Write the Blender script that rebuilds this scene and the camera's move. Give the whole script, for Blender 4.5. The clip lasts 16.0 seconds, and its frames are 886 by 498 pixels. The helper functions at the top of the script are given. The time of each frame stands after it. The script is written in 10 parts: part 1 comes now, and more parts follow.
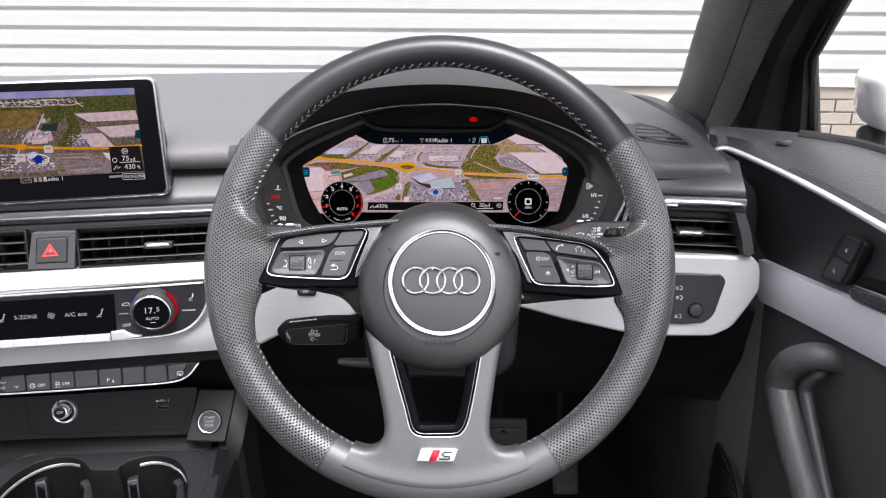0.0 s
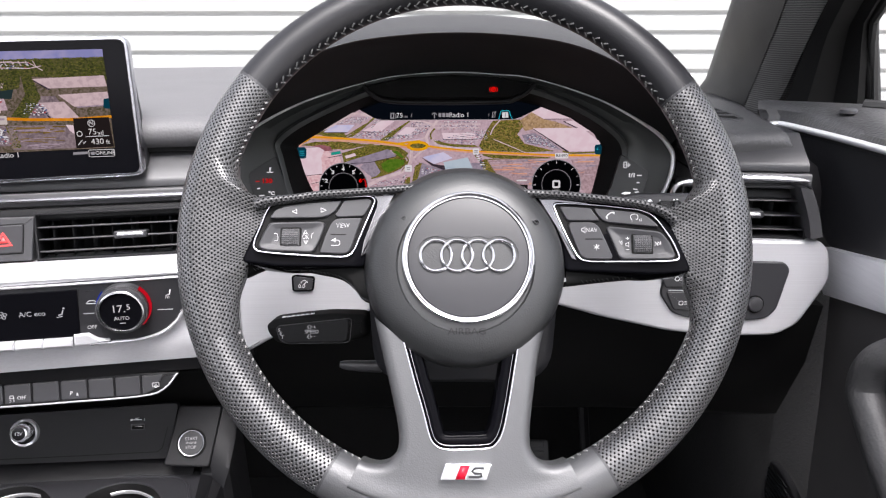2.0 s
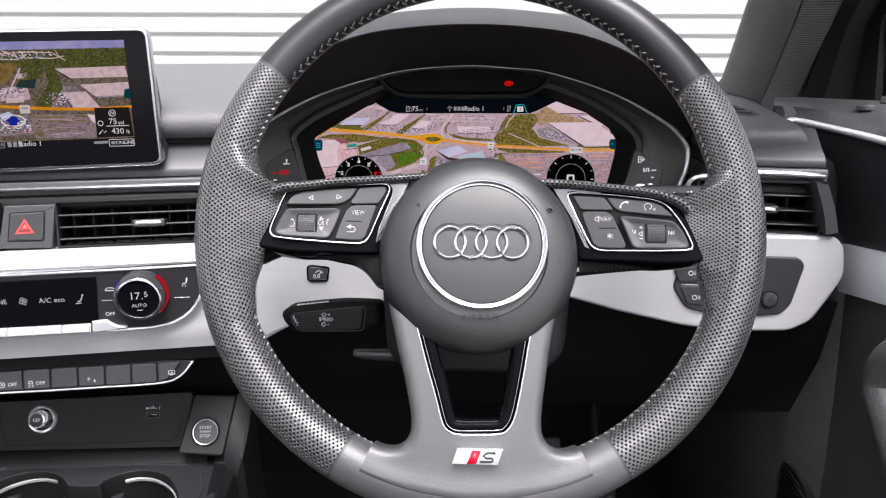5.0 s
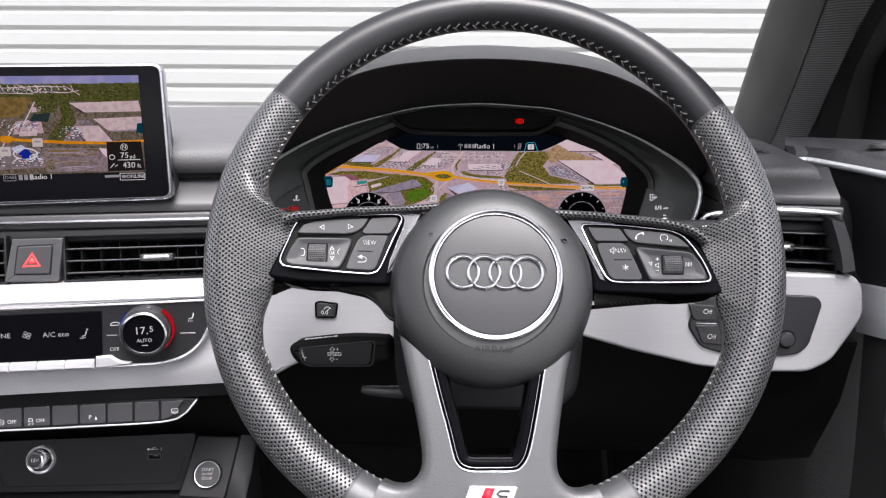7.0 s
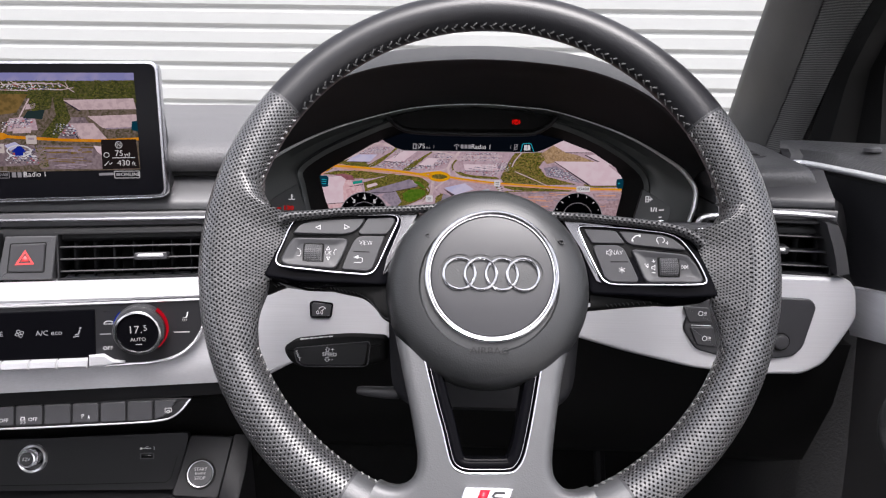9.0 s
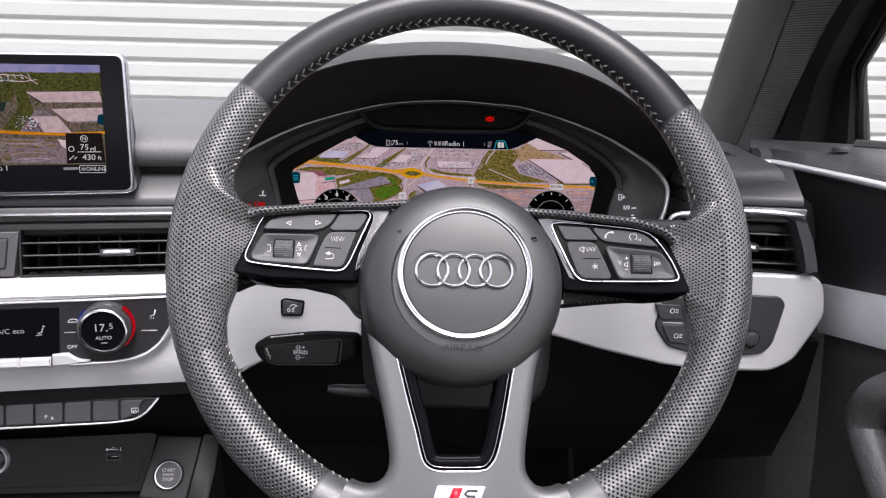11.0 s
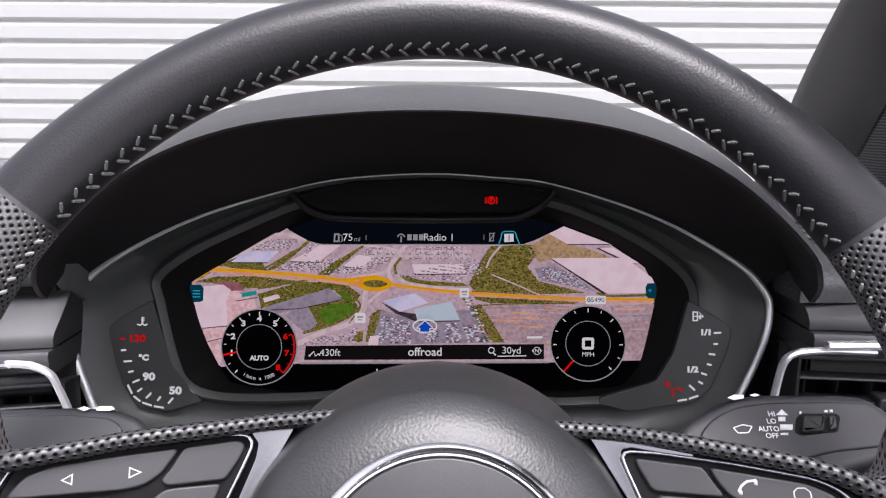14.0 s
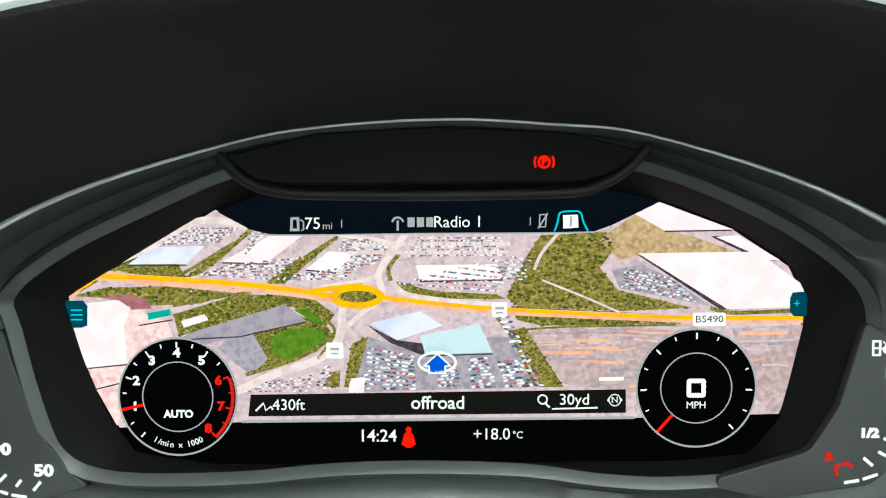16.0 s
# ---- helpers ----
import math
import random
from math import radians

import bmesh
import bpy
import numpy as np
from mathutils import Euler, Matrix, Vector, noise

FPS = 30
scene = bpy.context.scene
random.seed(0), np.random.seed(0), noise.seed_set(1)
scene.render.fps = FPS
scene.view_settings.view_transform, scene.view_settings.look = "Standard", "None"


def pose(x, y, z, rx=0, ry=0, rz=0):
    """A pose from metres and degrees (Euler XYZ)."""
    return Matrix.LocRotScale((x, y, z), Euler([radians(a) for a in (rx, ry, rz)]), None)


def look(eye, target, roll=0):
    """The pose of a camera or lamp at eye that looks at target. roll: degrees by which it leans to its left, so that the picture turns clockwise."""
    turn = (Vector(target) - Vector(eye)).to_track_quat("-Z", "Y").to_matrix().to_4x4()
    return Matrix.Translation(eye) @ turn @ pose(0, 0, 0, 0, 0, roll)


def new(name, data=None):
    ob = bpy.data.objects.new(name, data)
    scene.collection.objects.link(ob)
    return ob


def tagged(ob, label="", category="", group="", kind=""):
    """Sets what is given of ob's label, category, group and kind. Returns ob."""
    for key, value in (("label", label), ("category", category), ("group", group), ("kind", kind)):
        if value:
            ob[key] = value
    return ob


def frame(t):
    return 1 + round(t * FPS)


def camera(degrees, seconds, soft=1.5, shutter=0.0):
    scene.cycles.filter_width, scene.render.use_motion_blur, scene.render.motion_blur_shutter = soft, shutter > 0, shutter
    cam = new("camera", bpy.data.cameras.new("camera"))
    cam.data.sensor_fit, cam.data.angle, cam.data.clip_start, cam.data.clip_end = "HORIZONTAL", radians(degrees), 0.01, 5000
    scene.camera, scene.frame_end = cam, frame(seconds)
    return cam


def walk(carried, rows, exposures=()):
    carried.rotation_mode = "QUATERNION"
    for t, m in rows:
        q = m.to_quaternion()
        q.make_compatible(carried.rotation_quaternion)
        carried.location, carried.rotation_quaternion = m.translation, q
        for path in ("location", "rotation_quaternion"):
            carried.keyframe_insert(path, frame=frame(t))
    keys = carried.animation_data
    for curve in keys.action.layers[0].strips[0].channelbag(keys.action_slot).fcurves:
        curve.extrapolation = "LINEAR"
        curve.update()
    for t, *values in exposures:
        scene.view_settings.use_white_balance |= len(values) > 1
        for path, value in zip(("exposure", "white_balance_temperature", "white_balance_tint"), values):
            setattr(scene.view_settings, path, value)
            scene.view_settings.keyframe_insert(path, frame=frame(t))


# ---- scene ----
cam = camera(62.8, 16.0, soft=1.2)
PATH = [
    (0, (0.005, 0.023, 1.093), (-0.006, 1.899, 0.4), 0.4),
    (0.5, (-0.001, 0.066, 1.068), (-0.012, 1.95, 0.399), 0.4),
    (1, (-0.01, 0.107, 1.038), (-0.022, 2.004, 0.405), 0.2),
    (1.5, (-0.016, 0.109, 1.022), (-0.024, 2.012, 0.407), 0.0),
    (2, (-0.013, 0.107, 1.019), (-0.02, 2.011, 0.409), -0.1),
    (2.5, (-0.015, 0.102, 1.018), (-0.024, 2.001, 0.393), -0.2),
    (3, (-0.015, 0.101, 1.018), (-0.027, 1.993, 0.372), -0.2),
    (3.2, (-0.016, 0.101, 1.018), (-0.028, 1.989, 0.359), -0.2),
    (5.3, (-0.013, 0.1, 1.007), (-0.062, 2.015, 0.433), 0.2),
    (5.5, (-0.013, 0.1, 1.005), (-0.064, 2.021, 0.451), 0.2),
    (6, (-0.014, 0.1, 1.002), (-0.071, 2.032, 0.489), 0.3),
    (6.5, (-0.018, 0.105, 0.995), (-0.079, 2.047, 0.518), 0.4),
    (7, (-0.018, 0.104, 0.995), (-0.078, 2.049, 0.53), 0.4),
    (7.5, (-0.019, 0.104, 0.994), (-0.078, 2.051, 0.539), 0.6),
    (8, (-0.021, 0.105, 0.996), (-0.078, 2.051, 0.537), 0.7),
    (8.5, (-0.02, 0.105, 0.995), (-0.073, 2.05, 0.534), 0.9),
    (9, (-0.02, 0.105, 0.996), (-0.062, 2.049, 0.529), 0.9),
    (9.2, (-0.021, 0.105, 0.995), (-0.054, 2.05, 0.53), 1.1),
    (11.3, (-0.019, 0.109, 0.992), (0.012, 2.053, 0.524), 1.5),
    (11.5, (-0.019, 0.109, 0.991), (0.012, 2.052, 0.518), 1.5),
    (12, (-0.02, 0.111, 0.99), (0.012, 2.049, 0.497), 1.5),
    (12.5, (-0.02, 0.112, 0.989), (0.011, 2.05, 0.493), 1.5),
    (13, (-0.018, 0.128, 0.982), (0.006, 2.072, 0.511), 1.3),
    (13.3, (-0.016, 0.157, 0.988), (0.008, 2.107, 0.543), 1.3),
    (13.5, (-0.01, 0.196, 0.997), (0.006, 2.149, 0.569), 0.9),
    (13.7, (-0.002, 0.254, 1.012), (0.0, 2.21, 0.593), 0.8),
    (14, (-0.001, 0.361, 1.008), (0.016, 2.322, 0.631), 0.4),
    (14.2, (-0.001, 0.420, 0.996), (0.022, 2.38, 0.64), 0.4),
    (14.5, (0.004, 0.487, 0.976), (-0.005, 2.445, 0.606), 0.1),
    (15, (0.001, 0.53, 0.993), (-0.018, 2.465, 0.491), -0.3),
    (15.5, (-0.002, 0.537, 0.996), (-0.016, 2.472, 0.49), -0.4),
    (16, (-0.003, 0.534, 0.993), (-0.022, 2.465, 0.471), -0.4),
]
EXPOSURE, SKY, SUN, GLOW = 1.56, 0.15, 1.9, 0.615
walk(cam, [(t, look(eye, target, roll)) for t, eye, target, roll in PATH], [(0.0, EXPOSURE + 0.04, 6400, 15), (2.0, EXPOSURE + 0.13, 6400, 15), (3.2, EXPOSURE + 0.14, 6400, 15), (6.0, EXPOSURE + 0.02, 6400, 15), (9.0, EXPOSURE - 0.13, 6400, 16), (13.5, EXPOSURE - 0.12, 6400, 17), (14.0, EXPOSURE - 0.08, 6300, 20), (14.2, EXPOSURE + 0.1, 6300, 20), (14.5, EXPOSURE + 0.55, 6300, 19), (15.0, EXPOSURE + 0.8, 6300, 17), (15.5, EXPOSURE + 0.8, 6300, 8), (16.0, EXPOSURE + 0.98, 6230, -11)])


# ---- world and light ----
world = bpy.data.worlds.new("sky")
scene.world = world
world.use_nodes = True
wn = world.node_tree.nodes
sky = wn.new("ShaderNodeTexSky")
sky.sky_type = "NISHITA"
sky.sun_disc = False
sky.sun_elevation, sky.sun_rotation = radians(62), radians(165)
sky.dust_density, sky.air_density, sky.ozone_density = 4.0, 1.0, 0.6
wn["Background"].inputs["Strength"].default_value = SKY
soften = wn.new("ShaderNodeHueSaturation")
soften.inputs["Saturation"].default_value = 0.25
world.node_tree.links.new(sky.outputs["Color"], soften.inputs["Color"])
world.node_tree.links.new(soften.outputs["Color"], wn["Background"].inputs["Color"])
sun = new("sun", bpy.data.lights.new("sun", "SUN"))
sun.data.energy, sun.data.angle, sun.data.color = SUN, radians(28), (1.0, 0.98, 0.95)
sun.matrix_world = look((0, 0, 0), (-math.sin(radians(165)) * math.cos(radians(62)), -math.cos(radians(165)) * math.cos(radians(62)), -math.sin(radians(62))))


# ---- materials ----
def rgb(r, g, b):
    return tuple((c / 12.92 if c <= 0.04045 else ((c + 0.055) / 1.055) ** 2.4) for c in (r / 255, g / 255, b / 255)) + (1.0,)


def material(name, base, rough=0.5, metal=0.0, grain=0.0, size=0.001, vary=0.0, spec=0.5, coat=0.0, kind="noise"):
    """A procedural surface: base colour with mottling, grain relief and gloss variation, in metres."""
    m = bpy.data.materials.new(name)
    m.use_nodes = True
    n, l = m.node_tree.nodes, m.node_tree.links
    p = n["Principled BSDF"]
    base = tuple(base) if len(base) == 4 else (*base, 1.0)
    p.inputs["Base Color"].default_value = base
    p.inputs["Roughness"].default_value = rough
    p.inputs["Metallic"].default_value = metal
    p.inputs["Specular IOR Level"].default_value = spec
    p.inputs["Coat Weight"].default_value = coat
    p.inputs["Coat Roughness"].default_value = 0.05
    tc = n.new("ShaderNodeTexCoord")
    if vary:
        big = n.new("ShaderNodeTexNoise")
        big.inputs["Scale"].default_value = 14.0
        big.inputs["Detail"].default_value = 6.0
        l.new(tc.outputs["Object"], big.inputs["Vector"])
        mix = n.new("ShaderNodeMix")
        mix.data_type = "RGBA"
        mix.inputs["A"].default_value = tuple(c * (1 - vary) for c in base[:3]) + (1,)
        mix.inputs["B"].default_value = tuple(min(1, c * (1 + vary)) for c in base[:3]) + (1,)
        l.new(big.outputs["Fac"], mix.inputs["Factor"])
        l.new(mix.outputs["Result"], p.inputs["Base Color"])
        ro = n.new("ShaderNodeMapRange")
        ro.inputs["To Min"].default_value, ro.inputs["To Max"].default_value = max(0.02, rough * 0.85), min(1, rough * 1.15)
        l.new(big.outputs["Fac"], ro.inputs["Value"])
        l.new(ro.outputs["Result"], p.inputs["Roughness"])
    if grain:
        if kind == "leather":
            tex = n.new("ShaderNodeTexVoronoi")
            tex.feature = "SMOOTH_F1"
            out = tex.outputs["Distance"]
        elif kind == "weave":
            tex = n.new("ShaderNodeTexWave")
            tex.bands_direction = "DIAGONAL"
            out = tex.outputs["Fac"]
        else:
            tex = n.new("ShaderNodeTexNoise")
            tex.inputs["Detail"].default_value = 3.0
            out = tex.outputs["Fac"]
        tex.inputs["Scale"].default_value = 1.0 / size
        l.new(tc.outputs["Object"], tex.inputs["Vector"])
        bump = n.new("ShaderNodeBump")
        bump.inputs["Strength"].default_value = grain
        bump.inputs["Distance"].default_value = size * 0.35
        l.new(out, bump.inputs["Height"])
        l.new(bump.outputs["Normal"], p.inputs["Normal"])
    return m


def brushed(name, base, rough, metal, along=0):
    """Brushed metal: fine streaks along one axis."""
    m = material(name, base, rough, metal)
    n, l = m.node_tree.nodes, m.node_tree.links
    p = n["Principled BSDF"]
    tc, mp, tex = n.new("ShaderNodeTexCoord"), n.new("ShaderNodeMapping"), n.new("ShaderNodeTexNoise")
    mp.inputs["Scale"].default_value = tuple(14.0 if k == along else 1500.0 for k in range(3))
    tex.inputs["Scale"].default_value, tex.inputs["Detail"].default_value = 1.0, 3.0
    l.new(tc.outputs["Object"], mp.inputs["Vector"])
    l.new(mp.outputs["Vector"], tex.inputs["Vector"])
    mix = n.new("ShaderNodeMix")
    mix.data_type = "RGBA"
    mix.inputs["A"].default_value = tuple(c * 0.86 for c in base) + (1,)
    mix.inputs["B"].default_value = tuple(min(1, c * 1.1) for c in base) + (1,)
    l.new(tex.outputs["Fac"], mix.inputs["Factor"])
    l.new(mix.outputs["Result"], p.inputs["Base Color"])
    bump = n.new("ShaderNodeBump")
    bump.inputs["Strength"].default_value, bump.inputs["Distance"].default_value = 0.12, 0.0002
    l.new(tex.outputs["Fac"], bump.inputs["Height"])
    l.new(bump.outputs["Normal"], p.inputs["Normal"])
    return m


def perforated(name, base, rough, pitch, coords="UV", depth=0.0008, coat=0.75):
    """Leather with staggered rows of punched holes, laid out along the rim by the UV map (in metres)."""
    m = material(name, base, rough, spec=1.0 if coat > 0.5 else 0.5, coat=coat)
    n, l = m.node_tree.nodes, m.node_tree.links
    n["Principled BSDF"].inputs["Coat Roughness"].default_value = 0.32
    p = n["Principled BSDF"]
    uv = n.new("ShaderNodeTexCoord")
    sep = n.new("ShaderNodeSeparateXYZ")
    l.new(uv.outputs[coords], sep.inputs["Vector"])

    def math_node(op, a, b=None):
        k = n.new("ShaderNodeMath")
        k.operation = op
        for i, v in enumerate((a, b)):
            if v is None:
                continue
            if isinstance(v, (int, float)):
                k.inputs[i].default_value = v
            else:
                l.new(v, k.inputs[i])
        return k.outputs[0]

    def lattice(dx, dy):
        u = math_node("FRACT", math_node("ADD", math_node("DIVIDE", sep.outputs["X"], pitch), dx))
        v = math_node("FRACT", math_node("ADD", math_node("DIVIDE", sep.outputs["Y"], pitch * 1.25), dy))
        a = math_node("MULTIPLY", math_node("SUBTRACT", u, 0.5), 1.0)
        b = math_node("MULTIPLY", math_node("SUBTRACT", v, 0.5), 1.25)
        return math_node("SQRT", math_node("ADD", math_node("MULTIPLY", a, a), math_node("MULTIPLY", b, b)))

    near = math_node("MINIMUM", lattice(0, 0), lattice(0.5, 0.5))
    hole = n.new("ShaderNodeMapRange")
    hole.interpolation_type = "SMOOTHSTEP"
    hole.inputs["From Min"].default_value, hole.inputs["From Max"].default_value = 0.10, 0.34
    l.new(near, hole.inputs["Value"])
    pit = n.new("ShaderNodeMapRange")
    pit.interpolation_type = "SMOOTHSTEP"
    pit.inputs["From Min"].default_value, pit.inputs["From Max"].default_value = 0.13, 0.24
    l.new(near, pit.inputs["Value"])
    mix = n.new("ShaderNodeMix")
    mix.data_type = "RGBA"
    mix.inputs["A"].default_value = tuple(c * 0.10 for c in base) + (1,)
    mix.inputs["B"].default_value = (*base, 1)
    l.new(pit.outputs["Result"], mix.inputs["Factor"])
    l.new(mix.outputs["Result"], p.inputs["Base Color"])
    l.new(math_node("MULTIPLY", pit.outputs["Result"], coat), p.inputs["Coat Weight"])
    l.new(math_node("MULTIPLY", pit.outputs["Result"], 1.0 if coat > 0.5 else 0.5), p.inputs["Specular IOR Level"])
    bump = n.new("ShaderNodeBump")
    bump.inputs["Strength"].default_value, bump.inputs["Distance"].default_value = 1.0, depth
    l.new(hole.outputs["Result"], bump.inputs["Height"])
    fine = n.new("ShaderNodeTexNoise")
    fine.inputs["Scale"].default_value = 900.0
    l.new(uv.outputs["Object"], fine.inputs["Vector"])
    bump2 = n.new("ShaderNodeBump")
    bump2.inputs["Strength"].default_value, bump2.inputs["Distance"].default_value = 0.2, 0.0003
    l.new(fine.outputs["Fac"], bump2.inputs["Height"])
    l.new(bump.outputs["Normal"], bump2.inputs["Normal"])
    l.new(bump2.outputs["Normal"], p.inputs["Normal"])
    return m


def glow(name, colour, speck=None, size=0.002, speck2=None, mixing=(0.45, 0.6), strength=1.0):
    """What a lit display shows: emission in the colour, speckled with one or two more at a grain size in metres."""
    if name.startswith(("map", "small")):
        colour, speck, speck2 = (c and (min(1, c[0] * 1.07), c[1] * 0.95, min(1, c[2] * 1.03), 1.0) for c in (colour, speck, speck2))
    m = bpy.data.materials.new(name)
    m.use_nodes = True
    n, l = m.node_tree.nodes, m.node_tree.links
    for k in list(n):
        if k.type != "OUTPUT_MATERIAL":
            n.remove(k)
    e = n.new("ShaderNodeEmission")
    e.inputs["Color"].default_value = colour
    e.inputs["Strength"].default_value = strength * GLOW * 2.0 ** -EXPOSURE
    l.new(e.outputs[0], n["Material Output"].inputs["Surface"])
    if speck:
        tc = n.new("ShaderNodeTexCoord")
        last = None
        for i, (other, s) in enumerate(((speck, size), (speck2, size * 0.45))):
            if other is None:
                continue
            tex = n.new("ShaderNodeTexNoise")
            tex.inputs["Scale"].default_value = 1.0 / s
            tex.inputs["Detail"].default_value = 4.0
            l.new(tc.outputs["Object"], tex.inputs["Vector"])
            mr = n.new("ShaderNodeMapRange")
            mr.inputs["From Min"].default_value, mr.inputs["From Max"].default_value = mixing
            l.new(tex.outputs["Fac"], mr.inputs["Value"])
            mix = n.new("ShaderNodeMix")
            mix.data_type = "RGBA"
            mix.inputs["A"].default_value = colour
            if last is not None:
                l.new(last, mix.inputs["A"])
            mix.inputs["B"].default_value = other
            l.new(mr.outputs["Result"], mix.inputs["Factor"])
            last = mix.outputs["Result"]
        l.new(last, e.inputs["Color"])
    return m


LEATHER = material("smooth_black_leather", (0.014, 0.014, 0.016), 0.34, spec=0.4, grain=0.22, size=0.0008, vary=0.12, kind="leather")
PERFORATED = perforated("perforated_leather", (0.056, 0.056, 0.058), 0.36, 0.0031, depth=0.0015, coat=1.0)
# Grip leather with less coat; its lighter base stands in for the lost sheen.
PERFORATED_REST = perforated("perforated_leather_rest", (0.078, 0.078, 0.080), 0.40, 0.0031, depth=0.0015, coat=0.45)
PERFORATED_DARK = perforated("perforated_leather_edge", (0.040, 0.040, 0.042), 0.42, 0.0031, depth=0.0006, coat=0.3)
# Pad plastic lightened for skylight; the darker copy below serves the door side.
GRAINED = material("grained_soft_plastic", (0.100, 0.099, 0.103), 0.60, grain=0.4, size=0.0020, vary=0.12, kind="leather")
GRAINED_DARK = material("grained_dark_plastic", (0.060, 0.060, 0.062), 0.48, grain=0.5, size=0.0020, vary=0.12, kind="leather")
HUBGRAIN = material("fine_grained_plastic", (0.021, 0.022, 0.023), 0.42, spec=0.55, grain=0.32, size=0.0009, vary=0.1, kind="leather")
MATTE = material("matte_black_plastic", (0.008, 0.008, 0.009), 0.5, grain=0.2, size=0.0006, vary=0.15, spec=0.32)
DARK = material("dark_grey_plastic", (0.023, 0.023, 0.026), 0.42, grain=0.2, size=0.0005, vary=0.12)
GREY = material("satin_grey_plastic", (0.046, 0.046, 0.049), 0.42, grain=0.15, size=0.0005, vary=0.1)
BUTTON = material("satin_button_plastic", (0.030, 0.030, 0.033), 0.48, grain=0.1, size=0.0004, vary=0.08)
PANEL = material("satin_panel_plastic", (0.015, 0.015, 0.017), 0.46, grain=0.1, size=0.0004, vary=0.08, spec=0.4)
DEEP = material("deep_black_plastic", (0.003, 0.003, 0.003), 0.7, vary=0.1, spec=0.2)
PIANO = material("piano_black_gloss", (0.004, 0.004, 0.005), 0.06, vary=0.05, spec=0.3)
SILVER = brushed("brushed_aluminium", (0.50, 0.50, 0.52), 0.38, 0.25)
SATIN = material("satin_grey_trim", (0.084, 0.085, 0.088), 0.40, metal=0.25, spec=0.8, grain=0.22, size=0.0009, vary=0.12, kind="leather")
CHROME = material("satin_chrome", (0.84, 0.84, 0.86), 0.22, metal=0.72, vary=0.04)
STRIP = material("soft_chrome", (0.52, 0.52, 0.56), 0.26, metal=1.0, vary=0.04)
RING_CHROME = material("polished_chrome", (0.74, 0.74, 0.76), 0.2, metal=1.0, vary=0.04)
BRIGHT = material("bright_satin_metal", (0.86, 0.86, 0.87), 0.3, metal=0.55, vary=0.04)
CHROME_DARK = material("dark_chrome", (0.30, 0.30, 0.31), 0.25, metal=1.0, vary=0.04)
FABRIC = material("woven_pillar_fabric", (0.065, 0.064, 0.063), 0.85, grain=0.9, size=0.0016, vary=0.10, kind="leather")
weave_nodes, weave_links = FABRIC.node_tree.nodes, FABRIC.node_tree.links
place = weave_nodes.new("ShaderNodeTexCoord")
cord = weave_nodes.new("ShaderNodeTexWave")
cord.bands_direction = "Z"
cord.inputs["Scale"].default_value, cord.inputs["Distortion"].default_value, cord.inputs["Detail"].default_value = 130.0, 1.2, 1.0
shades = weave_nodes.new("ShaderNodeValToRGB")
shades.color_ramp.elements[0].color, shades.color_ramp.elements[1].color = (0.030, 0.030, 0.030, 1), (0.115, 0.113, 0.110, 1)
weave_links.new(place.outputs["Object"], cord.inputs["Vector"])
weave_links.new(cord.outputs["Fac"], shades.inputs["Fac"])
weave_links.new(shades.outputs["Color"], weave_nodes["Principled BSDF"].inputs["Base Color"])
CARPET = material("black_carpet", (0.006, 0.006, 0.0065), 0.95, grain=0.8, size=0.003, vary=0.3)
THREAD = material("grey_thread", (0.24, 0.24, 0.235), 0.7, vary=0.1)
THREAD_DARK = material("dark_grey_thread", (0.10, 0.10, 0.10), 0.7, vary=0.1)
PRINT = material("white_print", (0.75, 0.75, 0.75), 0.6, vary=0.03)
PRINT_SOFT = material("key_print", (0.46, 0.46, 0.46), 0.6, vary=0.03)
SATIN_PLATE = material("satin_silver_plate", (0.22, 0.22, 0.23), 0.22, metal=1.0, vary=0.04)
POD = material("pod_black_gloss", (0.003, 0.003, 0.004), 0.08, vary=0.05, spec=0.03)
PRINT_GREY = material("grey_print", (0.32, 0.32, 0.32), 0.6, vary=0.03)
RUBBER = material("black_rubber", (0.012, 0.012, 0.012), 0.6, grain=0.3, size=0.001, vary=0.2)
RED = material("red_enamel", (0.55, 0.01, 0.03), 0.25, vary=0.05)
WHITE_PAINT = material("white_car_paint", (0.82, 0.82, 0.82), 0.15, coat=0.6, vary=0.02)


# ---- shapes ----
def frame_at(origin, yaw, lean):
    """The pose of a face: x to the right along it, y up along it, z out of it towards the driver."""
    return Matrix.Translation(origin) @ pose(0, 0, 0, 90 - lean, 0, yaw) if not yaw else Matrix.Translation(origin) @ pose(0, 0, 0, 0, 0, yaw) @ pose(0, 0, 0, 90 - lean, 0, 0)


def thing(name, label, category, m=None, group="", kind=""):
    ob = new(name)
    ob.matrix_world = m if m is not None else Matrix()
    ob.empty_display_size = 0.02
    return tagged(ob, label, category, group, kind)


def smooth(me, angle=40):
    for poly in me.polygons:
        poly.use_smooth = True
    sharp = {}
    me.update()
    for poly in me.polygons:
        for e in poly.edge_keys:
            sharp.setdefault(e, []).append(poly.normal)
    limit = math.cos(radians(angle))
    attr = me.attributes.get("sharp_edge") or me.attributes.new("sharp_edge", "BOOLEAN", "EDGE")
    for e in me.edges:
        ns = sharp.get(e.key, [])
        attr.data[e.index].value = len(ns) == 2 and ns[0].dot(ns[1]) < limit


def part(name, bm, mat, parent, label="", flip=False, angle=40):
    me = bpy.data.meshes.new(name)
    if not flip:
        bmesh.ops.recalc_face_normals(bm, faces=bm.faces)
    bm.to_mesh(me)
    bm.free()
    smooth(me, angle)
    me.materials.append(mat)
    ob = new(name, me)
    ob.parent = parent
    if label:
        ob["label"] = label
    return ob


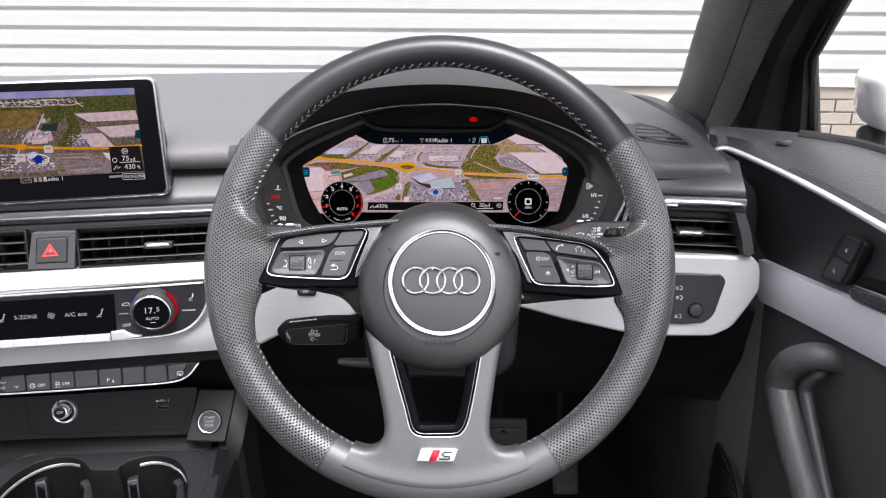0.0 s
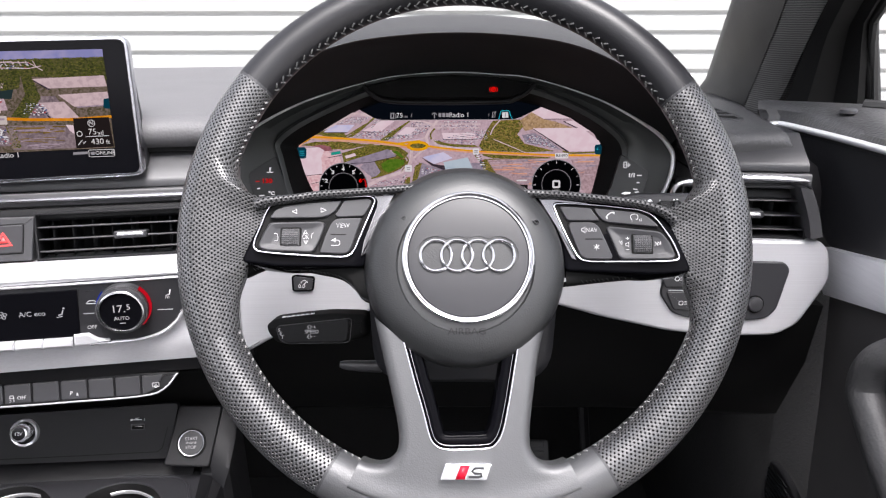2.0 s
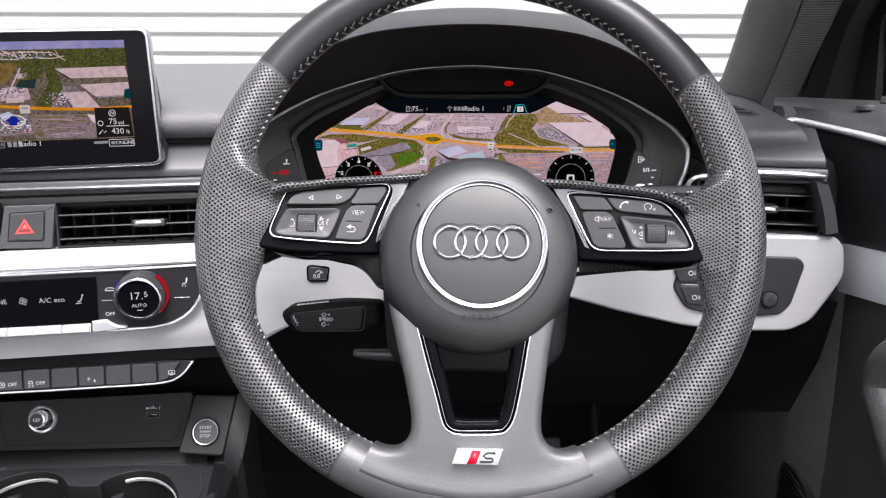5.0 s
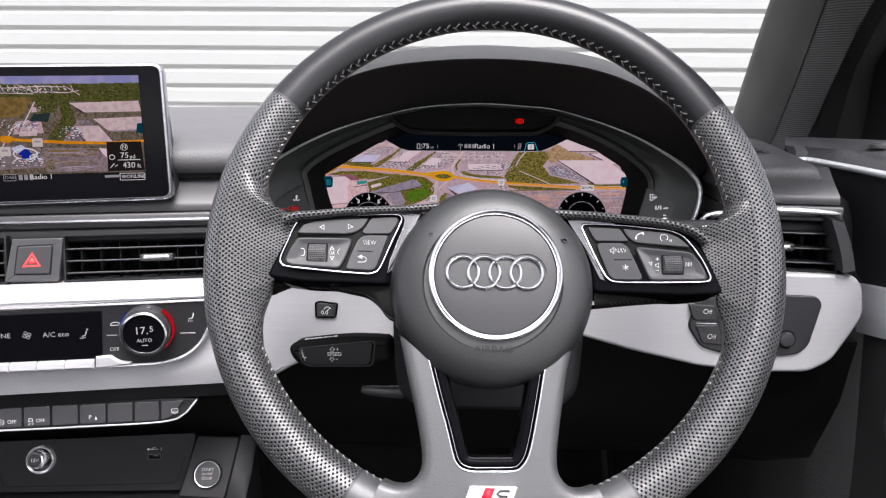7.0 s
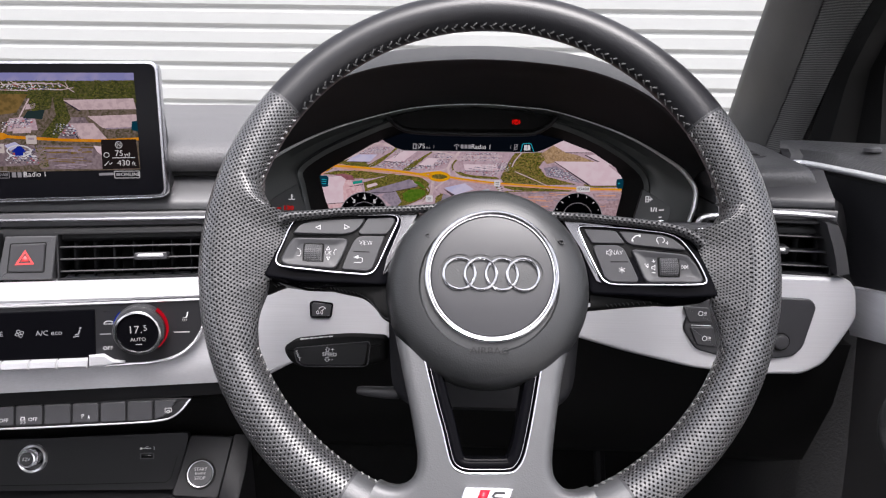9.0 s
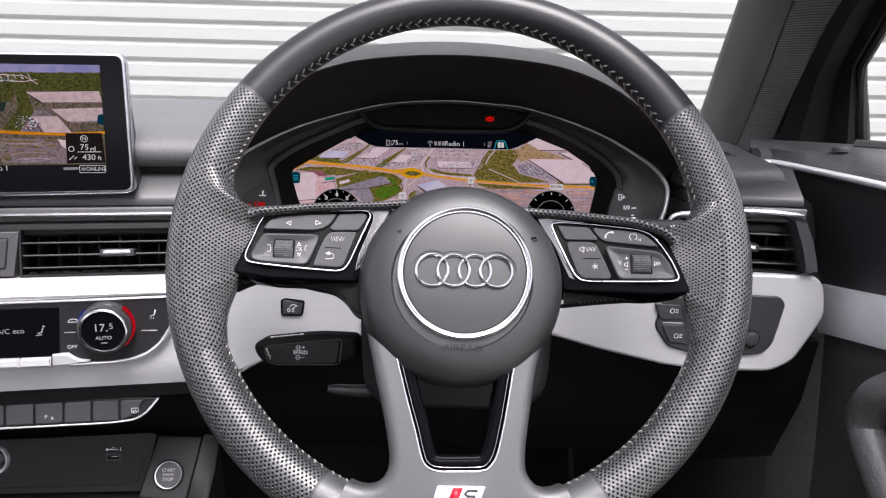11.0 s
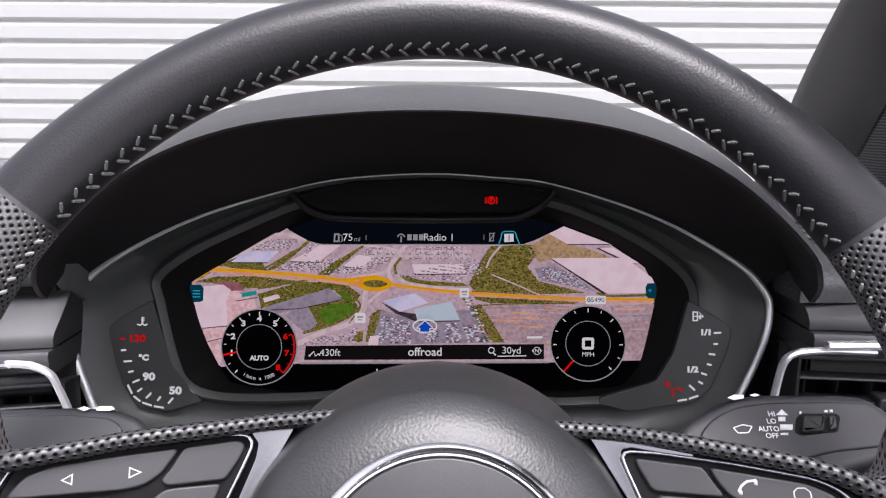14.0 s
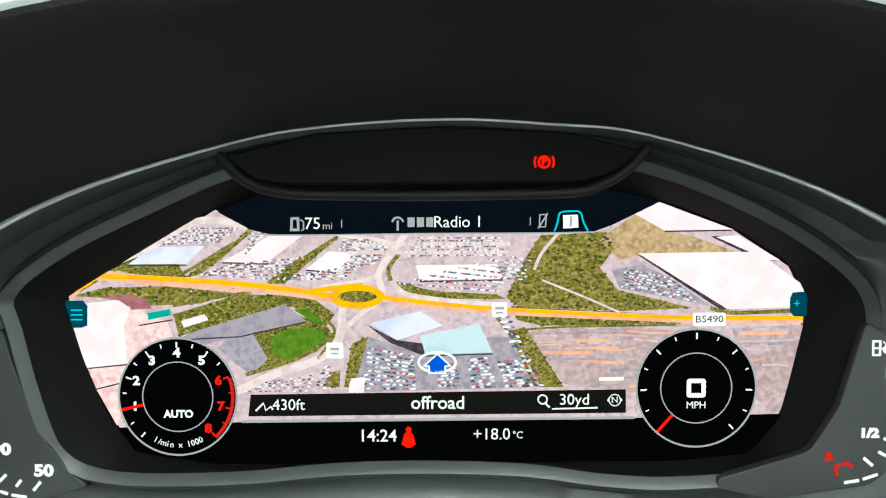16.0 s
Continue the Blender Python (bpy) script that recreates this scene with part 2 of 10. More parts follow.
def again(name, source, parent, m):
    """Another part on the same mesh."""
    ob = new(name, source.data)
    ob.parent = parent
    ob.matrix_local = m
    return ob


def arc(cx, cy, r, a0, a1, n=24):
    return [(cx + r * math.cos(radians(a0 + (a1 - a0) * i / n)), cy + r * math.sin(radians(a0 + (a1 - a0) * i / n))) for i in range(n + 1)]


def circle(cx, cy, r, n=48):
    return arc(cx, cy, r, 0, 360 - 360 / n, n - 1)


def rounded(poly, r, n=5):
    """The polygon with its corners rounded."""
    out = []
    k = len(poly)
    for i in range(k):
        a, b, c = (Vector(poly[(i + d) % k][:2]) for d in (-1, 0, 1))
        da, dc = (a - b), (c - b)
        d = min(r, da.length * 0.45, dc.length * 0.45)
        p, q = b + da.normalized() * d, b + dc.normalized() * d
        for j in range(n + 1):
            t = j / n
            out.append(tuple(p * (1 - t) ** 2 + b * 2 * t * (1 - t) + q * t * t))
    return out


def spline(pts, n=6, closed=False):
    """A smooth curve through the points, of any dimension."""
    pts = [Vector(p) for p in pts]
    k = len(pts)
    out = []
    for i in range(k if closed else k - 1):
        if closed:
            p0, p1, p2, p3 = (pts[(i + d) % k] for d in (-1, 0, 1, 2))
        else:
            p1, p2 = pts[i], pts[i + 1]
            p0 = pts[i - 1] if i else p1 * 2 - p2
            p3 = pts[i + 2] if i + 2 < k else p2 * 2 - p1
        for j in range(n):
            t = j / n
            out.append(tuple(0.5 * (2 * p1 + (p2 - p0) * t + (2 * p0 - 5 * p1 + 4 * p2 - p3) * t * t + (3 * p1 - p0 - 3 * p2 + p3) * t ** 3)))
    if not closed:
        out.append(tuple(pts[-1]))
    return out


def area(poly):
    return sum(a[0] * b[1] - b[0] * a[1] for a, b in zip(poly, list(poly[1:]) + [poly[0]])) / 2


def inset(poly, d):
    """The closed outline moved inwards by d."""
    if area(poly) < 0:
        poly = list(poly)[::-1]
    out, k = [], len(poly)
    for i in range(k):
        a, b, c = (Vector(poly[(i + e) % k][:2]) for e in (-1, 0, 1))
        n1, n2 = Vector((-(b - a).y, (b - a).x)), Vector((-(c - b).y, (c - b).x))
        if n1.length < 1e-9 or n2.length < 1e-9:
            n = (n1 + n2).normalized()
            out.append(tuple(b + n * d))
            continue
        n1.normalize(), n2.normalize()
        n = n1 + n2
        out.append(tuple(b + n * (d / max(0.35, 1 + n1.dot(n2)))))
    return out


def slab(bm, poly, z0, z1, bevel=0.0, steps=3, crown=0.0):
    """A plate with the outline, from z0 up to z1, its upper edge rounded."""
    if area(poly) < 0:
        poly = list(poly)[::-1]
    rings = [(poly, z0)]
    if bevel:
        for i in range(steps + 1):
            a = math.pi / 2 * i / steps
            rings.append((inset(poly, bevel * (1 - math.cos(a))) if i else poly, z1 - bevel * (1 - math.sin(a))))
        rings.append((inset(poly, bevel * 1.12 + 0.0001), z1))
    else:
        rings.append((poly, z1))
    vs = [[bm.verts.new((x, y, z)) for x, y in ring] for ring, z in rings]
    k = len(poly)
    for lo, hi in zip(vs, vs[1:]):
        for i in range(k):
            bm.faces.new((lo[i], lo[(i + 1) % k], hi[(i + 1) % k], hi[i]))
    bm.faces.new(vs[-1])
    bm.faces.new(vs[0][::-1])
    return bm


def hoop(bm, poly, width, z0, z1, bevel=0.0):
    """A frame of the given width inside the outline, open in the middle."""
    if area(poly) < 0:
        poly = list(poly)[::-1]
    inner = inset(poly, width)
    b = bevel
    rings = [(poly, z0), (poly, z1 - b)]
    if b:
        rings += [(inset(poly, b * 0.3), z1 - b * 0.3), (inset(poly, b), z1), (inset(poly, width - b), z1), (inset(poly, width - b * 0.3), z1 - b * 0.3), (inner, z1 - b)]
    else:
        rings += [(inner, z1)]
    rings.append((inner, z0))
    vs = [[bm.verts.new((x, y, z)) for x, y in ring] for ring, z in rings]
    k = len(poly)
    for lo, hi in zip(vs, vs[1:] + vs[:1]):
        for i in range(k):
            bm.faces.new((lo[i], lo[(i + 1) % k], hi[(i + 1) % k], hi[i]))
    return bm


def tube(bm, path, r, sides=8, closed=False, flat=1.0, ends=True, up=(0, 0, 1)):
    """A rod along the path; r a number or a list; flat squeezes it along up."""
    pts = [Vector(p) if len(p) == 3 else Vector((p[0], p[1], 0)) for p in path]
    k = len(pts)
    rings = []
    for i, p in enumerate(pts):
        a = pts[(i - 1) % k] if closed or i else p
        b = pts[(i + 1) % k] if closed or i < k - 1 else p
        t = (b - a).normalized()
        s = t.cross(Vector(up))
        if s.length < 1e-4:
            s = t.cross(Vector((1, 0, 0)))
        s.normalize()
        w = s.cross(t)
        rr = r[i] if isinstance(r, (list, tuple)) else r
        rings.append([bm.verts.new(p + s * rr * math.cos(2 * math.pi * j / sides) + w * rr * flat * math.sin(2 * math.pi * j / sides)) for j in range(sides)])
    for lo, hi in zip(rings, rings[1:] + (rings[:1] if closed else [])):
        for j in range(sides):
            bm.faces.new((lo[j], lo[(j + 1) % sides], hi[(j + 1) % sides], hi[j]))
    if not closed and ends:
        bm.faces.new(rings[0][::-1])
        bm.faces.new(rings[-1])
    return bm


def loft(bm, rows, close_u=False, close_v=False, caps=False):
    """A skin over rows of points."""
    vs = [[bm.verts.new(p) for p in row] for row in rows]
    n = len(vs[0])
    for lo, hi in zip(vs, vs[1:] + (vs[:1] if close_v else [])):
        for i in range(n if close_u else n - 1):
            bm.faces.new((lo[i], lo[(i + 1) % n], hi[(i + 1) % n], hi[i]))
    if caps:
        bm.faces.new(vs[0][::-1])
        bm.faces.new(vs[-1])
    return bm


def solid(bm, rows, thick):
    """A sheet over rows of points, given thickness along thick."""
    d = Vector(thick)
    loop = [list(row) + [tuple(Vector(p) + d) for p in row[::-1]] for row in rows]
    return loft(bm, loop, close_u=True, caps=True)


def box(bm, lo, hi, bevel=0.0):
    poly = [(lo[0], lo[1]), (hi[0], lo[1]), (hi[0], hi[1]), (lo[0], hi[1])]
    return slab(bm, rounded(poly, bevel, 2) if bevel else poly, lo[2], hi[2], bevel)


def lathe(bm, profile, n=48, cx=0.0, cy=0.0):
    """A turned form about z; profile of (radius, height)."""
    rows = [[(cx + r * math.cos(2 * math.pi * i / n), cy + r * math.sin(2 * math.pi * i / n), z) for i in range(n)] for r, z in profile]
    loft(bm, rows, close_u=True)
    return bm


def lettering(name, words, size, at, mat, parent, z=0.0005, align="CENTER", turn=0.0, stretch=1.0, bold=0.0, label=""):
    cu = bpy.data.curves.new(name, "FONT")
    cu.body, cu.size, cu.align_x, cu.align_y = words, size, align, "CENTER"
    cu.extrude, cu.offset, cu.resolution_u = 0.00008, bold, 3
    tmp = bpy.data.objects.new(name, cu)
    me = bpy.data.meshes.new_from_object(tmp)
    bpy.data.objects.remove(tmp)
    me.materials.append(mat)
    ob = new(name, me)
    ob.parent = parent
    ob.matrix_local = pose(at[0], at[1], z, 0, 0, turn) @ Matrix.Diagonal((stretch, 1, 1, 1))
    if label:
        ob["label"] = label
    return ob


def new_bm():
    return bmesh.new()


def mirrored(poly):
    return [(-p[0], *p[1:]) for p in poly][::-1]


def ribbon(path, width):
    """A flat band of the width along a line."""
    pts = [Vector(p[:2]) for p in path]
    left, right = [], []
    for i, p in enumerate(pts):
        a, b = pts[max(0, i - 1)], pts[min(len(pts) - 1, i + 1)]
        t = (b - a).normalized()
        n = Vector((-t.y, t.x)) * width / 2
        left.append(tuple(p + n))
        right.append(tuple(p - n))
    return left + right[::-1]


def tile(name, poly, z, mat, parent, label=""):
    """A thin flat piece of what a display shows, or of print."""
    bm = new_bm()
    slab(bm, poly, z - 0.00006, z)
    return part(name, bm, mat, parent, label)


def resample(closed, n, centre=None):
    """The closed outline as n points, evenly spread by length, from its leftmost point."""
    pts = [Vector(p[:2]) for p in closed]
    if area(closed) < 0:
        pts = pts[::-1]
    s = min(range(len(pts)), key=lambda i: pts[i].x)
    pts = pts[s:] + pts[:s]
    pts.append(pts[0])
    d = [0.0]
    for a, b in zip(pts, pts[1:]):
        d.append(d[-1] + (b - a).length)
    out, j = [], 0
    for i in range(n):
        x = d[-1] * i / n
        while d[j + 1] < x:
            j += 1
        f = (x - d[j]) / max(1e-9, d[j + 1] - d[j])
        out.append(tuple(pts[j].lerp(pts[j + 1], f)))
    return out


def cut(ob, cutters):
    """The mesh of ob less those of the cutters."""
    for c in cutters:
        mod = ob.modifiers.new("cut", "BOOLEAN")
        mod.object, mod.solver = c, "EXACT"
    me = bpy.data.meshes.new_from_object(ob.evaluated_get(bpy.context.evaluated_depsgraph_get()))
    ob.modifiers.clear()
    ob.data = me
    for c in cutters:
        bpy.data.objects.remove(c)
    smooth(me, 35)


def holed(outline, window, z0, z1, edge, lift_z=lambda x, y: 0.0):
    """A plate with a window through it; its outer edge rounded; lift_z raises its face."""
    bm = new_bm()
    if area(outline) < 0:
        outline = outline[::-1]
    if area(window) < 0:
        window = window[::-1]
    rings = [[bm.verts.new((x, y, z0)) for x, y in outline]]
    for k in range(5):
        a = math.pi / 2 * k / 4
        ring = inset(outline, edge * (1 - math.cos(a))) if k else outline
        rings.append([bm.verts.new((x, y, z1 - edge * (1 - math.sin(a)) + lift_z(x, y))) for x, y in ring])
    top_w = [bm.verts.new((x, y, z1 + lift_z(x, y))) for x, y in window]
    low_w = [bm.verts.new((x, y, z0)) for x, y in window]
    k = len(outline)
    for lo, hi in zip(rings, rings[1:]):
        for i in range(k):
            bm.faces.new((lo[i], lo[(i + 1) % k], hi[(i + 1) % k], hi[i]))
    w = len(window)
    for i in range(w):
        bm.faces.new((top_w[i], top_w[(i + 1) % w], low_w[(i + 1) % w], low_w[i]))
    for a, b in ((rings[-1], top_w), (rings[0], low_w)):
        edges = []
        for ring in (a, b):
            edges += [bm.edges.get((ring[i], ring[(i + 1) % len(ring)])) or bm.edges.new((ring[i], ring[(i + 1) % len(ring)])) for i in range(len(ring))]
        bmesh.ops.triangle_fill(bm, use_beauty=True, use_dissolve=False, edges=edges)
    return bm


def clear_glass(name):
    """A thin clear pane: straight through, with a faint mirror on its face."""
    m = bpy.data.materials.new(name)
    m.use_nodes = True
    n, l = m.node_tree.nodes, m.node_tree.links
    n.remove(n["Principled BSDF"])
    mix, clear, gloss = n.new("ShaderNodeMixShader"), n.new("ShaderNodeBsdfTransparent"), n.new("ShaderNodeBsdfGlossy")
    clear.inputs["Color"].default_value = (0.97, 0.98, 0.975, 1)
    gloss.inputs["Roughness"].default_value = 0.02
    mix.inputs["Fac"].default_value = 0.025
    l.new(clear.outputs[0], mix.inputs[1])
    l.new(gloss.outputs[0], mix.inputs[2])
    l.new(mix.outputs[0], n["Material Output"].inputs["Surface"])
    return m


GLASS = clear_glass("clear_glass")


# ---- outside ----
CLAD = material("white_cladding", (0.305, 0.31, 0.305), 0.45, vary=0.03, grain=0.05, size=0.02)
MORTAR = material("mortar", (0.36, 0.335, 0.30), 0.9, grain=0.5, size=0.01, vary=0.15)
BRICK = material("buff_brick", (0.23, 0.20, 0.17), 0.9, grain=0.6, size=0.012, vary=0.25)
CONCRETE = material("pale_concrete", (0.34, 0.335, 0.32), 0.9, grain=0.6, size=0.02, vary=0.2)
PITCH, WALL_Y, SILL_Z = 0.107, 4.42, 0.515

bm = new_bm()
box(bm, (-120, -120, -0.2), (120, 120, 0.0))
tagged(part("ground", bm, CONCRETE, None), "pale concrete yard under the car", "ground", kind="structure")

bm = new_bm()
profile = []
for i in range(30):
    z = SILL_Z + i * PITCH
    profile += [(WALL_Y, z), (WALL_Y, z + 0.064), (WALL_Y + 0.003, z + 0.070), (WALL_Y + 0.020, z + 0.084), (WALL_Y + 0.020, z + 0.090), (WALL_Y + 0.004, z + 0.104)]
solid(bm, [[(x, y, z) for y, z in profile] for x in (-14, -7, 0, 7, 14)], (0, 0.06, 0))
tagged(part("wall_cladding", bm, CLAD, None, angle=20), "white ribbed steel cladding of the building ahead", "wall", kind="structure")

bm = new_bm()
box(bm, (-14, WALL_Y + 0.035, 0), (14, WALL_Y + 0.3, SILL_Z))
plinth = tagged(part("wall_plinth", bm, MORTAR, None), "buff brick base of the clad building wall", "wall", kind="structure")


# ---- the shell of the car round the camera ----
LINING = material("grey_headliner", (0.45, 0.44, 0.42), 0.95, grain=0.4, size=0.002, vary=0.08)
ROOF_LINE = ((0.20, 1.335), (0.06, 1.382), (-0.10, 1.405), (-0.5, 1.43), (-1.0, 1.425), (-1.3, 1.405), (-1.9, 1.33))


def roof_strip(bm, x0, x1, k0, k1):
    """A piece of the lining between two sides and two stations of the roof line."""
    rows = []
    for i in range(9):
        x = x0 + (x1 - x0) * i / 8
        rows.append([(x, y, z - 0.05 * ((x + 0.33) / 0.75) ** 2) for y, z in ROOF_LINE[k0:k1 + 1]])
    solid(bm, rows, (0, 0, 0.03))


# Roof out of view; its opening is added and sized to steer daylight.
bm = new_bm()
roof_strip(bm, -1.08, 0.42, 0, 1)
roof_strip(bm, -1.08, 0.42, 5, 6)
roof_strip(bm, -1.08, -0.45, 1, 5)
roof_strip(bm, 0.34, 0.42, 1, 5)
tagged(part("roof", bm, LINING, None), "unseen headliner panels round an added opening that lets daylight in", "roof", kind="structure")
# Far side and rear walls are unseen, added to limit the incoming light.
bm = new_bm()
box(bm, (-1.12, -2.0, 0.15), (-1.06, 1.2, 0.88))
tagged(part("far_side_wall", bm, DARK, None), "unseen dark far side of the car, its height set for daylight", "car side", kind="structure")
bm = new_bm()
box(bm, (-1.06, -2.0, 0.15), (0.42, -1.9, 1.05))
tagged(part("rear_bulkhead", bm, DARK, None), "unseen dark wall behind the seats that holds back light", "car side", kind="structure")
bm = new_bm()
box(bm, (-1.06, -1.9, 0.15), (0.62, 1.5, 0.19))
tagged(part("floor", bm, CARPET, None), "black carpeted car floor", "floor", kind="structure")
bm = new_bm()
loft(bm, [[(-1.06, 1.28, 0.19), (0.55, 1.28, 0.19), (0.55, 1.30, 0.86), (-1.06, 1.30, 0.86)], [(-1.06, 1.34, 0.19), (0.55, 1.34, 0.19), (0.55, 1.34, 0.86), (-1.06, 1.34, 0.86)]], close_u=True, caps=True)
tagged(part("bulkhead", bm, CARPET, None), "black carpeted front bulkhead of the footwell", "car body", kind="structure")


# ---- dashboard ----
dash = thing("dashboard", "dark grey soft-touch dashboard with a brushed silver inlay", "dashboard")


def bow(x):
    """How far the dash comes towards the driver at its middle and at the door."""
    left = -0.19 * max(0.0, -0.2 - x) if x < -0.2 else 0.0
    return left - 0.12 * max(0.0, x - 0.2)


def lift(x):
    return 0.012 * min(1.0, max(0.0, (x + 0.2) / 0.4))


def band(name, x0, x1, profile, mat, label="", n=14, tilt=True, parent=None, angle=40):
    """A run of the fascia with the closed cross-section (y, z) along x."""
    bm = new_bm()
    rows = []
    for i in range(n + 1):
        x = x0 + (x1 - x0) * i / n
        rows.append([(x, y + bow(x), z + (lift(x) if tilt else 0.0)) for y, z in profile])
    loft(bm, rows, close_u=True, caps=True)
    return part(name, bm, mat, parent or dash, label, angle=angle)


def strip(front, depth=0.05):
    """A closed cross-section behind a front line of (y, z) points from top to bottom."""
    back = max(p[0] for p in front) + depth
    return list(front) + [(back, front[-1][1]), (back, front[0][1])]


pad = [(0.779, 0.9045), (0.772, 0.909), (0.7685, 0.917), (0.770, 0.924), (0.776, 0.930), (0.790, 0.9345), (0.86, 0.940), (0.95, 0.944), (1.10, 0.9455), (1.31, 0.944), (1.31, 0.890), (0.80, 0.890)]
band("top_pad", -1.06, -0.224, pad, GRAINED, "grained soft dark grey top pad", n=30, tilt=False)
def near(y):
    """How far the strip's hidden flange reaches out under the door sill."""
    return max(0.05, min(1.0, (y - 0.84) / 0.12))


low_line = spline([(0.2685, 1.309, 0.904), (0.295, 1.202, 0.904), (0.303, 1.067, 0.904), (0.3083, 0.963, 0.904), (0.3097, 0.8673, 0.904), (0.3071, 0.7831, 0.902), (0.3050, 0.7690, 0.892)], 4)
high_line = spline([(0.2685, 1.244, 0.922), (0.308, 1.202, 0.922), (0.3215, 1.113, 0.922), (0.3182, 1.003, 0.922), (0.3100, 0.8915, 0.918), (0.3080, 0.7929, 0.907), (0.3065, 0.7710, 0.893)], 4)
bm = new_bm()
loft(bm, [[(x, y, z - 0.03) for x, y, z in low_line], low_line, [tuple(Vector(p).lerp(Vector(q), 0.5) + Vector((0, 0, -0.003))) for p, q in zip(low_line, high_line)], high_line, [(x + 0.03 * near(y), y + 0.03 * near(y), z - 0.005) for x, y, z in high_line], [(x + 0.04 * near(y), y + 0.05 * near(y), z - 0.08) for x, y, z in high_line]])
part("side_pad", bm, DARK, dash, "smooth dark strip beside the pad")
def pad_top(y):
    """The height of the pad beside the cluster, which falls towards the driver."""
    return 0.920 + 0.08 * (min(y, 0.90) - 0.775)


def between(y, knots):
    for (y0, v0), (y1, v1) in zip(knots, knots[1:]):
        if y <= y1:
            return v0 + (v1 - v0) * max(0.0, (y - y0) / (y1 - y0))
    return knots[-1][1]


bm = new_bm()
rows = []
for y, drop in ((0.7640, 0.0170), (0.7632, 0.0125), (0.7634, 0.0085), (0.7650, 0.0050), (0.7680, 0.0025), (0.7730, 0.0008), (0.782, 0.0), (0.82, 0.0), (0.86, 0.0), (0.90, 0.0), (0.9527, 0.0), (1.058, 0.0), (1.193, 0.0), (1.276, 0.0)):
    left, right = between(y, ((0.76, 0.2078), (0.98, 0.1974), (1.29, 0.2072))), between(y, ((0.763, 0.3020), (0.857, 0.3056), (0.953, 0.3047), (1.058, 0.2999), (1.193, 0.2925), (1.276, 0.2791)))
    z = pad_top(y) - drop
    rows.append([(left, y, 0.900), (left, y, z)] + [(left + (right - 0.010 - left) * k / 6, y, z) for k in range(1, 7)] + [(right - 0.005, y, z - 0.0012), (right - 0.0015, y, z - 0.0045), (right, y, z - 0.009 if z > 0.912 else z - 0.003), (right, y, 0.900)])
# Same pad as on the left; its dimmer light is put into the colour.
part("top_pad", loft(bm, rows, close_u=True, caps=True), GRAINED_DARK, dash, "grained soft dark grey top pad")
bm = new_bm()
loft(bm, [[(x, 0.86, 0.940), (x, 0.95, 0.944), (x, 0.95 + (1.31 - 0.19 * k - 0.95) * 0.6, 0.944 - 0.014 * k), (x, 1.31 - 0.21 * k, 0.944 - 0.024 * k), (x, 1.31 - 0.21 * k, 0.88), (x, 0.86, 0.88)] for x, k in [(-0.240 + 0.462 * i / 12, (i / 12) ** 1.5) for i in range(13)]], close_u=True, caps=True)
part("rear_pad", bm, GRAINED, dash, "grained soft dark grey top pad")
bm = new_bm()
loft(bm, [[(x, max(y, 0.7685 + dy) + bow(x), z) for y, z in pad] for x, dy in ((-0.224, 0.0), (-0.216, 0.010), (-0.208, 0.035), (-0.202, 0.075))], close_u=True, caps=True)
part("top_pad", bm, GRAINED, dash, "grained soft dark grey top pad")
band("shadow_gap", -1.06, -0.222, strip([(0.7765, 0.9062), (0.7765, 0.9025)], 0.03), DEEP)
bm = new_bm()
box(bm, (0.215, 0.7655, 0.8990), (0.300, 0.790, 0.9026))
part("shadow_gap", bm, DEEP, dash)
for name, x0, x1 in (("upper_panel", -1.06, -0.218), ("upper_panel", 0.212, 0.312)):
    # Shade at the door end is put into the colour by the darker plastic.
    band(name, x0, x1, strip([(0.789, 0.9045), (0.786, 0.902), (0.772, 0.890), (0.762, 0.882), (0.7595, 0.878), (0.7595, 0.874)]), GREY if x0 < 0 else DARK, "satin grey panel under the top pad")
    band("shadow_gap", x0, x1, strip([(0.766, 0.8745), (0.766, 0.8725)]), DEEP)
    band("strip_carrier", x0, x1, strip([(0.754, 0.873), (0.7525, 0.871), (0.753, 0.862), (0.757, 0.859)]), GREY)
    band("vent_lintel", x0, x1, strip([(0.756, 0.8595), (0.754, 0.857), (0.7535, 0.850), (0.757, 0.847)]), MATTE)
    band("vent_recess", x0, x1, strip([(0.800, 0.850), (0.800, 0.80)], 0.03), DEEP)
bm = new_bm()
cheek_out, cheek_in = spline([(0.3034, 0.8772), (0.3098, 0.8635), (0.3150, 0.8490), (0.3188, 0.8344)], 4), spline([(0.2917, 0.8787), (0.3002, 0.8579), (0.3045, 0.8450), (0.3073, 0.8325)], 4)
loft(bm, [[(x, 0.76, z) for x, z in cheek_out], [(x, 0.7200, z) for x, z in cheek_out], [(x - 0.0015, 0.7165, z) for x, z in cheek_out], [(x, 0.7165, z) for x, z in cheek_in], [(x, 0.7480, z) for x, z in cheek_in]], close_v=True)
part("vent_cheek", bm, GREY, dash, "curved grey end piece beside the vent")
band("chrome_strip", -1.06, -0.237, strip([(0.752, 0.8696), (0.7500, 0.8690), (0.7494, 0.8676), (0.7499, 0.8662), (0.752, 0.8656)], 0.004), STRIP, "thin chrome strip")

# silver inlay: left run with its lit ledge and the band below the climate panel, then the sheets beside the column
band("inlay_ledge", -1.06, -0.20, strip([(0.740, 0.8155), (0.735, 0.8165), (0.729, 0.8145), (0.7195, 0.8045), (0.7203, 0.8022)], 0.02), SILVER, "bright brushed aluminium ledge")
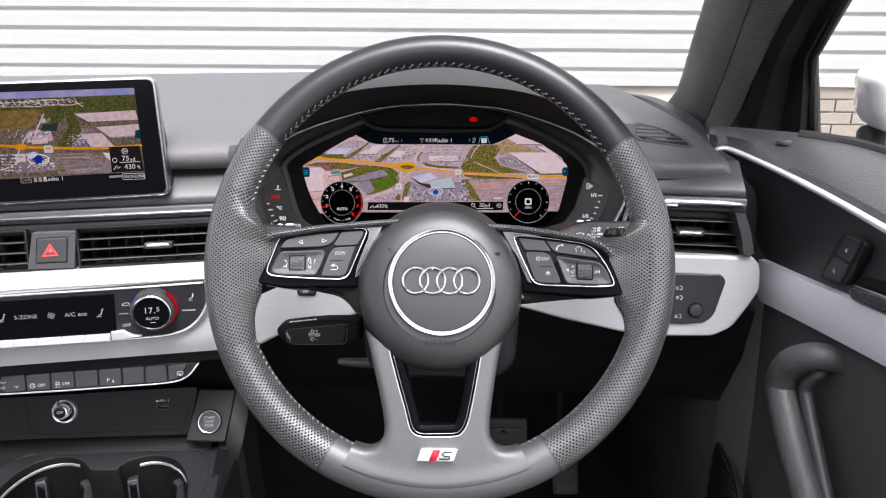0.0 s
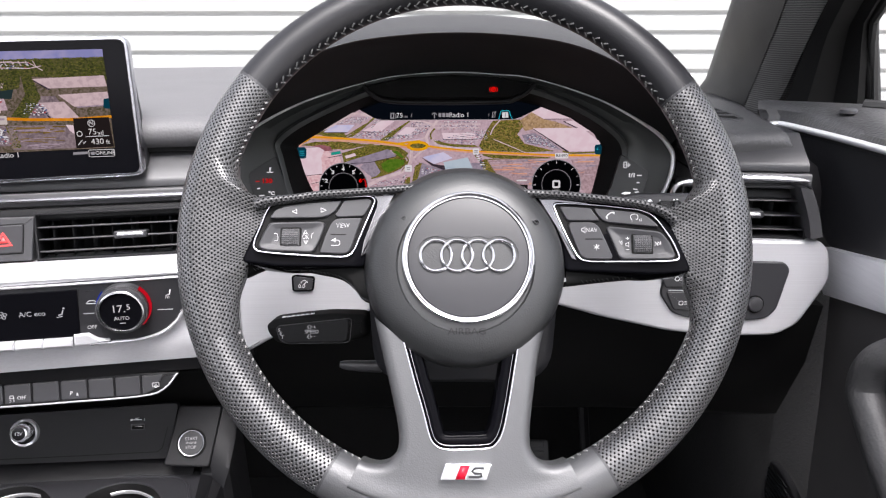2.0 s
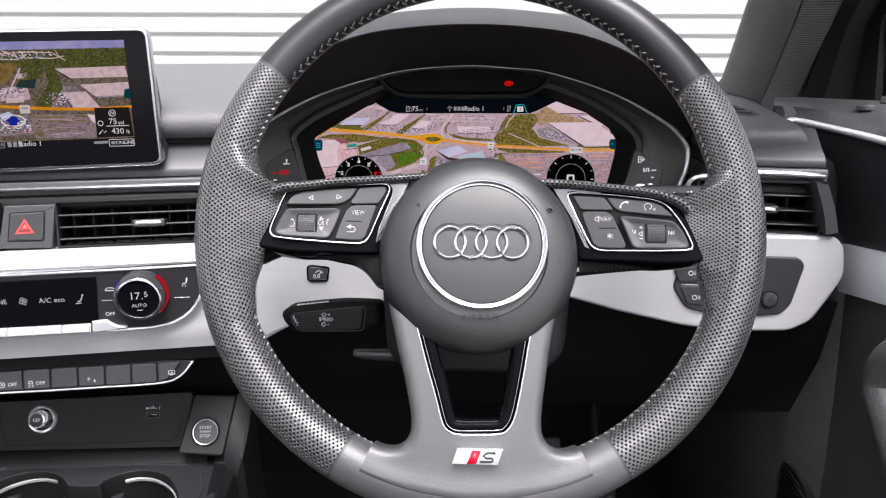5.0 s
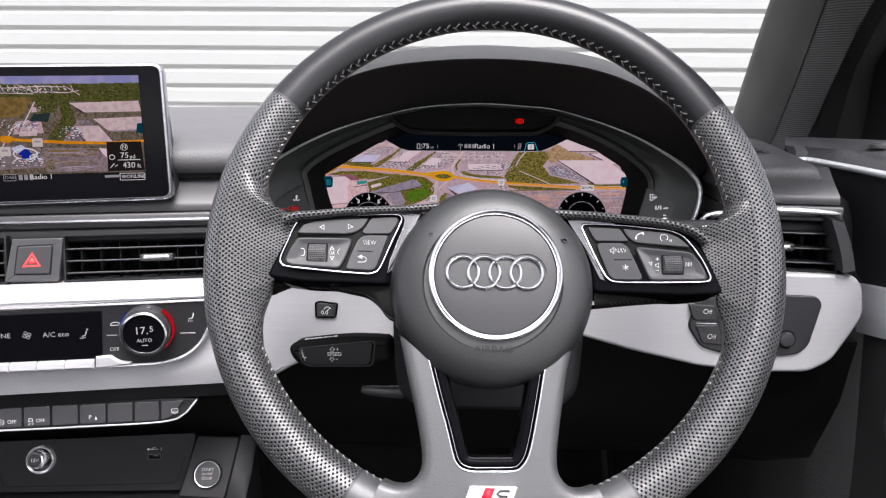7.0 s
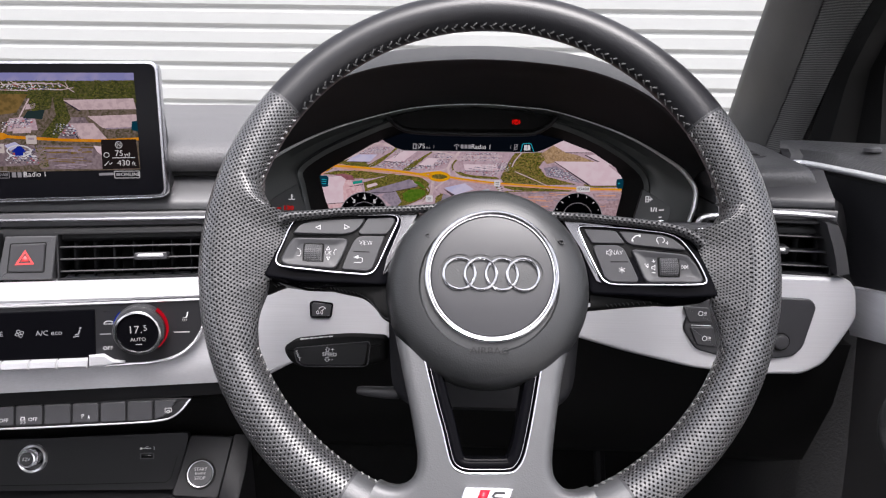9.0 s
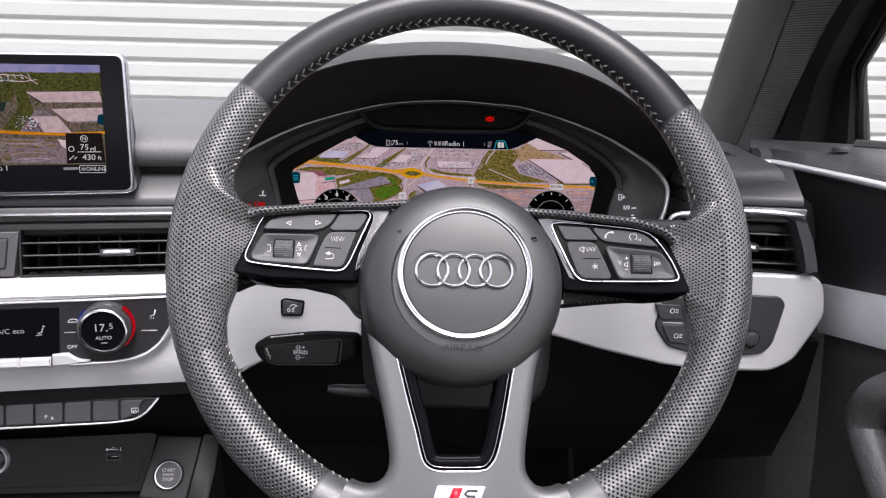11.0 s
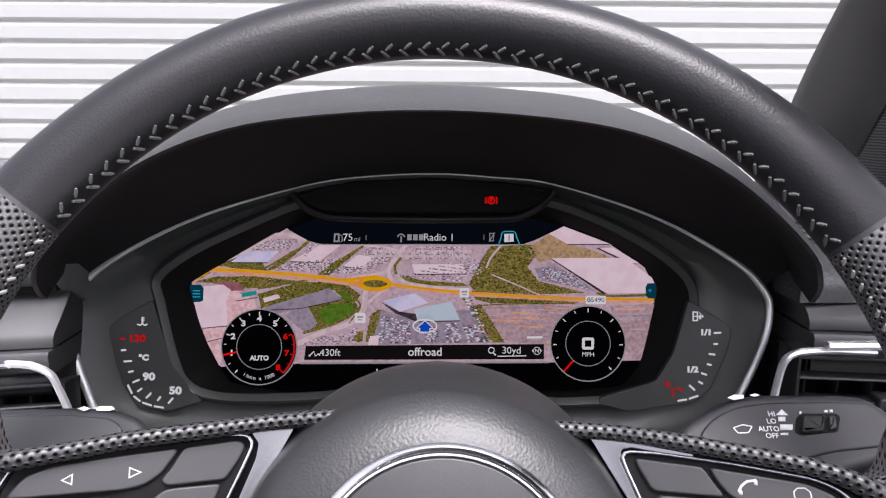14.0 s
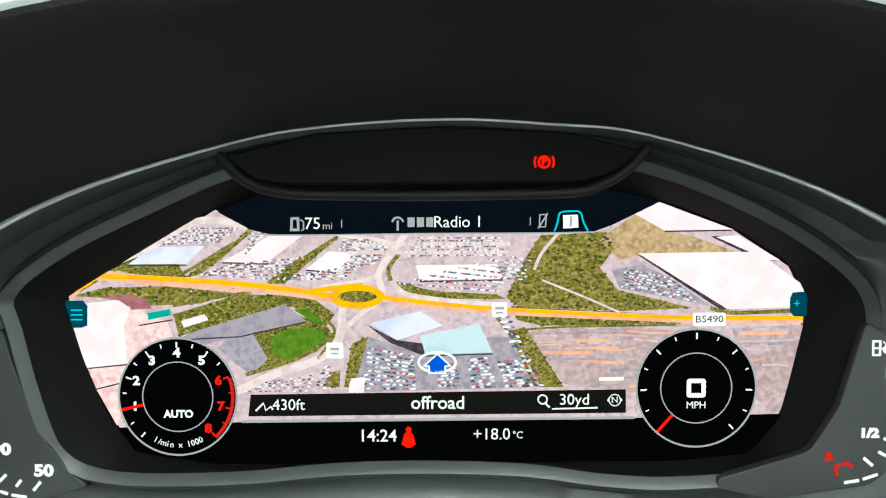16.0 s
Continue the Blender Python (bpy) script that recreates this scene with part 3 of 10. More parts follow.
band("inlay_band", -1.06, -0.20, strip([(0.7203, 0.8022), (0.7165, 0.760), (0.7150, 0.745), (0.7150, 0.738), (0.7168, 0.730), (0.7192, 0.7212), (0.7225, 0.7200)], 0.02), SILVER, "brushed aluminium band")
band("inlay_base", -1.06, -0.20, strip([(0.7222, 0.7205), (0.7222, 0.7195), (0.7270, 0.7060), (0.731, 0.7045)], 0.02), MATTE, "black plastic under the aluminium band")
T_M = frame_at((0.0, 0.72, 0.8), 0, 5)
sheet_l = rounded([(-0.2, 0.0186), (-0.2, -0.0778)] + [(-0.1693, -0.0604), (-0.1327, -0.0484), (-0.0797, -0.0358), (-0.0786, 0.0201)], 0.005)
sheet_r = rounded([(0.0715, 0.0216), (0.2425, 0.03), (0.3204, 0.0289), (0.3284, 0.0199), (0.3316, -0.0058), (0.324, -0.0208), (0.3071, -0.0488), (0.2879, -0.0592), (0.2389, -0.0598), (0.1907, -0.0552), (0.1302, -0.0418), (0.073, -0.026)], 0.007)
for pts in (sheet_l, sheet_r):
    ob = part("inlay_sheet", slab(new_bm(), pts, -0.02, 0.0, 0.003), SILVER, dash, "brushed aluminium sheet beside the column")
    ob.matrix_local = T_M
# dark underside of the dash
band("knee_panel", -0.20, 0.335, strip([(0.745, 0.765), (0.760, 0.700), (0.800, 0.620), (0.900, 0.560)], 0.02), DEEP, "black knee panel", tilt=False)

# chrome lines that frame the vents beside the cluster
for pts in ([(-0.2366, 0.742, 0.8693), (-0.2287, 0.742, 0.869), (-0.2215, 0.742, 0.8678), (-0.2133, 0.742, 0.8633), (-0.2093, 0.742, 0.8542), (-0.2054, 0.742, 0.8427)], [(0.1877, 0.742, 0.8524), (0.19, 0.742, 0.8671), (0.193, 0.742, 0.8745), (0.2001, 0.742, 0.8778), (0.2171, 0.742, 0.8788), (0.2417, 0.742, 0.8779)]):
    bm = new_bm()
    tube(bm, spline(pts, 5), 0.0022, 8)
    part("chrome_line", bm, CHROME, dash)
bm = new_bm()
tube(bm, spline([(0.2119, 0.738, 0.8831), (0.2407, 0.738, 0.8833), (0.2754, 0.738, 0.8825), (0.2987, 0.738, 0.8809), (0.3093, 0.738, 0.8798)], 4), [0.0034 - 0.0022 * max(0, (i - 10) / 6) for i in range(17)], 8, flat=0.8)
part("chrome_strip", bm, CHROME, dash, "thin chrome strip")

# end cap by the door, with the demister outlet
bm = new_bm()
loft(bm, [[(0.312, y + bow(0.312), z) for y, z in ((0.772, 0.895), (0.760, 0.885), (0.754, 0.875), (0.748, 0.83), (0.75, 0.76), (0.80, 0.70), (1.0, 0.70), (1.0, 0.90), (0.80, 0.90))],
          [(0.334, y + 0.004, z) for y, z in ((0.772, 0.885), (0.764, 0.875), (0.758, 0.865), (0.752, 0.83), (0.76, 0.76), (0.80, 0.70), (1.0, 0.70), (1.0, 0.89), (0.80, 0.89))]], close_u=True, caps=True)
part("end_cap", bm, MATTE, dash)

outlet = thing("demister_outlet", "black slatted demister outlet in the dashboard top", "air vent")
hole = rounded([(0.2225, 0.9300), (0.2290, 0.9290), (0.2473, 0.9050), (0.2640, 0.8800), (0.2740, 0.8450), (0.2750, 0.8200), (0.2680, 0.8140), (0.2500, 0.8230), (0.2220, 0.8390)], 0.006)


def on_pad(ob):
    """Lays a part, built level, on the slope of the pad."""
    for vert in ob.data.vertices:
        vert.co.z += pad_top(vert.co.y)


on_pad(part("outlet_frame", hoop(new_bm(), inset(hole, -0.003), 0.0052, -0.004, 0.0010, 0.0008), DARK, outlet))
on_pad(part("outlet_floor", slab(new_bm(), inset(hole, 0.001), -0.004, 0.0004), DEEP, outlet))
for y in (0.836, 0.852, 0.868, 0.884, 0.900):
    left, right = between(y, ((0.82, 0.2540), (0.84, 0.2232), (0.93, 0.2232))), between(y, ((0.82, 0.2740), (0.845, 0.2725), (0.88, 0.2622), (0.905, 0.2455), (0.93, 0.2270)))
    bm = new_bm()
    tube(bm, [(left, y + 0.003, 0.0005), (right, y - 0.003, 0.0005)], 0.0016, 6, flat=0.6)
    on_pad(part("slat", bm, GREY, outlet))

bm = new_bm()
box(bm, (0.352, 0.82, 0.19), (0.60, 1.28, 0.86))
part("kick_panel", bm, CARPET, dash, "black footwell side lining")

screen = thing("windscreen", "clear curved windscreen glass", "windscreen", kind="structure")
bm = new_bm()
loft(bm, [[(x, 1.33 - 0.25 * ((x + 0.35) / 0.75) ** 2, 0.925), (x, 0.78 - 0.18 * ((x + 0.35) / 0.75) ** 2, 1.16), (x, 0.21 - 0.04 * ((x + 0.35) / 0.75) ** 2, 1.345 - 0.03 * ((x + 0.35) / 0.75) ** 2)] for x in [-1.06 + 1.44 * i / 16 for i in range(17)]])
pane = part("screen_pane", bm, GLASS, screen)
pane.visible_shadow = False



# ---- steering wheel ----
wheel = thing("steering_wheel", "black leather flat-spoked steering wheel with perforated grips and silver trim", "steering wheel", frame_at((0.0, 0.5645, 0.887), 0, 27.6))
RIM_R, RIM_T, RIM_OUT = 0.1715, 0.0150, 0.1872
RIM_X, RIM_Y, RIM_LEAN = -0.0013, -0.0069, 0.0436


def rim_radius(a):
    """The rim's thickness at an angle in degrees: fuller at the thumb rests."""
    low = 0.5 + 0.5 * math.cos(radians((a - 270)))
    d = min(abs((a - k + 180) % 360 - 180) for k in (14, 166))
    return (0.0128 + 0.0038 * low) * (1 + 0.06 * math.exp(-(d / 20) ** 2))


def rim_point(a, b, grow=0.0):
    """A point of the rim: a round the wheel, b round its section (0 outwards, 90 towards the driver)."""
    r = rim_radius(a) + grow
    d = RIM_OUT - r + r * math.cos(radians(b)) + grow
    x, y = RIM_X + d * math.cos(radians(a)), RIM_Y + d * math.sin(radians(a))
    return (x, y, 0.0004 + RIM_LEAN * y + 0.005 * x + r * 0.96 * math.sin(radians(b)))


def rim_section(name, a0, a1, mat, label, grow=0.0):
    me = bpy.data.meshes.new(name)
    n, k = max(6, int(abs(a1 - a0) / 2.0)), 28
    vs, fs, uvs = [], [], []
    for i in range(n + 1):
        a = a0 + (a1 - a0) * i / n
        vs += [rim_point(a, 360 * j / k, grow) for j in range(k)]
    for i in range(n):
        for j in range(k):
            fs.append((i * k + j, i * k + (j + 1) % k, (i + 1) * k + (j + 1) % k, (i + 1) * k + j))
            ua, ub = radians(a0 + (a1 - a0) * i / n) * RIM_R, radians(a0 + (a1 - a0) * (i + 1) / n) * RIM_R
            va, vb = 2 * math.pi * RIM_T * j / k, 2 * math.pi * RIM_T * (j + 1) / k
            uvs += [(ua, va), (ua, vb), (ub, vb), (ub, va)]
    fs += [tuple(range(k)), tuple(range(n * k, n * k + k))[::-1]]
    uvs += [(0, 0)] * (2 * k)
    me.from_pydata(vs, [], [f[::-1] for f in fs])
    layer = me.uv_layers.new(name="UVMap")
    flat = [uv for i in range(0, len(uvs) - 2 * k, 4) for uv in uvs[i:i + 4][::-1]] + uvs[-2 * k:]
    for loop, uv in zip(layer.data, flat):
        loop.uv = uv
    smooth(me, 60)
    me.materials.append(mat)
    ob = new(name, me)
    ob.parent = wheel
    ob["label"] = label
    return ob


rim_section("rim_top", 34.0, 142.9, LEATHER, "smooth black leather top of the rim")
rim_section("grip", 143.5, 239.8, PERFORATED, "perforated dark grey leather grip")
rim_section("grip", -58.6, 33.4, PERFORATED, "perforated dark grey leather grip")
rim_section("rim_bottom", 240.4, 300.8, SATIN, "smooth grey bottom of the rim")
for a in (33.7, 143.2, 240.1, 301.1):
    rim_section("seam", a - 0.35, a + 0.35, GREY, "grey sewn seam", grow=-0.0002)


def stitches(name, spans, mat, b0, step, lean, reach):
    bm = new_bm()
    for a0, a1 in spans:
        a = a0
        while a < a1:
            p, q = Vector(rim_point(a, b0, 0.0004)), Vector(rim_point(a + lean, b0 - reach, 0.0004))
            tube(bm, [p, (p + q) / 2 * 1.0, q], [0.0005, 0.00070, 0.0005], 6)
            a += step
    return tagged(part(name, bm, mat, wheel), kind="stuff")


stitches("stitching", [(35.0, 142.5)], THREAD_DARK, 180, 2.35, 0.9, 16)["label"] = "dark grey stitching along the inner edge"
stitches("stitching", [(35.3, 142.5)], THREAD_DARK, 163, 2.35, -0.8, 10)["label"] = "dark grey stitching along the inner edge"
stitches("stitching", [(145, 164), (203, 239.5), (-58.5, -25), (14.5, 33), (241, 248), (292, 300.5)], THREAD, 172, 1.75, 0.6, 9)["label"] = "pale grey stitching along the inner edge"

# hub
HX, HY = -0.0005, -0.0266
def dome(profile, shift, n=72):
    """A turned cover whose deeper rings sit a little higher."""
    bm = new_bm()
    rows = []
    for r, z in profile:
        up_ = shift * min(1.0, max(0.0, -z / 0.036))
        rows.append([(HX + r * math.cos(2 * math.pi * k / n), HY + up_ + r * math.sin(2 * math.pi * k / n), z) for k in range(n)])
    loft(bm, rows, close_u=True, caps=True)
    return bm


hub = part("airbag_cover", dome([(0.0640, -0.055), (0.0680, -0.045), (0.0695, -0.036), (0.0690, -0.026), (0.0672, -0.014), (0.0650, -0.003), (0.0634, 0.0060), (0.0615, 0.0100), (0.0580, 0.0138), (0.0530, 0.0165), (0.0480, 0.0180), (0.0436, 0.0188), (0.0425, 0.0172), (0.020, 0.0180), (0.0004, 0.0182)], 0.008), HUBGRAIN, wheel, "dark grey fine-grained airbag cover")
RX, RY = 0.0012, -0.0221
ring = part("hub_ring", lathe(new_bm(), [(0.0379, 0.0150), (0.0379, 0.0184), (0.0383, 0.0190), (0.0388, 0.0190), (0.0390, 0.0198), (0.0397, 0.0206), (0.0405, 0.0208), (0.0414, 0.0203), (0.0419, 0.0190), (0.0419, 0.0150)], 96, RX, RY), RING_CHROME, hub, "bright chrome ring")
EMBLEM = [(RX - 0.0005 + (i - 1.5) * 0.0131, RY + 0.0006) for i in range(4)]
# the pocket round the four rings: upper arcs from left to right, lower arcs back
POCKET_R = 0.0124
half_turn = math.degrees(math.acos(0.0131 / 2 / POCKET_R))
pocket = []
for i, c in enumerate(EMBLEM):
    pocket += arc(*c, POCKET_R, 180 if i == 0 else 180 - half_turn, 0 if i == 3 else half_turn, 16)[0 if i == 0 else 1:]
for i, c in list(enumerate(EMBLEM))[::-1]:
    pocket += arc(*c, POCKET_R, 0 if i == 3 else -half_turn, -180 if i == 0 else -180 + half_turn, 16)[1:-1 if i == 0 else None]
disc = part("hub_disc", holed(circle(RX, RY, 0.0378, 96), pocket, 0.0140, 0.0186, 0.0008), DARK, hub, "smooth dark grey disc")
part("emblem_pocket", slab(new_bm(), inset(pocket, -0.0010), 0.0140, 0.0174), DARK, disc, "recessed floor round the emblem")
for i, c in enumerate(EMBLEM):
    bm = new_bm()
    lift_ = 0.0002 * (i % 2)
    lathe(bm, [(0.0088, 0.0172), (0.0088, 0.0192 + lift_), (0.0092, 0.0199 + lift_), (0.0098, 0.0202 + lift_), (0.0104, 0.0199 + lift_), (0.0108, 0.0192 + lift_), (0.0108, 0.0172)], 48, *c)
    part("emblem_ring", bm, RING_CHROME, disc, "interlocked chrome ring")
lettering("hub_lettering", "AIRBAG", 0.0057, (0.0002, -0.0689), MATTE, hub, z=0.0193, stretch=1.2, bold=0.00008)

# side spokes: leather flare, black pod, chrome frame, switches
pod = rounded([(-0.1457, -0.0215), (-0.1388, -0.005), (-0.1303, 0.0126), (-0.1203, 0.0209), (-0.0871, 0.0242), (-0.0434, 0.0259), (-0.0508, 0.02), (-0.0571, 0.0074), (-0.0631, -0.0126), (-0.0648, -0.0261), (-0.0921, -0.0251), (-0.1217, -0.0245)], 0.004)
rest_edge = spline([(-0.1265, 0.0224), (-0.1276, 0.0165), (-0.1322, 0.0079), (-0.1368, -0.0015), (-0.1406, -0.0115), (-0.1422, -0.0191), (-0.1387, -0.0255)], 4)
# what lies on each pod: chrome frame, silver corner plate, four keys, the rocker's sunk floor, and the leather edge above
SWITCHES = {
    -1: {
        "frame": rounded([(-0.1269, 0.0165), (-0.1161, 0.0180), (-0.0939, 0.0196), (-0.0641, 0.0215), (-0.0601, 0.0209), (-0.0585, 0.0182), (-0.0606, 0.0126), (-0.0663, -0.0008), (-0.0711, -0.0131), (-0.0739, -0.0180), (-0.0788, -0.0196), (-0.0992, -0.0184), (-0.1283, -0.0159), (-0.1352, -0.0149), (-0.1375, -0.0124), (-0.1371, -0.0083), (-0.1332, 0.0018), (-0.1305, 0.0101)], 0.004),
        "plate": [(-0.0864, 0.0222), (-0.0634, 0.0235), (-0.0447, 0.0240), (-0.0510, 0.0160), (-0.0594, 0.0002), (-0.0641, -0.0168), (-0.0678, -0.0199), (-0.0660, -0.0092), (-0.0575, 0.0135), (-0.0569, 0.0182), (-0.0594, 0.0217), (-0.0864, 0.0207)],
        "top": [(-0.1284, 0.0063), (-0.1238, 0.0124), (-0.1173, 0.0149), (-0.1012, 0.0166), (-0.0809, 0.0182), (-0.0827, 0.0154), (-0.0855, 0.0110), (-0.0902, 0.0078), (-0.0962, 0.0067)],
        "corner": [(-0.0798, 0.0182), (-0.0632, 0.0196), (-0.0608, 0.0181), (-0.0622, 0.0141), (-0.0663, 0.0077), (-0.0838, 0.0070), (-0.0858, 0.0087), (-0.0829, 0.0123)],
        "menu": [(-0.0849, 0.0057), (-0.0819, 0.0063), (-0.0673, 0.0066), (-0.0701, -0.0013), (-0.0748, -0.0154), (-0.0781, -0.0174), (-0.0953, -0.0165), (-0.0921, -0.0067), (-0.0881, 0.0029)],
        "rocker": [(-0.1275, 0.0034), (-0.1246, 0.0037), (-0.0949, 0.0042), (-0.0922, 0.0032), (-0.0921, 0.0005), (-0.0954, -0.0087), (-0.0987, -0.0154), (-0.1012, -0.0162), (-0.1302, -0.0145), (-0.1343, -0.0127), (-0.1341, -0.0097), (-0.1314, -0.0030)],
        "floor": [(-0.1229, 0.0004), (-0.0995, 0.0003), (-0.1025, -0.0118), (-0.1286, -0.0108)],
        "wheel": (-0.1142, -0.0061),
        "edge": [(-0.1362, 0.0150), (-0.1301, 0.0174), (-0.1222, 0.0186), (-0.1084, 0.0204), (-0.0959, 0.0222), (-0.0748, 0.0239), (-0.0542, 0.0255), (-0.0363, 0.0270), (-0.0197, 0.0280)],
    },
    1: {
        "frame": rounded([(0.0598, 0.0162), (0.0575, 0.0151), (0.0585, 0.0116), (0.0634, -0.0003), (0.0686, -0.0117), (0.0724, -0.0191), (0.0759, -0.0220), (0.0823, -0.0227), (0.1171, -0.0220), (0.1326, -0.0213), (0.1368, -0.0206), (0.1373, -0.0180), (0.1334, -0.0084), (0.1274, 0.0014), (0.1213, 0.0087), (0.1139, 0.0117), (0.0910, 0.0145), (0.0691, 0.0162)], 0.004),
        "plate": [(0.0802, 0.0169), (0.0617, 0.0194), (0.0474, 0.0202), (0.0511, 0.0155), (0.0562, 0.0073), (0.0632, -0.0087), (0.0687, -0.0207), (0.0727, -0.0221), (0.0682, -0.0132), (0.0627, -0.0003), (0.0571, 0.0136), (0.0579, 0.0167), (0.0609, 0.0174), (0.0802, 0.0153)],
        "top": [(0.0841, 0.0130), (0.1120, 0.0102), (0.1185, 0.0076), (0.1260, 0.0006), (0.1232, 0.0006), (0.0927, 0.0035), (0.0895, 0.0050), (0.0864, 0.0088)],
        "corner": [(0.0616, 0.0143), (0.0823, 0.0130), (0.0850, 0.0088), (0.0881, 0.0046), (0.0856, 0.0044), (0.0666, 0.0046), (0.0623, 0.0120)],
        "menu": [(0.0687, 0.0035), (0.0830, 0.0035), (0.0872, 0.0009), (0.0918, -0.0096), (0.0956, -0.0191), (0.0944, -0.0210), (0.0778, -0.0209), (0.0742, -0.0183), (0.0685, -0.0030), (0.0672, 0.0020)],
        "rocker": [(0.0933, 0.0009), (0.1230, -0.0020), (0.1268, -0.0030), (0.1320, -0.0098), (0.1352, -0.0177), (0.1340, -0.0202), (0.1018, -0.0210), (0.0991, -0.0190), (0.0937, -0.0047), (0.0918, -0.0006)],
        "floor": [(0.0991, -0.0036), (0.1256, -0.0056), (0.1305, -0.0167), (0.1037, -0.0171)],
        "wheel": (0.1147, -0.0104),
        "edge": [(0.1357, 0.0040), (0.1307, 0.0089), (0.1252, 0.0120), (0.1168, 0.0151), (0.1048, 0.0174), (0.0878, 0.0195), (0.0651, 0.0221), (0.0427, 0.0235), (0.0200, 0.0250)],
    },
}


# the free edges of the leather: the fillet over the switches and the one under them
fillet_top = [(-0.1506, 0.0355, -0.001), (-0.1453, 0.0269, 0.000), (-0.1412, 0.0200, 0.002), (-0.1366, 0.0160, 0.005), (-0.1308, 0.0146, 0.008), (-0.1269, 0.0152, 0.010)]
fillet_low = [(-0.1402, -0.0262, 0.0050), (-0.1418, -0.0305, 0.0020), (-0.1440, -0.0352, 0.0005), (-0.1458, -0.0405, 0.0), (-0.1466, -0.0455, 0.0), (-0.1468, -0.0508, 0.0)]


def thumb_rest():
    """Rows of points that carry the rim's leather over to the edge of the switches: the angle round the wheel, and the row."""
    ends = [(160.5, Vector(rim_point(160.5, 180)), 0.0)]
    top = [Vector(p) for p in spline(fillet_top, 3)]
    ends += [(162.0 + 5.5 * i / (len(top) - 1), p, 0.10 + 0.40 * i / (len(top) - 1)) for i, p in enumerate(top)]
    edge = [p for p in rest_edge if -0.0195 < p[1] < 0.0170]
    n = len(edge)
    ends += [(168.2 + 20.6 * i / (n - 1), Vector((e[0] + 0.0024, e[1] - 0.0026, 0.0095 - 0.0030 * max(0.0, (i / (n - 1) - 0.6) / 0.4))), min(1.0, 0.55 + 0.12 * i)) for i, e in enumerate(edge)]
    low = [Vector(p) for p in spline(fillet_low, 3)]
    ends += [(190.0 + 9.0 * i / (len(low) - 1), p, 0.85 - 0.6 * i / (len(low) - 1)) for i, p in enumerate(low)]
    ends.append((203.0, Vector(rim_point(203.0, 180)), 0.0))
    rows = []
    for a, p3, w in ends:
        p0 = Vector(rim_point(a, 88, 0.0002))
        reach = (p3 - p0).length
        p1 = p0 - Vector((math.cos(radians(a)), math.sin(radians(a)), 0)) * reach * 0.42
        p2 = p3 + Vector((p0.x - p3.x, p0.y - p3.y, 0)).normalized() * reach * 0.36 * w + Vector((0, 0, reach * 0.42 * (1 - w)))
        row = [p0 * (1 - t) ** 3 + p1 * 3 * t * (1 - t) ** 2 + p2 * 3 * t * t * (1 - t) + p3 * t ** 3 for t in (k / 14 for k in range(15))]
        outward = Vector((p0.x - p3.x, p0.y - p3.y, 0)).normalized()
        row += [p3 + outward * 0.0008 + Vector((0, 0, -0.0030)), p3 + outward * 0.0030 + Vector((0, 0, -0.0075)), p3 + outward * 0.0050 + Vector((0, 0, -0.0180))]
        rows.append((a, row))
    return rows


def skin(name, rows, uvs, mat, parent, label):
    """A sheet over rows of points with a UV map, facing the driver."""
    me = bpy.data.meshes.new(name)
    n = len(rows[0])
    quads = [(i * n + j, i * n + j + 1, (i + 1) * n + j + 1, (i + 1) * n + j) for i in range(len(rows) - 1) for j in range(n - 1)]
    flat = [tuple(p) for row in rows for p in row]
    a, b, c = (Vector(flat[k]) for k in quads[len(quads) // 2][:3])
    if (b - a).cross(c - b).z < 0:
        quads = [q[::-1] for q in quads]
    me.from_pydata(flat, [], quads)
    layer_ = me.uv_layers.new(name="UVMap")
    where = [uv for row in uvs for uv in row]
    for loop, at in zip(layer_.data, (v for q in quads for v in q)):
        loop.uv = where[at]
    smooth(me, 70)
    me.materials.append(mat)
    ob = new(name, me)
    ob.parent = parent
    ob["label"] = label
    return ob


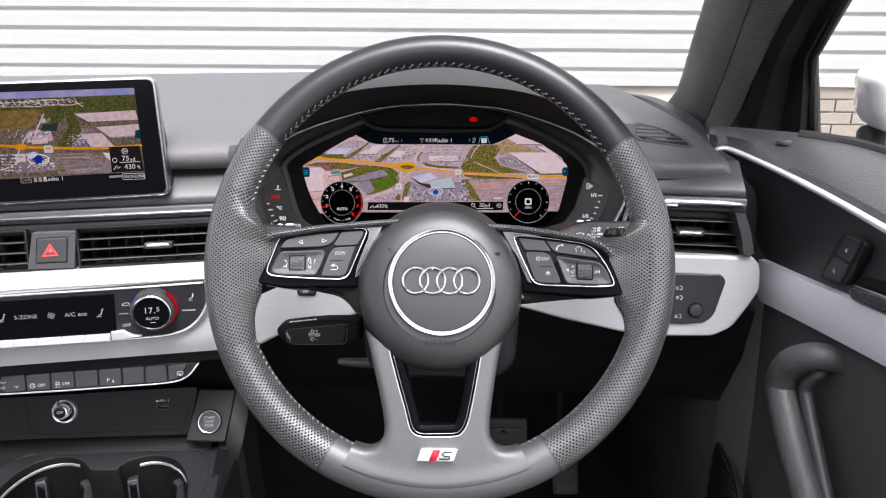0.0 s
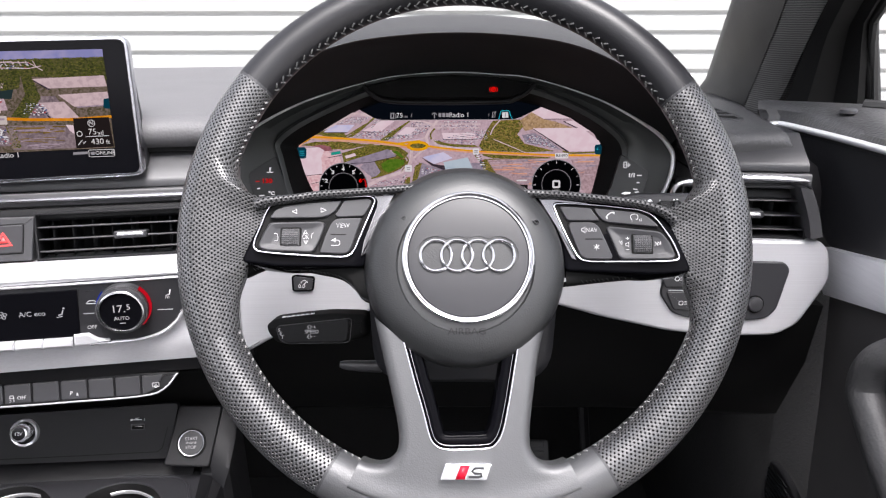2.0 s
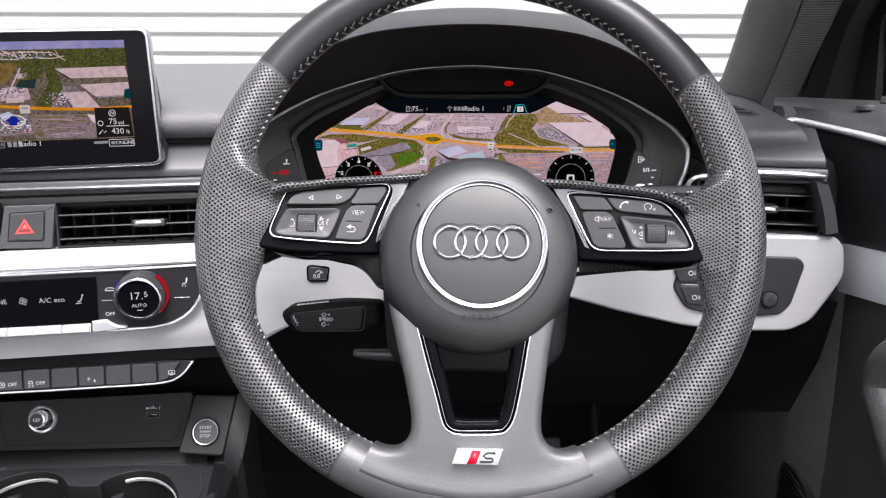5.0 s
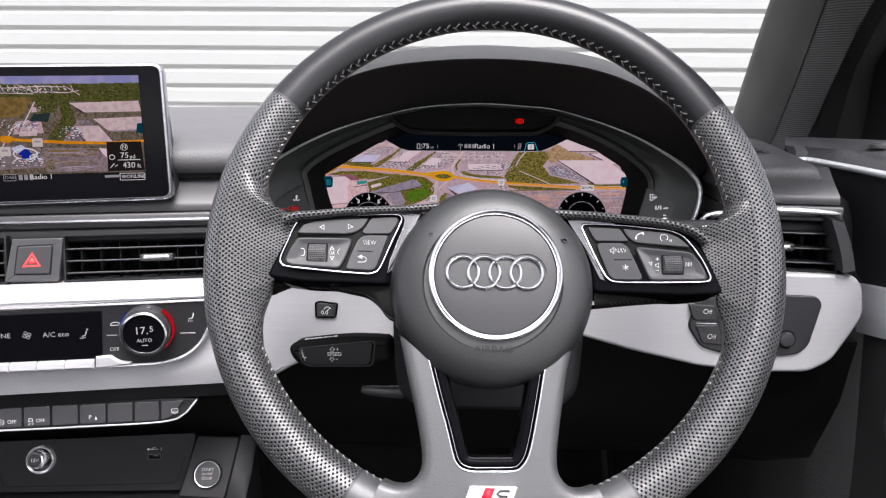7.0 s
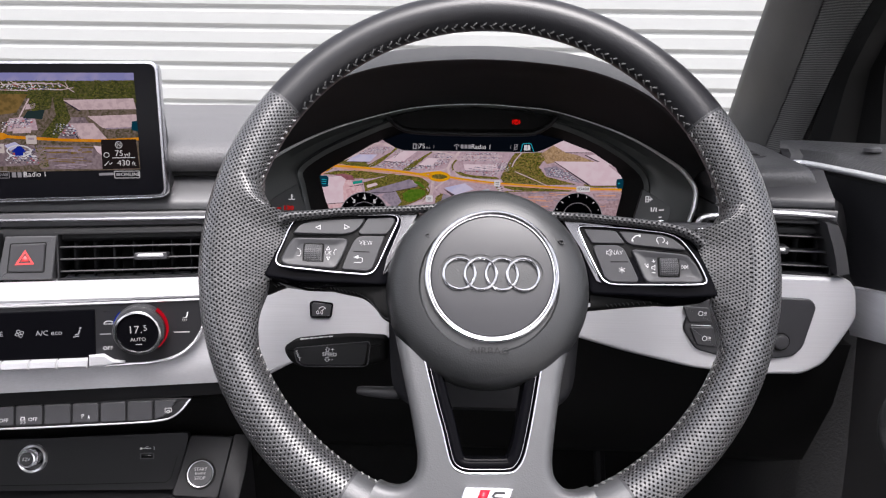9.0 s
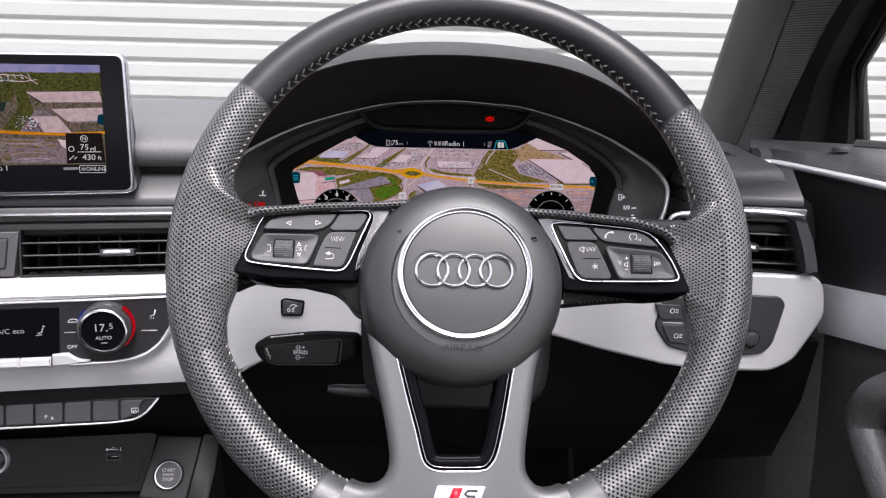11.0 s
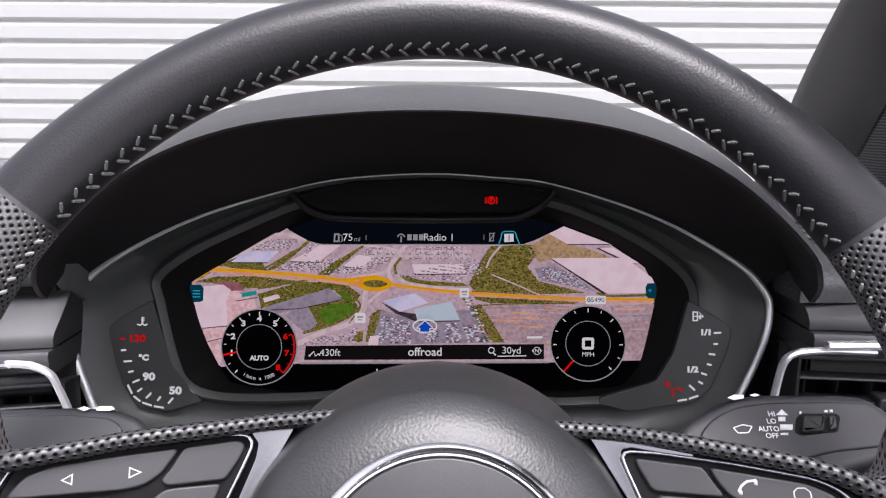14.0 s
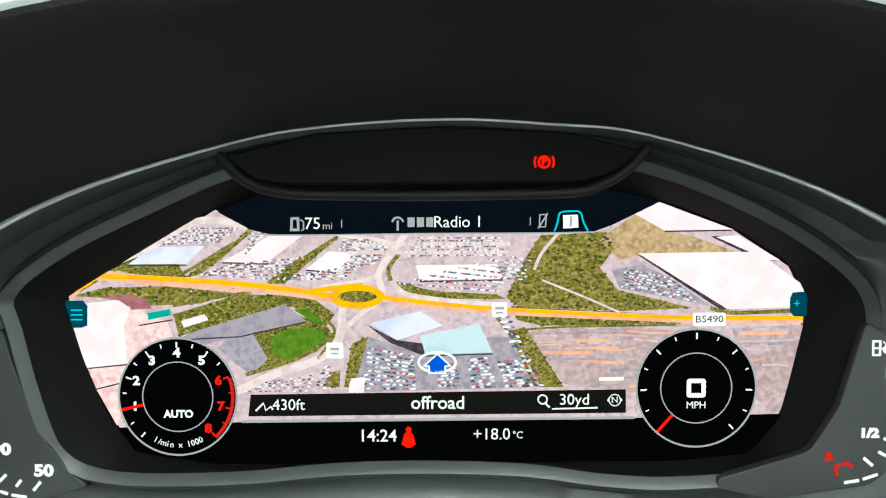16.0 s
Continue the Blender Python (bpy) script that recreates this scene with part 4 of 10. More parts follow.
def spoke(side):
    def flip(poly):
        """The far side is the mirror image, turned with the wheel by its small angle."""
        if side < 0:
            return list(poly)
        c_, s_ = math.cos(radians(-2.5)), math.sin(radians(-2.5))
        return [(x * c_ - (y + 0.02) * s_, x * s_ + (y + 0.02) * c_ - 0.02) for x, y in (p[:2] for p in mirrored(poly))]

    rows, uvs = [], []
    for a, row in thumb_rest():
        u = radians(a if side < 0 else 177.5 - a) * RIM_R
        v = 2 * math.pi * RIM_T * 88 / 360
        line, at = [], []
        for k, p in enumerate(row):
            if k:
                v += (p - row[k - 1]).length
            line.append((*flip([p[:2]])[0], p[2]))
            at.append((u, v))
        rows.append(line)
        uvs.append(at)
    skin("spoke_leather", rows, uvs, PERFORATED_REST, wheel, "perforated leather thumb rest at the spoke")
    kit = SWITCHES[side]
    rows, uvs, u = [], [], 0.0
    line = [Vector((x, y - 0.0010, 0.0035)) for x, y in spline(kit["edge"], 6)]
    for i, p in enumerate(line):
        t = (line[min(i + 1, len(line) - 1)] - line[max(i - 1, 0)]).normalized()
        s = t.cross(Vector((0, 0, 1))).normalized()
        u += (p - line[i - 1]).length if i else 0.0
        r = 0.0036 - 0.0009 * min(1.0, u / 0.02)
        rows.append([p + s * r * math.cos(radians(22.5 * k - 90)) + Vector((0, 0, 1.4 * r * math.sin(radians(22.5 * k - 90)))) for k in range(17)])
        uvs.append([(u, 0.0013 * k) for k in range(17)])
    skin("spoke_edge", rows, uvs, PERFORATED_DARK, wheel, "perforated leather edge over the switches")
    body = part("switch_pod", slab(new_bm(), flip(pod), -0.034, -0.0010, 0.0015), POD, wheel, "gloss black switch pod")
    part("key_bed", slab(new_bm(), inset(kit["frame"], 0.0008), -0.004, -0.0006), DEEP, body)
    part("pod_frame", hoop(new_bm(), inset(resample(kit["frame"], 120), -0.0006), 0.0011, -0.003, 0.0014, 0.0005), STRIP, body, "satin chrome frame")
    part("pod_bezel", slab(new_bm(), rounded(kit["plate"], 0.0006, 2), -0.004, 0.0004, 0.0003), SATIN_PLATE, body, "satin silver corner plate")
    for key in ("top", "corner", "menu"):
        part(key + "_key", slab(new_bm(), resample(rounded(kit[key], 0.0014), 56), -0.003, 0.0012, 0.0006), BUTTON, body)
    edge = resample(rounded(kit["rocker"], 0.0016), 72)
    bm = new_bm()
    rings = [(edge, -0.003), (edge, 0.0006), (inset(edge, 0.0003), 0.0011), (inset(edge, 0.0008), 0.0013), (inset(edge, 0.0014), 0.0012)]
    floor_ = rounded(kit["floor"], 0.002)
    loft(bm, [[(x, y, z) for x, y in resample(ring_, 72)] for ring_, z in rings + [(floor_, -0.0002), (inset(floor_, 0.0008), -0.0004)]], close_u=True, caps=True)
    part("rocker", bm, BUTTON, body, "dished rocker round the scroll wheel")
    c = kit["wheel"]
    bm = new_bm()
    w, h = 0.0054, 0.0058
    rows = []
    for i in range(57):
        a = math.pi * i / 56
        bump = 0.0 if i % 4 < 2 else -0.00035
        row = []
        for k in range(8):
            x0 = -w + 2 * w * k / 8
            row += [(x0 + w * 0.01, -0.0004), (x0 + w * 0.05, bump), (x0 + w * 0.20, bump), (x0 + w * 0.24, -0.0004)]
        rows.append([(c[0] + x, c[1] + (h + d) * math.cos(a), -0.0006 + (0.0034 + d) * math.sin(a)) for x, d in row])
    loft(bm, rows)
    part("scroll_wheel", bm, GREY, body, "ribbed scroll wheel", angle=20)
    part("wheel_slot", hoop(new_bm(), rounded([(c[0] - 0.0068, c[1] - 0.0068), (c[0] + 0.0068, c[1] - 0.0068), (c[0] + 0.0068, c[1] + 0.0068), (c[0] - 0.0068, c[1] + 0.0068)], 0.0018), 0.0013, -0.003, -0.0001, 0.0002), DEEP, body)
    return body


left_pod, right_pod = spoke(-1), spoke(1)

# leather lip under each pod, sewn along its lower edge
for lip in ([(-0.1477, -0.0309), (-0.1382, -0.0265), (-0.1315, -0.0253), (-0.1094, -0.0268), (-0.0957, -0.0293), (-0.0832, -0.0321), (-0.0747, -0.0380), (-0.0690, -0.0450), (-0.0640, -0.0480), (-0.0590, -0.0490)], [(0.1424, -0.0295), (0.1314, -0.0307), (0.1145, -0.0322), (0.0950, -0.0339), (0.0813, -0.0354), (0.0669, -0.0371)]):
    lower_edge = spline(lip, 5)
    bm = new_bm()
    rows = [[(x, y + up_, z) for x, y in lower_edge] for up_, z in ((0.030, -0.0110), (0.006, -0.0115), (0.0022, -0.0122), (0.0006, -0.0138), (0.0, -0.0165), (0.0010, -0.0260), (0.006, -0.0400))]
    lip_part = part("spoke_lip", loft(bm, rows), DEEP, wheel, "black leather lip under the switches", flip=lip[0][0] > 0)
    bm = new_bm()
    for k in range(4, len(lower_edge) - 4, 1):
        x, y = lower_edge[k]
        tube(bm, [(x - 0.0012, y + 0.0022, -0.0118), (x + 0.0004, y + 0.0008, -0.0130)], [0.0002, 0.00035], 5)
    tagged(part("stitching", bm, DARK, lip_part), kind="stuff")

lettering("key_label", "VIEW", 0.0047, (-0.0801, 0.0012), PRINT_SOFT, left_pod, z=0.00125, stretch=0.80, bold=-0.00010)
part("key_groove", slab(new_bm(), ribbon([(-0.0881, -0.0045), (-0.0776, -0.0047)], 0.0007), 0.0008, 0.0014, 0.0002), DEEP, left_pod)
lettering("key_label", "OK", 0.0046, (-0.1047, -0.0058), PRINT_SOFT, left_pod, z=-0.00030, stretch=0.66, bold=-0.00010)
for pts, z in (([(-0.1063, -0.0036), (-0.1034, -0.0036), (-0.1050, -0.0011)], -0.0004), ([(-0.1061, -0.0083), (-0.1031, -0.0082), (-0.1044, -0.0107)], -0.0004), ([(-0.1106, 0.0125), (-0.1104, 0.0091), (-0.1138, 0.0107)], 0.0012), ([(-0.0951, 0.0134), (-0.0949, 0.0100), (-0.0912, 0.0116)], 0.0012)):
    part("key_arrow", hoop(new_bm(), pts, 0.00034, z - 0.0001, z + 0.00012), PRINT_SOFT, left_pod)
for pts in ([(-0.1248, -0.0033), (-0.1230, -0.0036), (-0.1222, -0.0059), (-0.1227, -0.0081), (-0.1245, -0.0081)], [(-0.0986, -0.0031), (-0.1004, -0.0035), (-0.1011, -0.0054), (-0.1002, -0.0076), (-0.0984, -0.0076)]):
    tile("key_bracket", ribbon(pts, 0.00038), 0.00005, PRINT_SOFT, left_pod)
tile("key_return", ribbon([(-0.0874, -0.0119), (-0.0829, -0.0118), (-0.0818, -0.0110), (-0.0819, -0.0091), (-0.0831, -0.0084), (-0.0857, -0.0084)], 0.0004), 0.00130, PRINT_SOFT, left_pod)
tile("key_return", [(-0.0846, -0.0069), (-0.0879, -0.0085), (-0.0845, -0.0099)], 0.00132, PRINT_SOFT, left_pod)
lettering("key_label", "NAV", 0.0046, (0.0824, -0.0018), PRINT_SOFT, right_pod, z=0.00125, stretch=0.82, bold=-0.00010)
part("key_speaker", hoop(new_bm(), [(0.0757, -0.0007), (0.0768, -0.0007), (0.0783, 0.0007), (0.0782, -0.0041), (0.0768, -0.0027), (0.0757, -0.0027)], 0.00032, 0.0010, 0.00132), PRINT_SOFT, right_pod)
part("key_groove", slab(new_bm(), ribbon([(0.0782, -0.0078), (0.0893, -0.0077)], 0.0007), 0.0008, 0.0014, 0.0002), DEEP, right_pod)
for a in (0, 60, 120):
    d = (0.0021 * math.cos(radians(a + 90)), 0.0021 * math.sin(radians(a + 90)))
    tile("key_star", ribbon([(0.0852 - d[0], -0.0131 - d[1]), (0.0852 + d[0], -0.0131 + d[1])], 0.0004), 0.00130 + a * 1e-6, PRINT_SOFT, right_pod)
handset = ribbon([(0.0921, 0.0064), (0.0931, 0.0082), (0.0948, 0.0096), (0.0976, 0.0102)], 0.0007)
tile("key_phone", handset, 0.00130, PRINT_SOFT, right_pod)
for x, y in ((0.0927, 0.0062), (0.0973, 0.0094)):
    tile("key_phone", ribbon([(x - 0.0005, y), (x + 0.0005, y)], 0.0013), 0.00132, PRINT_SOFT, right_pod)
tile("key_voice", ribbon([(0.1086, 0.0043), (0.1085, 0.0052), (0.1078, 0.0062), (0.1078, 0.0076), (0.1088, 0.0087), (0.1109, 0.0089), (0.1123, 0.0080), (0.1125, 0.0066), (0.1121, 0.0056), (0.1112, 0.0052)], 0.00036), 0.00130, PRINT_SOFT, right_pod)
for x, h_ in ((0.1134, 0.0006), (0.1143, 0.0010)):
    tile("key_voice", ribbon([(x, 0.0050 - h_), (x + 0.0002, 0.0050), (x, 0.0050 + h_)], 0.0003), 0.00130, PRINT_SOFT, right_pod)
for pts in ([(0.1004, -0.0084), (0.1003, -0.0113), (0.0988, -0.0099)], [(0.1022, -0.0083), (0.1021, -0.0113), (0.1005, -0.0099)], [(0.1227, -0.0087), (0.1225, -0.0118), (0.1243, -0.0102)], [(0.1244, -0.0087), (0.1242, -0.0117), (0.1260, -0.0102)]):
    part("key_skip", hoop(new_bm(), pts, 0.00028, -0.0004, 0.00008), PRINT_SOFT, right_pod)
for x in (0.0986, 0.1262):
    tile("key_skip", ribbon([(x, -0.0115), (x, -0.0086)], 0.0003), 0.00006, PRINT_SOFT, right_pod)
tile("key_plus", ribbon([(0.1045, -0.0069), (0.1067, -0.0069)], 0.0004), 0.00005, PRINT_SOFT, right_pod)
tile("key_plus", ribbon([(0.1056, -0.0058), (0.1056, -0.0080)], 0.0004), 0.00007, PRINT_SOFT, right_pod)
tile("key_minus", ribbon([(0.1042, -0.0142), (0.1063, -0.0142)], 0.0004), 0.00005, PRINT_SOFT, right_pod)
part("key_mute", hoop(new_bm(), [(0.1042, -0.0102), (0.1051, -0.0101), (0.1065, -0.0090), (0.1063, -0.0127), (0.1050, -0.0118), (0.1041, -0.0118)], 0.00028, -0.0004, 0.00008), PRINT_SOFT, right_pod)


def dish(obj, side):
    """The switch pods come forward from the hub towards the rim."""
    chain = Matrix()
    o = obj
    while o is not wheel:
        chain = o.matrix_basis @ chain
        o = o.parent
    back = chain.inverted()
    for vert in obj.data.vertices:
        p = chain @ vert.co
        s = max(-0.010, min(0.012, 0.30 * (abs(p.x) - 0.085)))
        vert.co = back @ (p + Vector((-0.2 * side * s, -0.22 * s, s)))


for ob in list(wheel.children):
    kind_ = ob.name.split(".")[0]
    if kind_ in ("spoke_edge", "switch_pod"):
        side = 1 if sum(v.co.x for v in ob.data.vertices) > 0 else -1
        for piece in [ob] + list(ob.children_recursive):
            dish(piece, side)

# horn marks pressed into the cover
for pts in ([(-0.0415, 0.003), (-0.0386, 0.0011), (-0.0376, 0.003), (-0.039, 0.0041)], [(0.0419, 0.0012), (0.044, -0.0013), (0.0465, -0.0005), (0.0451, 0.0016)]):
    part("horn_mark", hoop(new_bm(), rounded(pts, 0.0008), 0.0003, 0.0155, 0.0186), BUTTON, hub)

# lower spoke with its open window, its feet running out over the rim
edge_l = spline([(-0.0585, -0.0585), (-0.0559, -0.0693), (-0.0522, -0.0849), (-0.0471, -0.1053), (-0.0429, -0.1253), (-0.0420, -0.1350), (-0.0433, -0.1415), (-0.0475, -0.1466), (-0.0530, -0.1487), (-0.0595, -0.1483), (-0.0655, -0.1462)], 5)
edge_r = spline([(0.0515, -0.0585), (0.0482, -0.0709), (0.0455, -0.0830), (0.0424, -0.1035), (0.0397, -0.1235), (0.0391, -0.1350), (0.0405, -0.1415), (0.0447, -0.1466), (0.0502, -0.1490), (0.0562, -0.1488), (0.0622, -0.1468)], 5)
crest = 0.1710
foot_l, foot_r = (math.degrees(math.atan2(p[1] - RIM_Y, p[0] - RIM_X)) + 360 for p in (edge_l[-1], edge_r[-1]))
pane_l = spline([(-0.0400, -0.0740), (-0.0332, -0.0985), (-0.0277, -0.1167), (-0.0243, -0.1295), (-0.0215, -0.1362), (-0.0165, -0.1398), (-0.0105, -0.1408)], 5)
pane_r = spline([(0.0335, -0.0740), (0.0289, -0.1006), (0.0257, -0.1172), (0.0229, -0.1288), (0.0200, -0.1350), (0.0156, -0.1392), (0.0095, -0.1403)], 5)
window = list(pane_l) + list(pane_r)[::-1] + [(-0.0400 + 0.0735 * (1 - k / 8), -0.0740) for k in range(1, 8)]


def rim_height(x, y):
    """The height of the rim's front at a place, or far below it where the rim is not."""
    x_, y_ = x - RIM_X, y - RIM_Y
    r = rim_radius(math.degrees(math.atan2(y_, x_)))
    u = (math.hypot(x_, y_) - (RIM_OUT - r)) / r
    return 0.0008 + RIM_LEAN * y + 0.005 * x + 0.96 * r * math.sqrt(max(0.0, 1 - u * u)) if abs(u) < 1 else -0.02


def spoke_height(x, y, d):
    """The rounded plate of the spoke, d inside its edge, carried smoothly up on to the rim."""
    e = 0.0065
    plate = 0.0088 - e * (1 - math.sqrt(max(0.0, 1 - max(0.0, 1 - d / e) ** 2)))
    rim_ = rim_height(x, y)
    k = 0.0045
    h = max(0.0, k - abs(plate - rim_)) / k
    return max(plate, rim_) + h * h * k * 0.25


def spread(line, n):
    return [Vector(p[:2]) for p in along([(*p[:2], 0.0) for p in line], n)]


def along(curve, n):
    """n points spread evenly by length along a line of points."""
    pts = [Vector(p) for p in curve]
    d = [0.0]
    for a, b in zip(pts, pts[1:]):
        d.append(d[-1] + (b - a).length)
    out, j = [], 0
    for i in range(n):
        x = d[-1] * i / (n - 1)
        while j < len(d) - 2 and d[j + 1] < x:
            j += 1
        out.append(pts[j].lerp(pts[j + 1], (x - d[j]) / max(1e-9, d[j + 1] - d[j])))
    return out


F_ROWS = (0.0, 0.01, 0.04, 0.09, 0.15, 0.22, 0.30, 0.40, 0.52, 0.64, 0.76, 0.88, 0.97, 1.0)


def edge_distance(m_):
    """How far a place lies from the outline of the spoke's legs."""
    best = 1.0
    for line in (edge_l, edge_r):
        for a, b in zip(line, line[1:]):
            a, b = Vector(a[:2]), Vector(b[:2])
            t = max(0.0, min(1.0, (m_ - a).dot(b - a) / max(1e-12, (b - a).length_squared)))
            best = min(best, (m_ - a.lerp(b, t)).length)
    return best


def on_spoke(m_, drop=0.0):
    return (m_.x, m_.y, spoke_height(m_.x, m_.y, edge_distance(m_)) - drop)


bm = new_bm()
for leg, pane_ in ((edge_l, pane_l), (edge_r, pane_r)):
    o_line, w_line = spread(leg[:26], 30), spread(pane_[:19], 30)
    rows = [[(p.x, p.y, -0.016) for p in o_line]] + [[on_spoke(p.lerp(q, f)) for p, q in zip(o_line, w_line)] for f in F_ROWS] + [[(q.x, q.y, -0.016) for q in w_line]]
    loft(bm, rows)
ear_l, ear_r = spread(edge_l[25:][::-1], 24), spread(edge_r[25:][::-1], 24)
top_l, top_r = ([Vector(leg[25]).lerp(Vector(pane_[18]), f) for f in F_ROWS[1:]] for leg, pane_ in ((edge_l, pane_l), (edge_r, pane_r)))
sill = spread(list(pane_l[18:]) + list(pane_r[18:])[::-1], 60)
under = ear_l + top_l + sill[1:] + top_r[::-1][1:] + [ear_r[-1]] + ear_r[::-1][1:]
turn_l = math.degrees(math.atan2(-math.sqrt(crest ** 2 - 0.039 ** 2), -0.039)) + 360
turn_r = math.degrees(math.atan2(-math.sqrt(crest ** 2 - 0.039 ** 2), 0.039)) + 360
n_ear, n_mid = len(ear_l), len(under) - 2 * len(ear_l)
turns = [foot_l + (turn_l - foot_l) * k / (n_ear - 1) for k in range(n_ear)] + [turn_l + (turn_r - turn_l) * (k + 1) / (n_mid + 1) for k in range(n_mid)] + [turn_r + (foot_r - turn_r) * k / (n_ear - 1) for k in range(n_ear)]
base_line = [Vector((RIM_X + crest * math.cos(radians(a)), RIM_Y + crest * math.sin(radians(a)))) for a in turns]
rows = [[(p.x, p.y, -0.016) for p in under]] + [[on_spoke(p.lerp(q, f)) for p, q in zip(under, base_line)] for f in F_ROWS[:-1]] + [[on_spoke(q, 0.0008) for q in base_line]]
loft(bm, rows)
bmesh.ops.remove_doubles(bm, verts=bm.verts, dist=0.00002)
lower = part("lower_spoke", bm, SATIN, wheel, "satin grey lower spoke", angle=60)
trim_in = inset(window, 0.0026)
part("spoke_window_trim", hoop(new_bm(), window, 0.0012, 0.000, 0.0092, 0.0005), STRIP, lower, "thin chrome window line")
part("spoke_window_line", hoop(new_bm(), trim_in, 0.0005, -0.004, 0.0070, 0.0002), CHROME_DARK, lower, "second fine chrome line")
part("spoke_window_liner", hoop(new_bm(), inset(window, 0.0008), 0.0090, -0.016, 0.0064, 0.0035), POD, lower, "gloss black window liner")
badge = rounded([(-0.0132, -0.1476), (0.0146, -0.1476), (0.0114, -0.1570), (-0.0163, -0.1567)], 0.0008)
b = part("badge", slab(new_bm(), badge, 0.007, 0.0168, 0.0004), CHROME, lower, "silver badge plate")
tile("badge_field", [(-0.0127, -0.1486), (-0.0042, -0.1485), (-0.0071, -0.1565), (-0.0156, -0.1565)], 0.0170, material("badge_white", (0.8, 0.8, 0.8), 0.35), b)
tile("badge_field", [(-0.0042, -0.1485), (0.0014, -0.1485), (-0.0015, -0.1564), (-0.0075, -0.1565)], 0.0170, RED, b)
tile("badge_field", [(0.0018, -0.1485), (0.0138, -0.1487), (0.0113, -0.1563), (-0.0011, -0.1564)], 0.0170, material("badge_silver", (0.75, 0.75, 0.76), 0.3, metal=0.3), b)
tile("badge_mark", ribbon([(0.0100, -0.1500), (0.0044, -0.1501), (0.0027, -0.1518), (0.0044, -0.1530), (0.0083, -0.1530), (0.0083, -0.1546), (0.0066, -0.1551), (0.0006, -0.1551)], 0.0015), 0.0172, DARK, b)



# ---- instrument cluster ----
cluster = thing("instrument_cluster", "black instrument cluster with a lit digital map display", "instrument cluster", frame_at((0.0, 0.8, 0.875), 0, 12))
K = 0.000214
outline = spline([(-0.2081, -0.0506), (-0.2179, -0.0249), (-0.2239, -0.0026), (-0.2247, 0.0101), (-0.2167, 0.0246), (-0.193, 0.0431), (-0.1458, 0.0665), (-0.0837, 0.0852), (-0.0465, 0.0912), (-0.0033, 0.0934), (0.0338, 0.0914), (0.071, 0.0872), (0.1335, 0.0672), (0.181, 0.0411), (0.1986, 0.0241), (0.2028, 0.0108), (0.198, -0.0115), (0.1824, -0.0443)], 5)
shell_ring = outline + [(0.1591, -0.0631), (0.1211, -0.0729), (-0.0095, -0.0633), (-0.1429, -0.0732), (-0.1839, -0.0635)]
ridge = spline([(-0.1743, 0.0292), (-0.1721, 0.0139), (-0.1645, -0.0168), (-0.1554, -0.0368), (-0.1337, -0.0453), (-0.0855, -0.0454), (-0.046, -0.0419), (-0.0068, -0.0412), (0.028, -0.0426), (0.054, -0.0462), (0.0844, -0.0476), (0.1276, -0.0432), (0.1456, -0.0332), (0.1566, -0.0004), (0.1596, 0.0169), (0.1547, 0.0319), (0.1341, 0.0491), (0.1042, 0.0652), (0.0723, 0.077), (0.0406, 0.0825), (-0.005, 0.0849), (-0.0529, 0.0831), (-0.0871, 0.0759), (-0.1196, 0.0623), (-0.1525, 0.0464)], 3, True)
lcd = rounded([(-0.1573, 0.0248), (-0.1267, 0.0434), (-0.0961, 0.0613), (-0.0771, 0.0676), (0.0554, 0.069), (0.0785, 0.064), (0.1083, 0.0528), (0.1317, 0.0377), (0.1388, 0.0232), (0.1367, 0.0087), (0.1285, -0.0229), (0.1165, -0.0376), (0.0874, -0.041), (-0.0974, -0.0423), (-0.1302, -0.0372), (-0.1411, -0.0232), (-0.1505, 0.0008)], 0.004)
nr = 160
a, b, c = (resample(p, nr) for p in (shell_ring, ridge, lcd))
ridge_in = resample(inset(ridge, 0.0035), nr)
GRAINED_FINE = material("cluster_surround_plastic", (0.050, 0.054, 0.052), 0.36, grain=0.15, size=0.0006, vary=0.1)
# line the rings up by direction from the middle
def by_angle(ring, n=nr, cx=-0.0095, cy=0.018):
    out = []
    pts = [(math.atan2(y - cy, (x - cx) * 0.45), x, y) for x, y in resample(ring, 900)]
    for i in range(n):
        t = -math.pi + 2 * math.pi * i / n
        out.append(min(pts, key=lambda p: abs((p[0] - t + math.pi) % (2 * math.pi) - math.pi))[1:])
    return out


a, b, c, ridge_in = (by_angle(p) for p in (shell_ring, ridge, lcd, inset(ridge, 0.004)))
bm = new_bm()
loft(bm, [[(x, y, -0.03) for x, y in a], [(x, y, 0.0130) for x, y in a], [(x, y, 0.0108) for x, y in by_angle(inset(shell_ring, 0.0022))], [(p[0] * 0.6 + q[0] * 0.4, p[1] * 0.6 + q[1] * 0.4, 0.0035) for p, q in zip(a, by_angle(inset(ridge, -0.002)))], [(p[0] * 0.2 + q[0] * 0.8, p[1] * 0.2 + q[1] * 0.8, 0.0012) for p, q in zip(a, by_angle(inset(ridge, -0.002)))], [(x, y, 0.0030) for x, y in by_angle(inset(ridge, -0.002))], [(x, y, 0.0088) for x, y in by_angle(inset(ridge, -0.0019))]], close_u=True)
part("cluster_face", bm, GRAINED_FINE, cluster, "dark grey cluster surround")
bm = new_bm()
loft(bm, [[(x, y, 0.0085) for x, y in by_angle(inset(ridge, -0.0022))], [(x, y, 0.0105) for x, y in by_angle(inset(ridge, -0.001))], [(x, y, 0.0112) for x, y in b], [(x, y, 0.0105) for x, y in by_angle(inset(ridge, 0.0012))], [(x, y, 0.0080) for x, y in ridge_in]], close_u=True)
part("display_frame", bm, GRAINED_FINE, cluster, "raised frame round the display")
